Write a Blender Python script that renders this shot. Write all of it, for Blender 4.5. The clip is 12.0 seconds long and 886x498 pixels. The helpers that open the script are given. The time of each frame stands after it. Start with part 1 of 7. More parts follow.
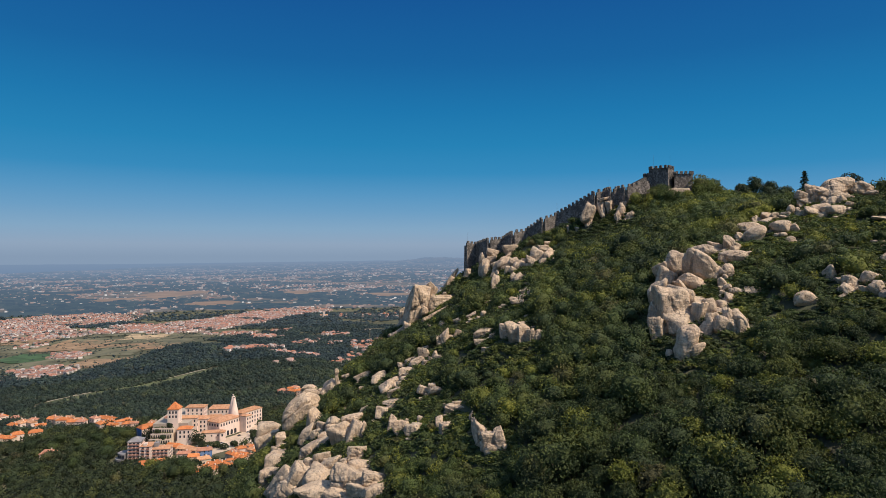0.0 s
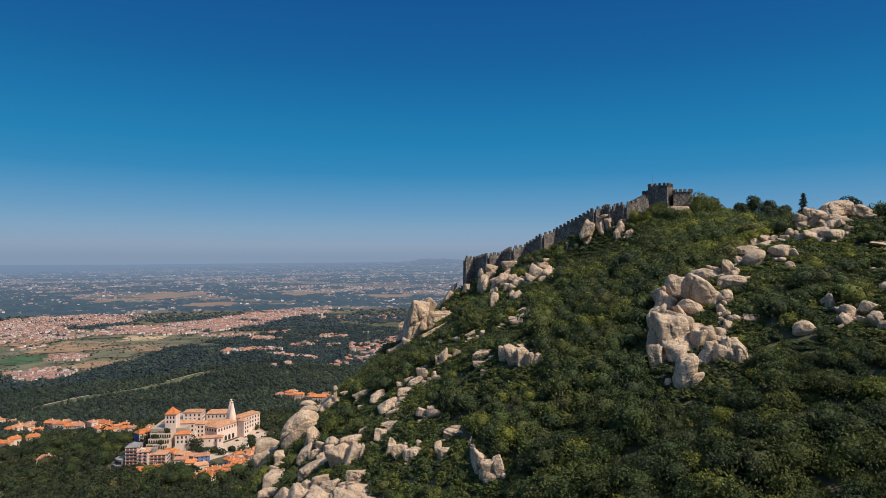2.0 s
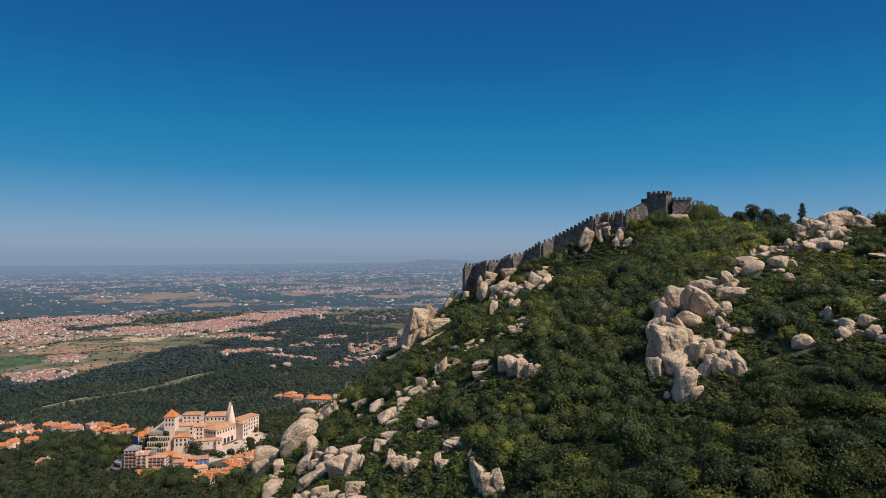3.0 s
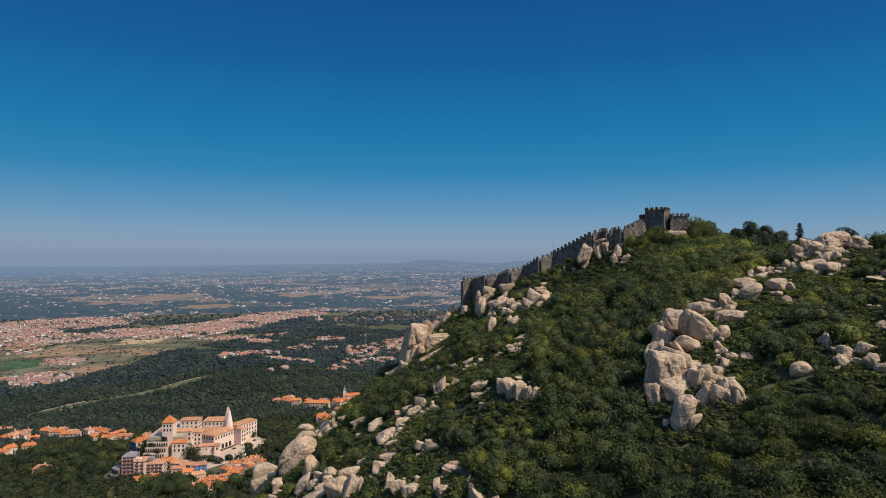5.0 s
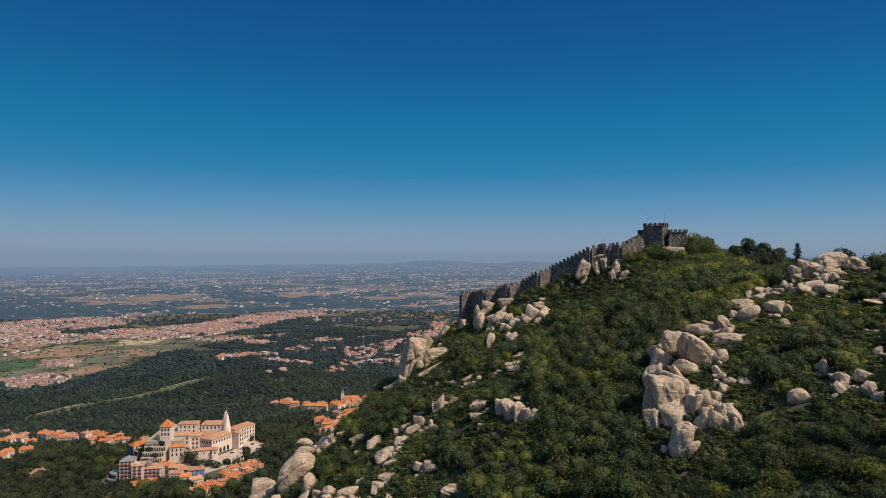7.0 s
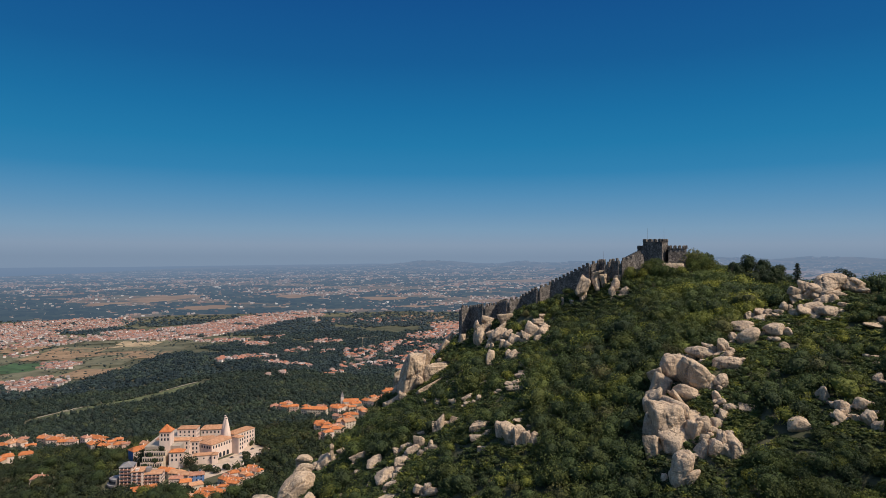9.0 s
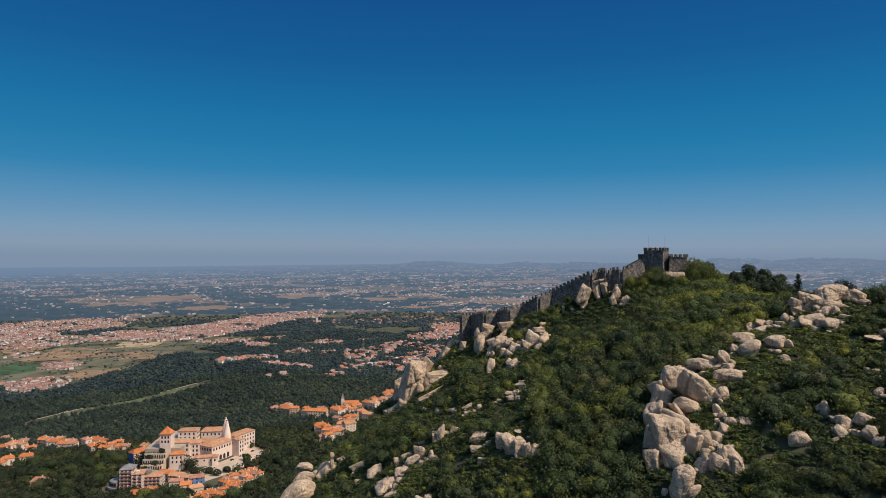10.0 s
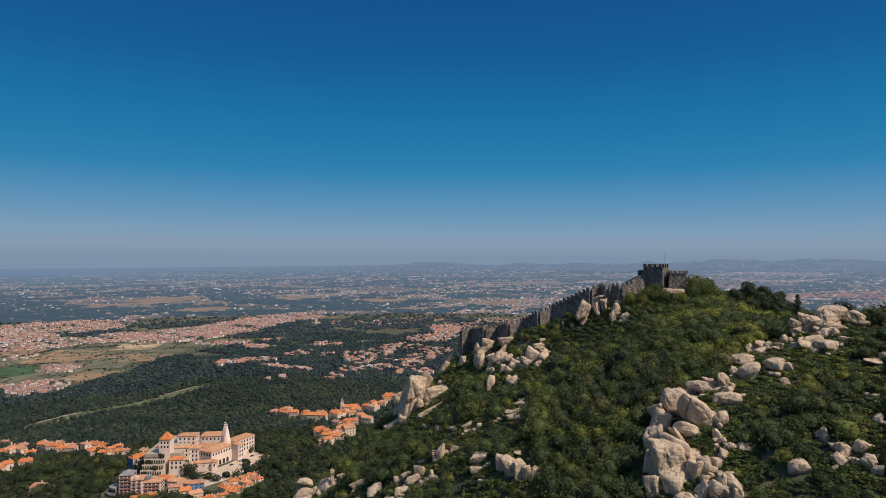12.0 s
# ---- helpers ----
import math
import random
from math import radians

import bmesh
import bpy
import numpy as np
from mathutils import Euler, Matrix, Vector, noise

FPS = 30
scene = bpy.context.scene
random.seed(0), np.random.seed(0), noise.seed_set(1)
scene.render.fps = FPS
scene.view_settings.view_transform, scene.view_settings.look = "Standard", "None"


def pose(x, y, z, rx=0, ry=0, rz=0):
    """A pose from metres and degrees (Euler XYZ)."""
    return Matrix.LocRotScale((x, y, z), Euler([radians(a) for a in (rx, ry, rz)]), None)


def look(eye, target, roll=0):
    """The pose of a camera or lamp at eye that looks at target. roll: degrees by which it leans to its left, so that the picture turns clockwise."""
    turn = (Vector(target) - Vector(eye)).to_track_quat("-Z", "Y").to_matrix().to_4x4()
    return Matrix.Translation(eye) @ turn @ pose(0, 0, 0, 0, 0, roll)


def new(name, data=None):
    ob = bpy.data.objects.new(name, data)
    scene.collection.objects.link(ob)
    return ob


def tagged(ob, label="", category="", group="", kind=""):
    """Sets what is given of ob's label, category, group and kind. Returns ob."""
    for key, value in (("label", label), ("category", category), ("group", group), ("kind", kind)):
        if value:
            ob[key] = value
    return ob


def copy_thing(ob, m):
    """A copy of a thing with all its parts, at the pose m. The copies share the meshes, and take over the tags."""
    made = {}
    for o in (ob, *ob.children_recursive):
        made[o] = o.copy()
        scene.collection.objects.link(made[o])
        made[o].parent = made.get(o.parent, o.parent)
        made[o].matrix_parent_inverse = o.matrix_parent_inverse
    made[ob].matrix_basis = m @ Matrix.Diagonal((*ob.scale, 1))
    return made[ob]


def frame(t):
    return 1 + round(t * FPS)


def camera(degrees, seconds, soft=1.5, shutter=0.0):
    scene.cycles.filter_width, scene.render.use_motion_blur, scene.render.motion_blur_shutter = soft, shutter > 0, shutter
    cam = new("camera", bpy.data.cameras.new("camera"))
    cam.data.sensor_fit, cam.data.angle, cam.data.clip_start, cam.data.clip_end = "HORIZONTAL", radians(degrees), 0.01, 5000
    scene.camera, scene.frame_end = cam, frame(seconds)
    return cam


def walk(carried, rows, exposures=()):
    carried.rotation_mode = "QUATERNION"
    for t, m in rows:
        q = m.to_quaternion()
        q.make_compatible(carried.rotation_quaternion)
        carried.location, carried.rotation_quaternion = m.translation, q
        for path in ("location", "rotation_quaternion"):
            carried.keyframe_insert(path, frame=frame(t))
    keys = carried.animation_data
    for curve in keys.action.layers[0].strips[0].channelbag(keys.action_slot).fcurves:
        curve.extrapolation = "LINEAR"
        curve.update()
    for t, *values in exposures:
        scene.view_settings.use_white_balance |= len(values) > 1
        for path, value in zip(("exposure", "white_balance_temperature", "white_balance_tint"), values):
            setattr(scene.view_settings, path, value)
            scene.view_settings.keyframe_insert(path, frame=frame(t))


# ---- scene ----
cam = camera(70.0, 12.0, soft=0.5)
PATH = [
    (0, (1.758, 1.557, 0.413), (1.737, 3.557, 0.436), -0.0),
    (0.5, (1.719, 1.518, 1.566), (1.699, 3.518, 1.591), 0.1),
    (1, (1.625, 1.513, 2.766), (1.606, 3.513, 2.791), 0.1),
    (1.5, (1.576, 1.444, 4.032), (1.558, 3.444, 4.058), 0.2),
    (2, (1.533, 1.424, 5.179), (1.517, 3.424, 5.205), 0.2),
    (2.5, (1.439, 1.294, 6.432), (1.424, 3.294, 6.457), 0.2),
    (3, (1.435, 1.285, 7.491), (1.422, 3.285, 7.518), 0.2),
    (5, (1.268, 1.181, 12.401), (1.262, 3.181, 12.428), 0.1),
    (5.5, (1.095, 1.078, 13.519), (1.092, 3.077, 13.546), 0.2),
    (6, (1.041, 1.046, 14.722), (1.038, 3.046, 14.749), 0.2),
    (6.5, (1.005, 1.015, 15.941), (1.004, 3.015, 15.967), 0.2),
    (7, (1.059, 0.91, 17.146), (1.059, 2.91, 17.172), 0.2),
    (9, (0.963, 0.916, 22.286), (0.965, 2.916, 22.31), 0.1),
    (9.5, (0.949, 0.916, 23.496), (0.949, 2.916, 23.52), 0.1),
    (10, (0.949, 0.943, 24.693), (0.949, 2.943, 24.718), 0.2),
    (10.5, (0.905, 0.789, 25.981), (0.904, 2.789, 26.005), 0.1),
    (11, (0.871, 0.762, 27.256), (0.871, 2.762, 27.281), 0.1),
    (11.5, (0.772, 0.798, 28.456), (0.774, 2.797, 28.481), 0.1),
    (12, (0.764, 0.686, 29.508), (0.766, 2.686, 29.534), 0.2),
]
EXPOSURES = ((0, 0.14), (2.5, 0.06), (5, -0.03), (7, -0.10), (9.5, -0.08), (12, -0.07))
walk(cam, [(t, look(eye, target, roll)) for t, eye, target, roll in PATH], EXPOSURES)

# ---- daylight ----
SUN_FROM = Vector((0.70, -0.40, 0.95)).normalized()
world = bpy.data.worlds.new("sky")
scene.world = world
world.use_nodes = True
wn, wl = world.node_tree.nodes, world.node_tree.links
sky = wn.new("ShaderNodeTexSky")
sky.sky_type = "NISHITA"
sky.sun_disc = False
sky.sun_elevation = math.asin(SUN_FROM.z)
sky.sun_rotation = math.atan2(SUN_FROM.x, SUN_FROM.y)
sky.altitude = 400
sky.air_density, sky.dust_density, sky.ozone_density = 1.6, 1.2, 2.0
# the polariser-deep blue of the day: the sky's own light, graded by height above the horizon
height = wn.new("ShaderNodeSeparateXYZ")
wl.new(wn.new("ShaderNodeTexCoord").outputs["Generated"], height.inputs[0])
grade = wn.new("ShaderNodeValToRGB")
wl.new(height.outputs["Z"], grade.inputs[0])
TONES = ((0.0, (0.210, 0.290, 0.405)), (0.018, (0.245, 0.332, 0.452)), (0.042, (0.198, 0.338, 0.490)), (0.070, (0.128, 0.300, 0.490)), (0.096, (0.080, 0.268, 0.480)),
         (0.130, (0.028, 0.222, 0.446)), (0.172, (0.013, 0.194, 0.412)), (0.222, (0.008, 0.160, 0.374)), (0.292, (0.006, 0.112, 0.312)), (0.385, (0.005, 0.080, 0.270)), (1.0, (0.008, 0.060, 0.220)))
while len(grade.color_ramp.elements) < len(TONES):
    grade.color_ramp.elements.new(0.5)
for element, (at, tone) in zip(grade.color_ramp.elements, TONES):
    element.position, element.color = at, (*(10.2 * c for c in tone), 1)
blend = wn.new("ShaderNodeMix")
blend.data_type = "RGBA"
share = wn.new("ShaderNodeMapRange")
share.interpolation_type = "SMOOTHSTEP"
for key, value in ((1, 0.40), (2, 0.62), (3, 0.99), (4, 0.0)):
    share.inputs[key].default_value = value
wl.new(height.outputs["Z"], share.inputs[0])
wl.new(share.outputs[0], blend.inputs[0])
overhead = wn.new("ShaderNodeMix")
overhead.data_type, overhead.blend_type = "RGBA", "MULTIPLY"
overhead.inputs[0].default_value, overhead.inputs[7].default_value = 1.0, (1.4, 1.4, 1.44, 1.0)
wl.new(sky.outputs[0], overhead.inputs[6])
wl.new(overhead.outputs[2], blend.inputs[6])
wl.new(grade.outputs[0], blend.inputs[7])
wl.new(blend.outputs[2], wn["Background"].inputs[0])
wn["Background"].inputs[1].default_value = 0.10

sun = new("sun", bpy.data.lights.new("sun", "SUN"))
sun.data.energy, sun.data.angle, sun.data.color = 4.5, radians(0.53), (1.0, 0.87, 0.71)
sun.matrix_world = look(SUN_FROM * 500, (0, 0, 0))


# ---- materials ----
class Nodes:
    """A short way to write a node material."""

    def __init__(self, name):
        self.mat = bpy.data.materials.new(name)
        self.mat.use_nodes = True
        self.tree = self.mat.node_tree
        self.bsdf = self.tree.nodes["Principled BSDF"]

    def add(self, kind, **inputs):
        node = self.tree.nodes.new("ShaderNode" + kind)
        for key, value in inputs.items():
            self.put(node.inputs[key], value)
        return node

    def put(self, socket, value):
        if isinstance(value, bpy.types.NodeSocket):
            self.tree.links.new(value, socket)
        else:
            socket.default_value = value

    def coords(self, scale=1.0, source="Position"):
        if source == "Position":
            out = self.add("NewGeometry").outputs["Position"]
        else:
            out = self.add("TexCoord").outputs[source]
        return self.add("Mapping", Vector=out, Scale=(scale,) * 3 if isinstance(scale, (int, float)) else scale).outputs[0]

    def noise(self, where, scale, detail=4.0, rough=0.55):
        return self.add("TexNoise", Vector=where, Scale=scale, Detail=detail, Roughness=rough).outputs[0]

    def ramp(self, value, *stops):
        node = self.add("ValToRGB", Fac=value)
        ramp = node.color_ramp
        while len(ramp.elements) < len(stops):
            ramp.elements.new(0.5)
        for element, (at, colour) in zip(ramp.elements, stops):
            element.position = at
            element.color = (*colour, 1) if len(colour) == 3 else colour
        return node.outputs[0]

    def mix(self, fac, a, b, how="MIX"):
        node = self.tree.nodes.new("ShaderNodeMix")
        node.data_type, node.blend_type = "RGBA", how
        for index, value in ((0, fac), (6, a), (7, b)):
            if isinstance(value, tuple) and len(value) == 3:
                value = (*value, 1)
            self.put(node.inputs[index], value)
        return node.outputs[2]

    def math(self, how, a, b=0.0):
        node = self.tree.nodes.new("ShaderNodeMath")
        node.operation = how
        self.put(node.inputs[0], a)
        self.put(node.inputs[1], b)
        return node.outputs[0]

    def finish(self, colour, rough=0.85, bump=None, strength=0.4, distance=0.1):
        self.put(self.bsdf.inputs["Base Color"], (*colour, 1) if isinstance(colour, tuple) and len(colour) == 3 else colour)
        self.put(self.bsdf.inputs["Roughness"], rough)
        self.bsdf.inputs["Specular IOR Level"].default_value = 0.25
        if bump is not None:
            node = self.add("Bump", Height=bump, Strength=strength, Distance=distance)
            self.put(self.bsdf.inputs["Normal"], node.outputs[0])
        return self.mat


def granite():
    n = Nodes("granite")
    where = n.coords()
    broad, grain, speck = n.noise(where, 0.35, 5), n.noise(where, 3.0, 6, 0.65), n.noise(where, 14.0, 3)
    streak = n.noise(n.coords((1.3, 1.3, 0.22)), 1.6, 5, 0.6)
    colour = n.ramp(broad, (0.30, (0.39, 0.275, 0.18)), (0.50, (0.54, 0.395, 0.262)), (0.72, (0.65, 0.495, 0.345)))
    colour = n.mix(n.ramp(streak, (0.50, (0, 0, 0)), (0.66, (0.85, 0.85, 0.85))), colour, (0.16, 0.135, 0.11))
    colour = n.mix(n.ramp(grain, (0.55, (0, 0, 0)), (0.75, (0.6, 0.6, 0.6))), colour, (0.25, 0.21, 0.165))
    colour = n.mix(n.ramp(speck, (0.62, (0, 0, 0)), (0.72, (0.4, 0.4, 0.4))), colour, (0.62, 0.56, 0.48))
    colour = n.mix(0.3, colour, n.ramp(n.add("ObjectInfo").outputs["Random"], (0.0, (0.34, 0.28, 0.23)), (0.6, (0.47, 0.365, 0.28)), (1.0, (0.52, 0.38, 0.29))))
    vor = n.add("TexVoronoi", Scale=0.30, Randomness=1.0)
    vor.feature = "DISTANCE_TO_EDGE"
    bent = n.tree.nodes.new("ShaderNodeVectorMath")
    bent.operation = "MULTIPLY_ADD"
    n.put(bent.inputs[0], n.add("TexNoise", Vector=where, Scale=0.6, Detail=3.0).outputs["Color"])
    bent.inputs[1].default_value = (2.4, 2.4, 2.4)
    n.put(bent.inputs[2], where)
    n.put(vor.inputs["Vector"], bent.outputs[0])
    edge = n.math("MULTIPLY", n.ramp(vor.outputs["Distance"], (0.0, (1, 1, 1)), (0.016, (0, 0, 0))), n.ramp(n.noise(where, 0.5, 2), (0.54, (0, 0, 0)), (0.66, (1, 1, 1))))
    colour = n.mix(n.math("MULTIPLY", edge, 0.45), colour, (0.10, 0.085, 0.07))
    slabs = n.add("TexVoronoi", Scale=0.55, Vector=bent.outputs[0])
    sheets = n.noise(n.coords((0.5, 0.5, 2.2)), 1.1, 4, 0.6)
    grain = n.math("ADD", grain, n.math("ADD", n.math("MULTIPLY", slabs.outputs["Distance"], 1.1), n.math("MULTIPLY", sheets, 0.9)))
    height = n.math("ADD", n.math("MULTIPLY", grain, 0.5), n.math("SUBTRACT", n.math("MULTIPLY", broad, 1.2), edge))
    return n.finish(colour, 0.9, height, 1.0, 0.5)


def foliage(name, dark, mid, bright, dry, grain=2.6):
    n = Nodes(name)
    tint = n.math("FRACT", n.math("ADD", n.add("ObjectInfo").outputs["Random"], n.add("Attribute").outputs["Fac"]))
    n.tree.nodes["Attribute"].attribute_name = "tint"
    colour = n.ramp(tint, (0.0, dark), (0.42, mid), (0.70, dark), (0.84, bright), (0.93, mid), (1.0, dry))
    leaf = n.add("NewGeometry").outputs["Random Per Island"]
    colour = n.mix(0.55, colour, n.mix(1.0, colour, n.ramp(leaf, (0.0, (0.55, 0.6, 0.6)), (0.5, (1, 1, 1)), (1.0, (1.7, 1.6, 1.3))), "MULTIPLY"))
    stand = n.noise(n.coords(), 0.017, 3, 0.6)
    colour = n.mix(1.0, colour, n.ramp(stand, (0.36, (0.70, 0.74, 0.80)), (0.50, (1, 1, 1)), (0.64, (1.35, 1.28, 1.05))), "MULTIPLY")
    patch = n.noise(n.coords(), 0.09, 3)
    colour = n.mix(n.ramp(patch, (0.52, (0, 0, 0)), (0.70, (0.6, 0.6, 0.6))), colour, n.mix(0.6, colour, bright))
    tuft = n.noise(n.coords(), grain, 4, 0.7)
    colour = n.mix(0.75, colour, n.mix(1.0, colour, n.ramp(tuft, (0.30, (0.6, 0.62, 0.62)), (0.52, (1, 1, 1)), (0.72, (1.35, 1.3, 1.15))), "MULTIPLY"))
    n.finish(colour, 0.62, tuft, 0.9, 1.3 / grain)
    n.bsdf.inputs["Specular IOR Level"].default_value = 0.3
    through_leaf = n.add("BsdfTranslucent", Color=colour)
    both = n.add("MixShader", Fac=0.36)
    n.tree.links.new(n.bsdf.outputs[0], both.inputs[1])
    n.tree.links.new(through_leaf.outputs[0], both.inputs[2])
    n.tree.links.new(both.outputs[0], n.tree.nodes["Material Output"].inputs[0])
    return n.mat


def plaster(name, base, dirt=(0.45, 0.40, 0.34), size=0.25):
    n = Nodes(name)
    where = n.coords()
    stain = n.noise(n.coords((1, 1, 0.35)), size, 5, 0.6)
    colour = n.mix(n.ramp(stain, (0.45, (0, 0, 0)), (0.75, (0.55, 0.55, 0.55))), base, dirt)
    colour = n.mix(0.25, colour, n.mix(1.0, colour, n.ramp(n.add("ObjectInfo").outputs["Random"], (0, (0.75, 0.72, 0.68)), (1, (1.1, 1.08, 1.0))), "MULTIPLY"))
    return n.finish(colour, 0.85, n.noise(where, 2.0), 0.2, 0.05)


def many_houses(name, *stops):
    n = Nodes(name)
    return n.finish(n.mix(0.08, n.ramp(n.add("NewGeometry").outputs["Random Per Island"], *stops), n.noise(n.coords(), 0.2)), 0.9)


def roof_tiles(name, a, b, c):
    n = Nodes(name)
    where = n.coords()
    colour = n.ramp(n.noise(where, 0.35, 5, 0.65), (0.3, a), (0.5, b), (0.72, c))
    colour = n.mix(0.5, colour, n.mix(1.0, colour, n.ramp(n.math("FRACT", n.math("ADD", n.add("ObjectInfo").outputs["Random"], n.add("NewGeometry").outputs["Random Per Island"])),
                                                         (0, (0.7, 0.66, 0.6)), (0.6, (1.05, 1, 1)), (1, (1.25, 1.2, 1.1))), "MULTIPLY"))
    rows = n.add("TexWave", Vector=where, Scale=1.2, Distortion=1.0)
    rows.bands_direction = "DIAGONAL"
    return n.finish(colour, 0.85, rows.outputs["Fac"], 0.5, 0.08)


def rubble_stone():
    n = Nodes("rubble_stone")
    where = n.coords()
    stones = n.add("TexVoronoi", Vector=where, Scale=1.7)
    joint = n.add("TexVoronoi", Vector=where, Scale=1.7)
    joint.feature = "DISTANCE_TO_EDGE"
    colour = n.ramp(stones.outputs["Color"], (0.1, (0.10, 0.085, 0.075)), (0.5, (0.19, 0.165, 0.145)), (0.9, (0.31, 0.265, 0.23)))
    colour = n.mix(n.ramp(n.noise(where, 0.22, 5), (0.45, (0, 0, 0)), (0.7, (0.65, 0.65, 0.65))), colour, (0.09, 0.085, 0.08))
    gap = n.ramp(joint.outputs["Distance"], (0.0, (0, 0, 0)), (0.09, (1, 1, 1)))
    colour = n.mix(1.0, colour, n.mix(0.6, (1, 1, 1), gap), "MULTIPLY")
    return n.finish(colour, 0.95, gap, 0.8, 0.12)


def land():
    n = Nodes("hill_and_valley_soil")
    where = n.coords()
    broad, fine, tiny = n.noise(where, 0.004, 5, 0.6), n.noise(where, 0.03, 5, 0.6), n.noise(where, 0.6, 4)
    wood = n.ramp(fine, (0.35, (0.050, 0.056, 0.030)), (0.65, (0.105, 0.098, 0.060)))
    grass = n.ramp(fine, (0.3, (0.07, 0.082, 0.040)), (0.5, (0.13, 0.125, 0.072)), (0.7, (0.20, 0.165, 0.105)))
    colour = n.mix(n.ramp(broad, (0.50, (0, 0, 0)), (0.60, (1, 1, 1))), wood, grass)
    colour = n.mix(n.ramp(tiny, (0.5, (0, 0, 0)), (0.75, (0.5, 0.5, 0.5))), colour, (0.10, 0.085, 0.055))
    return n.finish(colour, 0.95, tiny, 0.5, 0.3)


def distance():
    """The far plain, kilometres away: land and painted haze as one glowing colour, given in true kilometres by the
    sheet's own map.
    """
    n = Nodes("hazed_distance")
    km = n.add("UVMap").outputs[0]
    length = n.tree.nodes.new("ShaderNodeVectorMath")
    length.operation = "LENGTH"
    n.put(length.inputs[0], km)
    away = length.outputs["Value"]
    broad, fine = n.noise(km, 0.8, 6, 0.62), n.noise(km, 4.5, 5, 0.7)
    both = n.math("ADD", n.math("MULTIPLY", broad, 0.5), n.math("MULTIPLY", fine, 0.5))
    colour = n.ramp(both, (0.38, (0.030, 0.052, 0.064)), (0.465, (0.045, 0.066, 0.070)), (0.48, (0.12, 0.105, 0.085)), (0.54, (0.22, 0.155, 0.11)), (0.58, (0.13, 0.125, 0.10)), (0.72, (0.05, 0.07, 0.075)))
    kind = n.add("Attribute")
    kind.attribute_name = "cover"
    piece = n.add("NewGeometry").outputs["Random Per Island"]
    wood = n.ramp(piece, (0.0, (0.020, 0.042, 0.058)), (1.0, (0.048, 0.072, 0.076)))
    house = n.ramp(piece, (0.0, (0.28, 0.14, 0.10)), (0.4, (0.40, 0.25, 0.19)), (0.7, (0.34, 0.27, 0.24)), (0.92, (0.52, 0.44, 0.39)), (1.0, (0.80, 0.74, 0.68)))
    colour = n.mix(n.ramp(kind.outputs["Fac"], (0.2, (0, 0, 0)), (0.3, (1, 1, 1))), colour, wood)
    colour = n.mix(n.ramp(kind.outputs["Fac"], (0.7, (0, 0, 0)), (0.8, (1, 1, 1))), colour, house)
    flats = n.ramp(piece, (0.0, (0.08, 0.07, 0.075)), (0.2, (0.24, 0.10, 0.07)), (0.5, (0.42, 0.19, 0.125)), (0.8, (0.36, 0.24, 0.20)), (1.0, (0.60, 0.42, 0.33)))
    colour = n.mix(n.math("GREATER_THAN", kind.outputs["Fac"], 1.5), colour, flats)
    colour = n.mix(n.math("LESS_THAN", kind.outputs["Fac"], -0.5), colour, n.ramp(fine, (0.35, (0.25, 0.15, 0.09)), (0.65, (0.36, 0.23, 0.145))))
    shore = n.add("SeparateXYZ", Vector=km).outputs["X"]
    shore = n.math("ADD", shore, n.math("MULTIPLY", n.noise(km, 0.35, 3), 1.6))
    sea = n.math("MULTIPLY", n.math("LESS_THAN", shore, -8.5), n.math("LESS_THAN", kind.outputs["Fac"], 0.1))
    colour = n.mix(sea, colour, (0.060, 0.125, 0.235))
    # painted haze: the colour fades to blue-grey as the kilometres grow
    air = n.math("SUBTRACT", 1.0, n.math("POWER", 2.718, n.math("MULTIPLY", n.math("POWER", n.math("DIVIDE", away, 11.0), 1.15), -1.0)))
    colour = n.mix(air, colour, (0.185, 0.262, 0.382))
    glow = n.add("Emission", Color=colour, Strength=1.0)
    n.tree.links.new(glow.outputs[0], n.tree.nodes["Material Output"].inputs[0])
    return n.mat


def plain(name, colour, rough=0.7, vary=0.15, size=0.5, metal=0.0):
    n = Nodes(name)
    spot = n.noise(n.coords(), size, 4)
    low, high = tuple(c * (1 - vary) for c in colour), tuple(min(1, c * (1 + vary)) for c in colour)
    n.bsdf.inputs["Metallic"].default_value = metal
    return n.finish(n.ramp(spot, (0.35, low), (0.65, high)), rough, spot, 0.15, 0.03)


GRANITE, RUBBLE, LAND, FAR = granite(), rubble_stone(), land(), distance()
LEAVES = foliage("broad_leaves", (0.060, 0.082, 0.036), (0.092, 0.126, 0.043), (0.245, 0.256, 0.049), (0.142, 0.130, 0.057))
NEEDLES = foliage("dark_needles", (0.032, 0.050, 0.032), (0.042, 0.064, 0.036), (0.058, 0.078, 0.040), (0.066, 0.068, 0.040))
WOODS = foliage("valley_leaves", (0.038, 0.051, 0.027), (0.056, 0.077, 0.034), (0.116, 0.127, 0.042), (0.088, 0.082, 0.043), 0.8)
# the leaves past the palace, turned bluer to paint in a slight haze
HAZED_VALLEY_WOODS = foliage("hazed_valley_leaves", (0.044, 0.066, 0.056), (0.060, 0.088, 0.068), (0.094, 0.114, 0.070), (0.078, 0.088, 0.070), 0.6)
# woods of the plain: distance haze mixed into the leaves, paler and bluer outwards
HAZED_PLAIN_WOODS = foliage("hazed_plain_leaves", (0.046, 0.073, 0.083), (0.058, 0.088, 0.095), (0.080, 0.108, 0.092), (0.076, 0.094, 0.090), 0.45)
HAZED_FAR_WOODS = foliage("hazed_far_leaves", (0.066, 0.100, 0.124), (0.080, 0.116, 0.138), (0.098, 0.132, 0.136), (0.094, 0.120, 0.132), 0.35)
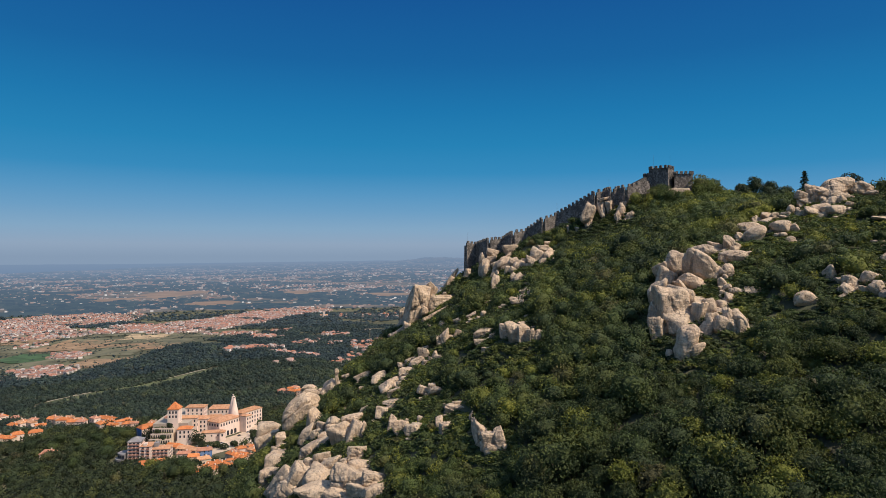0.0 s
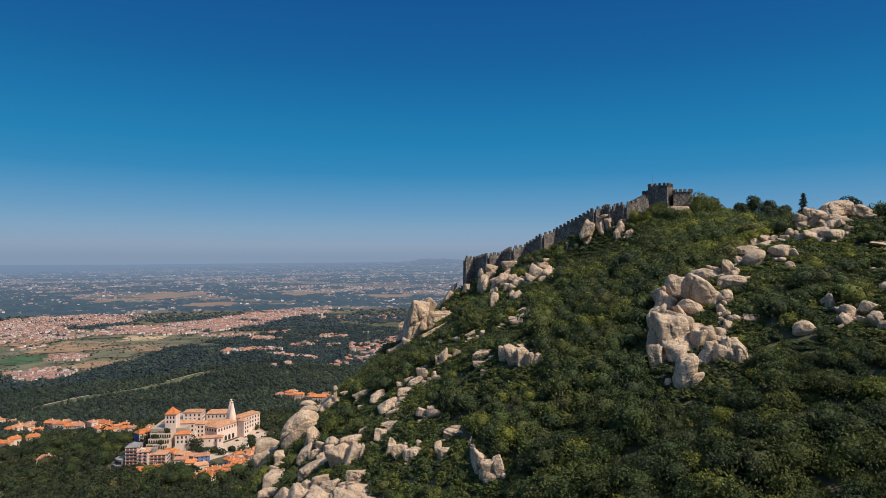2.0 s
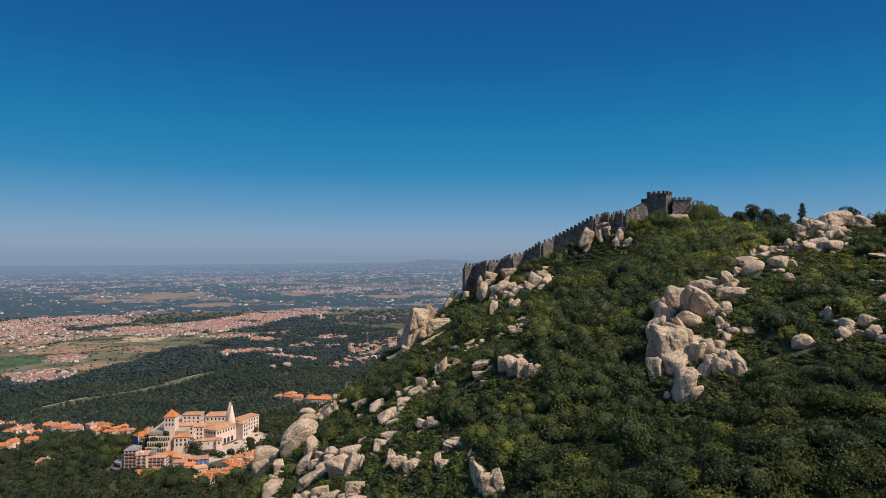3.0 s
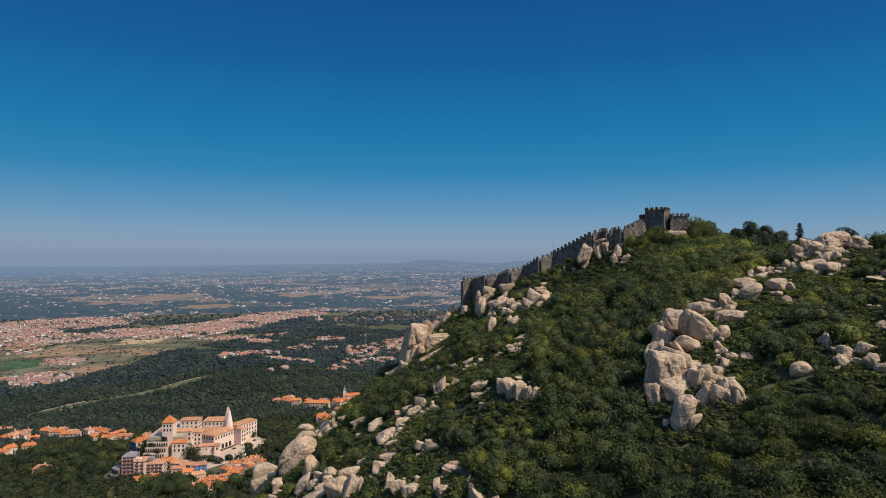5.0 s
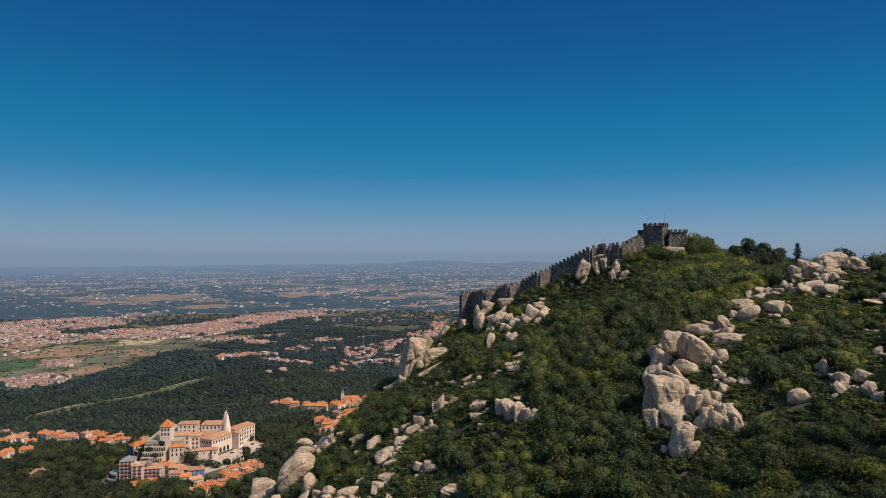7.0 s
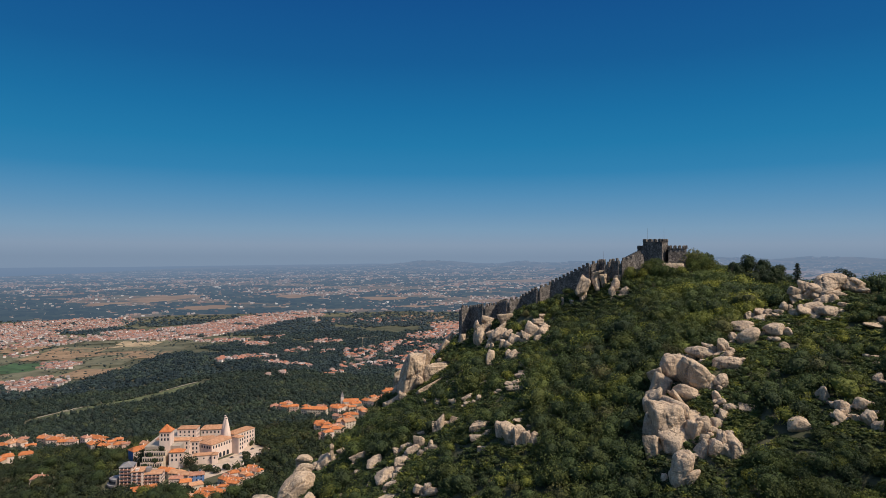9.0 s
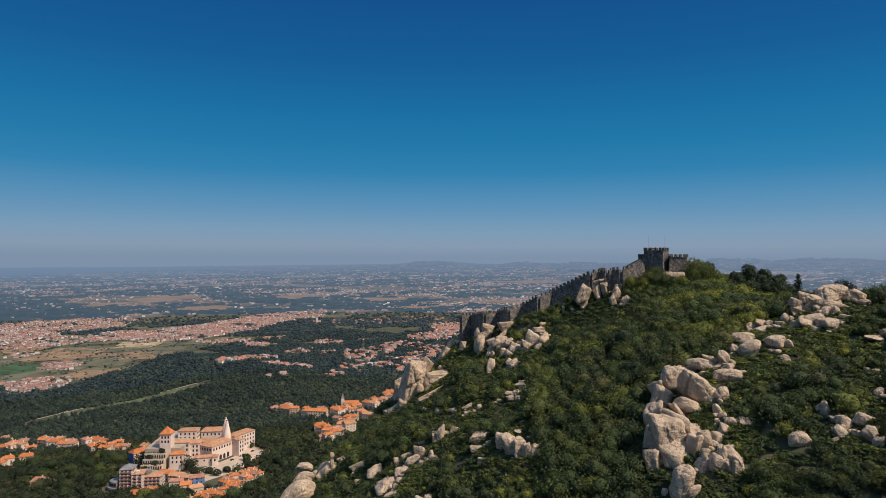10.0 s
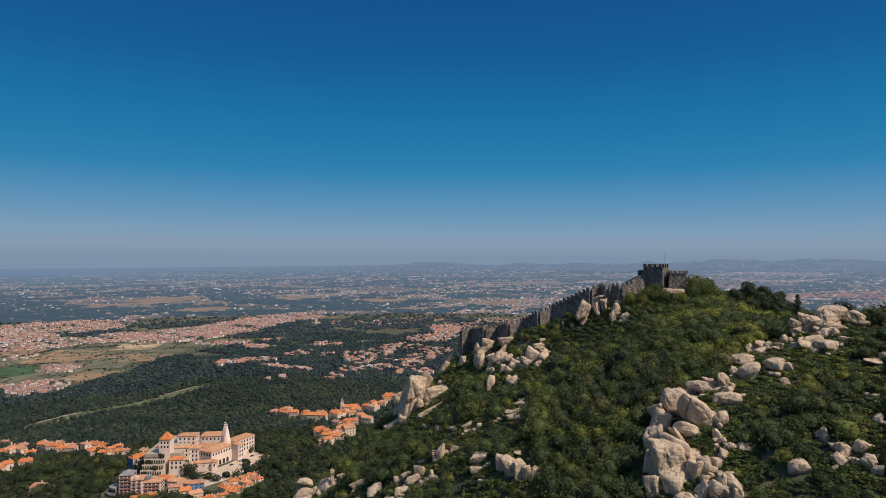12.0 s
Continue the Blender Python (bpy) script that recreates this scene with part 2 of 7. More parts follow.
PARK = foliage("park_leaves", (0.048, 0.068, 0.028), (0.074, 0.102, 0.034), (0.135, 0.148, 0.040), (0.098, 0.092, 0.044), 0.8)
BARK = plain("bark", (0.10, 0.075, 0.055), 0.9, 0.4, 3.0)
WHITEWASH = plaster("whitewash", (0.77, 0.60, 0.51))
CREAM = plaster("cream_plaster", (0.62, 0.50, 0.38))
FAR_WALL = many_houses("far_walls", (0.0, (0.26, 0.175, 0.145)), (0.35, (0.40, 0.295, 0.25)), (0.65, (0.56, 0.46, 0.41)), (0.85, (0.84, 0.78, 0.72)), (1.0, (0.24, 0.20, 0.19)))
FAR_ROOF = many_houses("far_roofs", (0.0, (0.30, 0.11, 0.065)), (0.35, (0.22, 0.12, 0.09)), (0.6, (0.36, 0.15, 0.09)), (0.8, (0.22, 0.18, 0.17)), (1.0, (0.46, 0.41, 0.37)))
NEAR_ROOF = many_houses("scattered_roofs", (0.0, (0.36, 0.12, 0.06)), (0.35, (0.38, 0.15, 0.08)), (0.6, (0.25, 0.14, 0.11)), (0.85, (0.30, 0.20, 0.16)), (1.0, (0.46, 0.42, 0.39)))
PINK = plaster("pink_plaster", (0.58, 0.40, 0.32))
BLUE = plaster("blue_plaster", (0.10, 0.20, 0.42))
GREY = plaster("grey_plaster", (0.20, 0.19, 0.20))
TERRACOTTA = roof_tiles("terracotta_tiles", (0.34, 0.115, 0.045), (0.50, 0.17, 0.06), (0.60, 0.25, 0.10))
OLD_TILES = roof_tiles("weathered_tiles", (0.32, 0.165, 0.09), (0.47, 0.245, 0.135), (0.54, 0.32, 0.195))
PALE_TILES = roof_tiles("pale_red_tiles", (0.32, 0.15, 0.095), (0.42, 0.20, 0.13), (0.50, 0.29, 0.20))
GLASS = plain("dark_window_glass", (0.035, 0.04, 0.05), 0.15, 0.3)
PAVING = plain("pale_paving", (0.50, 0.385, 0.29), 0.9, 0.15, 0.15)
PODIUM = plaster("podium_stone", (0.36, 0.30, 0.24))
ASPHALT = plain("asphalt", (0.06, 0.06, 0.062), 0.9, 0.2, 0.2)
DUST = plain("dusty_road", (0.30, 0.26, 0.19), 0.95, 0.25, 0.05)
TOWN_SOIL = plain("dusty_town_ground", (0.22, 0.165, 0.13), 0.95, 0.3, 0.03)
CRANE = plain("crane_paint", (0.24, 0.21, 0.15), 0.6)
RED_PAINT, SILVER_PAINT, DARK_PAINT = plain("red_car_paint", (0.30, 0.03, 0.03), 0.3), plain("silver_car_paint", (0.5, 0.5, 0.52), 0.3, metal=0.4), plain("dark_car_paint", (0.03, 0.035, 0.05), 0.3)
RUBBER = plain("rubber", (0.02, 0.02, 0.02), 0.8)
STUBBLE = plain("stubble_field", (0.25, 0.165, 0.098), 0.95, 0.25, 0.03)
PALE_STUBBLE = plain("mown_field", (0.38, 0.28, 0.17), 0.95, 0.3, 0.03)
BANK = plain("grass_bank", (0.105, 0.115, 0.055), 0.95, 0.35, 0.04)
PASTURE = plain("green_field", (0.05, 0.09, 0.04), 0.95, 0.3, 0.03)
DRY_GRASS = plain("dry_grass_field", (0.125, 0.118, 0.074), 0.95, 0.35, 0.02)


# ---- the lie of the land ----
CREST = np.array([(260, 95), (170, 128), (116, 150), (99, 172), (92, 186), (78, 198), (62, 204), (34, 214), (10, 227),
                  (-14, 221), (-44, 192), (-58, 168), (-86, 110), (-125, 30)], float)
WALL_FOOT = np.array([(6, 221), (31, 204), (56, 194), (68, 194)], float)
OUTCROPS = ((90, 147, 10, 2.0), (71, 141, 9, 1.6), (60, 134, 7, 1.6), (48, 128, 9, 1.5), (64, 115, 5, 0.8), (75, 113, 9, 0.8),
            (24, 192, 12, 2.0), (-11, 213, 13, 2.5), (14, 144, 9, 2.5), (8, 180, 10, 0.6), (-8, 152, 10, 1.0), (-37, 186, 11, 1.5),
            (-22, 140, 12, 1.2), (-44, 176, 8, 1.5), (-2, 163, 6, 1.0), (-22, 172, 7, 1.0), (9, 116, 6, 0.8), (-4, 128, 8, 0.8), (94, 172, 15, -5.5), (104, 160, 12, -2.5), (92, 166, 10, -1.8))


def line_distance(x, y, line):
    """The signed distance of places from a line in plan, positive to the right of its course."""
    best, side = np.full(x.shape, 1e9), np.ones(x.shape)
    for a, b in zip(line[:-1], line[1:]):
        d = b - a
        s = np.clip(((x - a[0]) * d[0] + (y - a[1]) * d[1]) / (d @ d), 0, 1)
        gap = np.hypot(x - a[0] - s * d[0], y - a[1] - s * d[1])
        turn = np.sign((x - a[0]) * d[1] - (y - a[1]) * d[0])
        near = gap < best
        best, side = np.where(near, gap, best), np.where(near, turn, side)
    return best * side


def ripple(x, y, size, seed=0):
    """Cheap rolling unevenness between about -1 and 1."""
    u, v = x / size, y / size
    return (np.sin(u + 1.7 * seed) * np.cos(0.83 * v - seed) + 0.6 * np.sin(1.9 * v + 1.3 * u + 2.1 * seed)
            + 0.4 * np.sin(3.7 * u - 2.3 * v + seed)) / 2


def hill(x, y):
    u, v = x / 100, (y - 150) / 100
    z = -25.6 + 27.1 * v - 16.6 * v ** 2 + 59.7 * u + 1.2 * u * v - 18.6 * u ** 2
    z = z + 6.0 * np.exp(-(line_distance(x, y, WALL_FOOT) / 9) ** 2)
    for cx, cy, r, h in OUTCROPS:
        z = z + h * np.exp(-((x - cx) ** 2 + (y - cy) ** 2) / r ** 2)
    out = line_distance(x, y, CREST)
    return z - 0.95 * 5 * np.logaddexp(0, out / 5) + 0.5 * ripple(x, y, 4.0)


def valley(x, y):
    r = np.hypot(x, y)
    z = np.interp(r, [0, 350, 500, 600, 720, 950, 1335, 2000, 3000, 4500, 9000, 30000],
                  [-150, -163, -175, -183, -185, -205, -222, -243, -262, -268, -272, -280])
    far = np.clip((r - 800) / 1500, 0, 1)
    z = z + far * 7 * ripple(x, y, 260.0, 2) + np.clip((r - 760) / 300, 0, 1) * 2.5 * ripple(x, y, 70.0, 5)
    # the wooded ridge past the palace
    z = z + 26 * np.exp(-((x + 430 + 0.55 * (y - 1300)) / 190) ** 2 - ((y - 1300) / 330) ** 2)
    # towards the west the land sinks to the sea
    west = np.clip((-x / np.maximum(r, 1) - 0.10) / 0.35, 0, 1)
    return z - west * 125 * np.clip((r - 5000) / 9000, 0, 1)


def ground_height(x, y):
    x, y = np.asarray(x, float), np.asarray(y, float)
    a, b = hill(x, y), valley(x, y)
    return 9 * np.logaddexp(a / 9, b / 9)


def height_at(x, y):
    return float(ground_height(np.array([x]), np.array([y]))[0])


# ---- shapes ----
def mesh_from(name, verts, faces, material, smooth=False, tint=None):
    me = bpy.data.meshes.new(name)
    verts, faces = np.asarray(verts, np.float32), np.asarray(faces, np.int32)
    k = faces.shape[1]
    me.vertices.add(len(verts))
    me.vertices.foreach_set("co", verts.ravel())
    me.loops.add(faces.size)
    me.loops.foreach_set("vertex_index", faces.ravel())
    me.polygons.add(len(faces))
    me.polygons.foreach_set("loop_start", np.arange(0, faces.size, k, dtype=np.int32))
    me.polygons.foreach_set("use_smooth", np.full(len(faces), smooth))
    if tint is not None:
        me.attributes.new("tint", "FLOAT", "POINT").data.foreach_set("value", np.asarray(tint, np.float32))
    me.update(calc_edges=True)
    me.materials.append(material)
    return me


def bm_mesh(name, bm, material, smooth=False):
    me = bpy.data.meshes.new(name)
    bmesh.ops.recalc_face_normals(bm, faces=bm.faces)
    bm.to_mesh(me)
    bm.free()
    me.materials.append(material)
    if smooth:
        me.polygons.foreach_set("use_smooth", np.full(len(me.polygons), True))
    return me


def part(name, bm, material, parent, label="", m=None, smooth=False):
    """Links a bmesh, or a mesh that exists, as one object under a thing or a part."""
    ob = new(name, bm if isinstance(bm, bpy.types.Mesh) else bm_mesh(name, bm, material, smooth))
    ob.parent = parent
    if m is not None:
        ob.matrix_basis = m
    return tagged(ob, label)


def thing(name, m, label, category, group="", kind=""):
    ob = new(name)
    ob.matrix_basis = m
    return tagged(ob, label, category, group, kind)


def add_box(bm, x0, x1, y0, y1, z0, z1, bevel=0.0):
    made = bmesh.ops.create_cube(bm, size=1.0, matrix=Matrix.Translation(((x0 + x1) / 2, (y0 + y1) / 2, (z0 + z1) / 2))
                                 @ Matrix.Diagonal((x1 - x0, y1 - y0, z1 - z0, 1)))
    if bevel:
        edges = list({e for v in made["verts"] for e in v.link_edges})
        bmesh.ops.bevel(bm, geom=edges, offset=bevel, segments=1, affect="EDGES")


def box(x0, x1, y0, y1, z0, z1, bevel=0.0):
    bm = bmesh.new()
    add_box(bm, x0, x1, y0, y1, z0, z1, bevel)
    return bm


def hip_roof(w, d, z, rise, over=0.6, hip=0.5, thick=0.25):
    """A roof over a plan w by d, its eaves at z. hip 0 gives gables, 1 a full hip."""
    bm = bmesh.new()
    a, b = w / 2 + over, d / 2 + over
    along = a >= b
    run = hip * min(a, b)
    top = [(-a + run, 0), (a - run, 0)] if along else [(0, -b + run), (0, b - run)]
    low = [bm.verts.new((x, y, z - thick)) for x, y in ((-a, -b), (a, -b), (a, b), (-a, b))]
    eave = [bm.verts.new((x, y, z)) for x, y in ((-a, -b), (a, -b), (a, b), (-a, b))]
    p, q = (bm.verts.new((x, y, z + rise)) for x, y in top)
    bm.faces.new(low)
    for i in range(4):
        bm.faces.new((low[i], low[(i + 1) % 4], eave[(i + 1) % 4], eave[i]))
    if along:
        for f in ((eave[0], eave[1], q, p), (eave[2], eave[3], p, q), (eave[1], eave[2], q), (eave[3], eave[0], p)):
            bm.faces.new(f)
    else:
        for f in ((eave[1], eave[2], q, p), (eave[3], eave[0], p, q), (eave[0], eave[1], p), (eave[2], eave[3], q)):
            bm.faces.new(f)
    return bm


def tube(bm, points, radii, sides=7):
    """A tapering round limb along a line of points."""
    rings = []
    for i, p in enumerate(points):
        d = Vector(points[min(i + 1, len(points) - 1)]) - Vector(points[max(i - 1, 0)])
        turn = d.to_track_quat("Z", "Y").to_matrix()
        rings.append([bm.verts.new(Vector(p) + turn @ Vector((radii[i] * math.cos(a), radii[i] * math.sin(a), 0)))
                      for a in (2 * math.pi * k / sides for k in range(sides))])
    for a, b in zip(rings[:-1], rings[1:]):
        for k in range(sides):
            bm.faces.new((a[k], a[(k + 1) % sides], b[(k + 1) % sides], b[k]))
    bm.faces.new(rings[-1])


def leaf_cloud(rng, lumps, count, size, up=0.25, ruffle=0.42, under=0, depth=0.74):
    """Leaf sprays as small bent quads on the outside of a few round lumps (x, y, z, radius)."""
    lumps = np.asarray(lumps, float)
    share = lumps[:, 3] ** 2
    pick = rng.choice(len(lumps), size=count * 3, p=share / share.sum())
    way = rng.normal(size=(count * 3, 3))
    way[:, 2] = way[:, 2] * 0.9 + up
    way /= np.linalg.norm(way, axis=1)[:, None]
    wobble = 1 + 0.16 * np.sin(5 * way[:, 0] + pick) * np.cos(6 * way[:, 1] - pick) + 0.10 * rng.normal(size=count * 3)
    at = lumps[pick, :3] + way * (lumps[pick, 3] * wobble)[:, None]
    gap = np.linalg.norm(at[:, None, :] - lumps[None, :, :3], axis=2) / lumps[None, :, 3]
    gap[np.arange(len(at)), pick] = 9
    keep = np.flatnonzero((gap.min(axis=1) > 0.86) & (at[:, 2] > 0.25))[:count]
    at, way = at[keep], way[keep]
    normal = way + ruffle * rng.normal(size=way.shape)
    normal /= np.linalg.norm(normal, axis=1)[:, None]
    side = np.cross(normal, rng.normal(size=way.shape))
    side /= np.linalg.norm(side, axis=1)[:, None]
    other = np.cross(normal, side)
    half = size * rng.uniform(0.55, 1.25, len(at))[:, None]
    verts = np.stack((at - side * half, at - other * half * 0.62 - normal * half * 0.2, at + side * half, at + other * half * 0.62 - normal * half * 0.2), axis=1).reshape(-1, 3)
    quads = np.arange(len(verts)).reshape(-1, 4)
    faces = np.concatenate((quads[:, [0, 1, 2]], quads[:, [0, 2, 3]]))
    if under:
        # the dense inside of the crown: a lumpy hull just under the outer leaves
        ball = bmesh.new()
        bmesh.ops.create_icosphere(ball, subdivisions=under, radius=1.0)
        d = np.array([p.co for p in ball.verts])
        tri = np.array([[p.index for p in f.verts] for f in ball.faces])
        ball.free()
        d /= np.linalg.norm(d, axis=1)[:, None]
        middle = lumps[0, :3]
        to = lumps[:, :3] - middle
        along = d @ to.T
        inside = np.clip(lumps[None, :, 3] ** 2 - (to ** 2).sum(axis=1)[None, :] + along ** 2, 0, None)
        reach = np.where(inside > 0, along + np.sqrt(inside), 0.0).max(axis=1)
        hull = middle + d * (np.maximum(reach * depth, 0.3 * lumps[0, 3]) * rng.uniform(0.86, 1.12, len(d)))[:, None]
        hull[:, 2] = np.maximum(hull[:, 2], 0.2)
        faces = np.concatenate((faces, tri + len(verts)))
        verts = np.concatenate((verts, hull))
    return verts, faces


def crown_lumps(rng, radius, height, count=9):
    rows = [(0, 0, 0.58 * height, 0.62 * radius)]
    for i in range(count):
        a, r = 2.4 * i + rng.uniform(-0.5, 0.5), radius * rng.uniform(0.35, 0.72)
        rows.append((r * math.cos(a), r * math.sin(a), height * rng.uniform(0.30, 0.78) * (1.12 - 0.35 * r / radius), radius * rng.uniform(0.30, 0.50)))
    return rows


def join_clouds(clouds, places, spins, sizes, tints):
    """Many crowns as one cloud: the cloud's number, place, turn and size of each."""
    verts, faces, tone, base = [], [], [], 0
    for (kind, place, spin, size, tint) in zip(*places_order(clouds, places, spins, sizes, tints)):
        v, f = clouds[kind]
        c, s = math.cos(spin), math.sin(spin)
        turned = np.stack((v[:, 0] * c - v[:, 1] * s, v[:, 0] * s + v[:, 1] * c, v[:, 2]), axis=1) * size + place
        verts.append(turned)
        faces.append(f + base)
        tone.append(np.full(len(v), tint))
        base += len(v)
    return np.concatenate(verts), np.concatenate(faces), np.concatenate(tone)


def places_order(clouds, places, spins, sizes, tints):
    return [i % len(clouds) for i in range(len(places))], places, spins, sizes, tints


# ---- the ground, one sheet, and the far plain behind it ----
EDGE = 3300.0


def sheet(rings, angles, uv=False):
    a, r = np.meshgrid(angles, rings)
    true_x, true_y = r * np.sin(a), r * np.cos(a)
    z = ground_height(true_x, true_y)
    return true_x, true_y, z, a, r


def grid_faces(rows, cols):
    i, j = np.meshgrid(np.arange(rows - 1), np.arange(cols - 1), indexing="ij")
    a = (i * cols + j).ravel()
    return np.stack((a, a + 1, a + cols + 1, a + cols), axis=1)[:, ::-1]


ANGLES = np.concatenate((np.linspace(-math.pi, -0.85, 60, endpoint=False), np.linspace(-0.85, 0.85, 240), np.linspace(0.85, math.pi, 61)[1:]))
gx, gy, gz, _, _ = sheet(np.concatenate((np.linspace(0.0, 60, 12), np.linspace(62, 245, 100), np.geomspace(248, EDGE, 90))), ANGLES)
ground = new("ground", mesh_from("ground", np.stack((gx, gy, gz), -1).reshape(-1, 3), grid_faces(*gx.shape), LAND, True))
tagged(ground, "dry wooded hillside and valley floor with soil and scrub", "ground", kind="structure")

# past the edge the plain runs on for thirty kilometres, drawn together towards the eye's height so that it ends at 4.9 km
true_r = np.geomspace(EDGE - 30, 30000, 90)
fx, fy, fz, fa, fr = sheet(true_r, ANGLES)
RIDGES = ((-0.02, 0.06, 150, 21000), (0.13, 0.03, 90, 21000), (0.46, 0.36, 185, 21000), (0.21, 0.03, 50, 21000), (0.313, 0.014, 80, 19000), (0.413, 0.03, 100, 20000), (0.453, 0.018, 60, 20000), (0.516, 0.03, 70, 21000), (0.568, 0.03, 60, 21000), (0.75, 0.25, 160, 21000),
          (0.18, 0.05, 60, 12500), (0.30, 0.06, 55, 12000), (0.47, 0.07, 60, 12500), (0.60, 0.05, 50, 13000), (0.24, 0.03, 50, 9000), (0.40, 0.05, 60, 9000), (0.55, 0.03, 45, 9500), (0.10, 0.04, 60, 14500))


def far_hills(a, r):
    z = 0.0
    for at_angle, width, rise, range_ in RIDGES:
        z = z + rise * np.exp(-((a - at_angle) / width) ** 2) * np.exp(-((r - range_) / (0.21 * range_ if range_ > 18000 else 0.13 * range_)) ** 2)
    return z


fz += far_hills(fa, fr)
fz += 55 * ripple(fx, fy, 1100.0, 6) * np.clip((fr - 13000) / 6000, 0, 1) * np.clip(fa * 4 + 0.6, 0, 1)
fz += 22 * ripple(fx, fy, 900.0, 3) * np.clip((fr - 6000) / 6000, 0, 1) * np.clip(fa * 3 + 1.2, 0, 1)


def drawn_in(x, y, z):
    """Where a far place comes to lie once the plain is drawn together."""
    r = np.hypot(x, y)
    near = EDGE - 30
    d = near + (4900 - near) * (1 - np.exp(-(r - near) / 7500)) / (1 - math.exp(-(30000 - near) / 7500))
    k = np.minimum(d, r) / r
    return np.stack((x * k, y * k, 15 + (z - 15) * k), -1), k


FAR_FIELDS = ((-2012, 3809, 85, 230), (-1880, 4332, 170, 380), (-1290, 3470, 120, 190), (-1081, 4612, 125, 210), (-390, 4300, 150, 190), (-150, 3620, 100, 110), (350, 4150, 170, 150), (1300, 7800, 700, 420), (1500, 5200, 300, 200), (-2700, 4300, 120, 130),
              (1900, 6200, 260, 170), (2600, 6900, 420, 220), (3900, 7600, 520, 240), (3300, 8600, 480, 260), (2100, 8900, 420, 240), (4600, 9000, 600, 300), (5600, 8300, 420, 220), (1500, 10500, 500, 260))
far_rng = np.random.default_rng(31)
land_v, _ = drawn_in(fx, fy, fz - 0.5)
verts, quads, true_xy, cover = [land_v.reshape(-1, 3)], [grid_faces(*fx.shape)], [np.stack((fx, fy), -1).reshape(-1, 2)], [np.zeros(fx.size)]


def far_scatter(n, near, far, gate, seed):
    """Places on the far plain, gathered where the land's own pattern puts them."""
    r = np.exp(far_rng.uniform(math.log(near), math.log(far), n))
    a = far_rng.uniform(-0.72, 0.72, n)
    x, y = r * np.sin(a), r * np.cos(a)
    pattern = ripple(x, y, 420.0, seed) + 0.8 * ripple(x, y, 150.0, seed + 3) + 0.4 * ripple(x, y, 1500.0, seed)
    ok = (pattern > gate) & (x > -9000)
    for cx, cy, ra, rb in FAR_FIELDS:
        ok &= ((x - cx) / ra) ** 2 + ((y - cy) / rb) ** 2 > 1.1
    return x[ok], y[ok]


def far_cluster(cx, cy, ra, rb, n):
    r, a = np.sqrt(far_rng.uniform(0, 1, n)), far_rng.uniform(0, 6.283, n)
    return cx + ra * r * np.cos(a), cy + rb * r * np.sin(a)


def far_cover(x, y, low, high, tall, mark):
    """Groves (0.5) or buildings (1) of the far plain as small blocks."""
    r = np.hypot(x, y)
    z = valley(x, y) + far_hills(np.arctan2(x, y), r)
    grow = 1 + np.clip(r - 5000, 0, None) / 9000
    w, d, h = (far_rng.uniform(low, high, len(x)) * grow for _ in range(3))
    d, h = d * 0.8, far_rng.uniform(0.6, 1.2, len(x)) * tall * grow
    corner = np.array(((-1, -1), (1, -1), (1, 1), (-1, 1))) / 2
    spin = far_rng.uniform(-0.6, 0.6, len(x))
    px = x[:, None] + corner[:, 0] * w[:, None] * np.cos(spin)[:, None] - corner[:, 1] * d[:, None] * np.sin(spin)[:, None]
    py = y[:, None] + corner[:, 0] * w[:, None] * np.sin(spin)[:, None] + corner[:, 1] * d[:, None] * np.cos(spin)[:, None]
    shrink = 0.72 if mark < 0.7 else 1.0
    tx_, ty_ = x[:, None] + (px - x[:, None]) * shrink, y[:, None] + (py - y[:, None]) * shrink
    low_v, _ = drawn_in(px, py, np.repeat((z - 6)[:, None], 4, 1))
    top_v, _ = drawn_in(tx_, ty_, np.repeat((z + h)[:, None], 4, 1) + (far_rng.uniform(-0.3, 0.3, px.shape) * h[:, None] if mark < 0.7 else 0))
    both = np.concatenate((low_v, top_v), axis=1).reshape(-1, 3)
    base = sum(len(v) for v in verts) + (np.arange(len(x)) * 8)[:, None]
    for q in ((0, 1, 5, 4), (1, 2, 6, 5), (2, 3, 7, 6), (3, 0, 4, 7), (4, 5, 6, 7)):
        quads.append(base + np.array(q))
    verts.append(both)
    true_xy.append(np.repeat(np.stack((x, y), -1), 8, axis=0))
    cover.append(np.full(len(both), mark))


for cx, cy, ra, rb in FAR_FIELDS:
    turn = np.linspace(0, 6.283, 40, endpoint=False)
    wave = 1 + 0.16 * np.sin(3 * turn + cx) + 0.10 * np.sin(7 * turn + cy)
    x = np.concatenate((cx + ra * wave * np.cos(turn), [cx], cx + 0.02 * ra * np.cos(turn)))
    y = np.concatenate((cy + rb * wave * np.sin(turn), [cy], cy + 0.02 * rb * np.sin(turn)))
    v, _ = drawn_in(x, y, ground_height(x, y) + 4.0)
    base = sum(len(q) for q in verts)
    k = np.arange(40)
    quads.append(base + np.stack((k, (k + 1) % 40, 41 + (k + 1) % 40, 41 + k), 1)[:, ::-1])
    verts.append(v)
    true_xy.append(np.stack((x, y), -1))
    cover.append(np.full(81, -1.0))
far_cover(*far_scatter(19000, 3300, 21000, 0.05, 2), 20, 80, 10, 0.5)
far_cover(*far_scatter(27000, 3300, 22000, 0.40, 8), 7, 15, 7, 1.0)
far_cover(*far_scatter(7000, 3300, 21000, -0.9, 5), 7, 16, 6, 1.0)
far_cover(*far_scatter(9000, 5500, 16000, 0.15, 11), 12, 34, 7, 1.0)
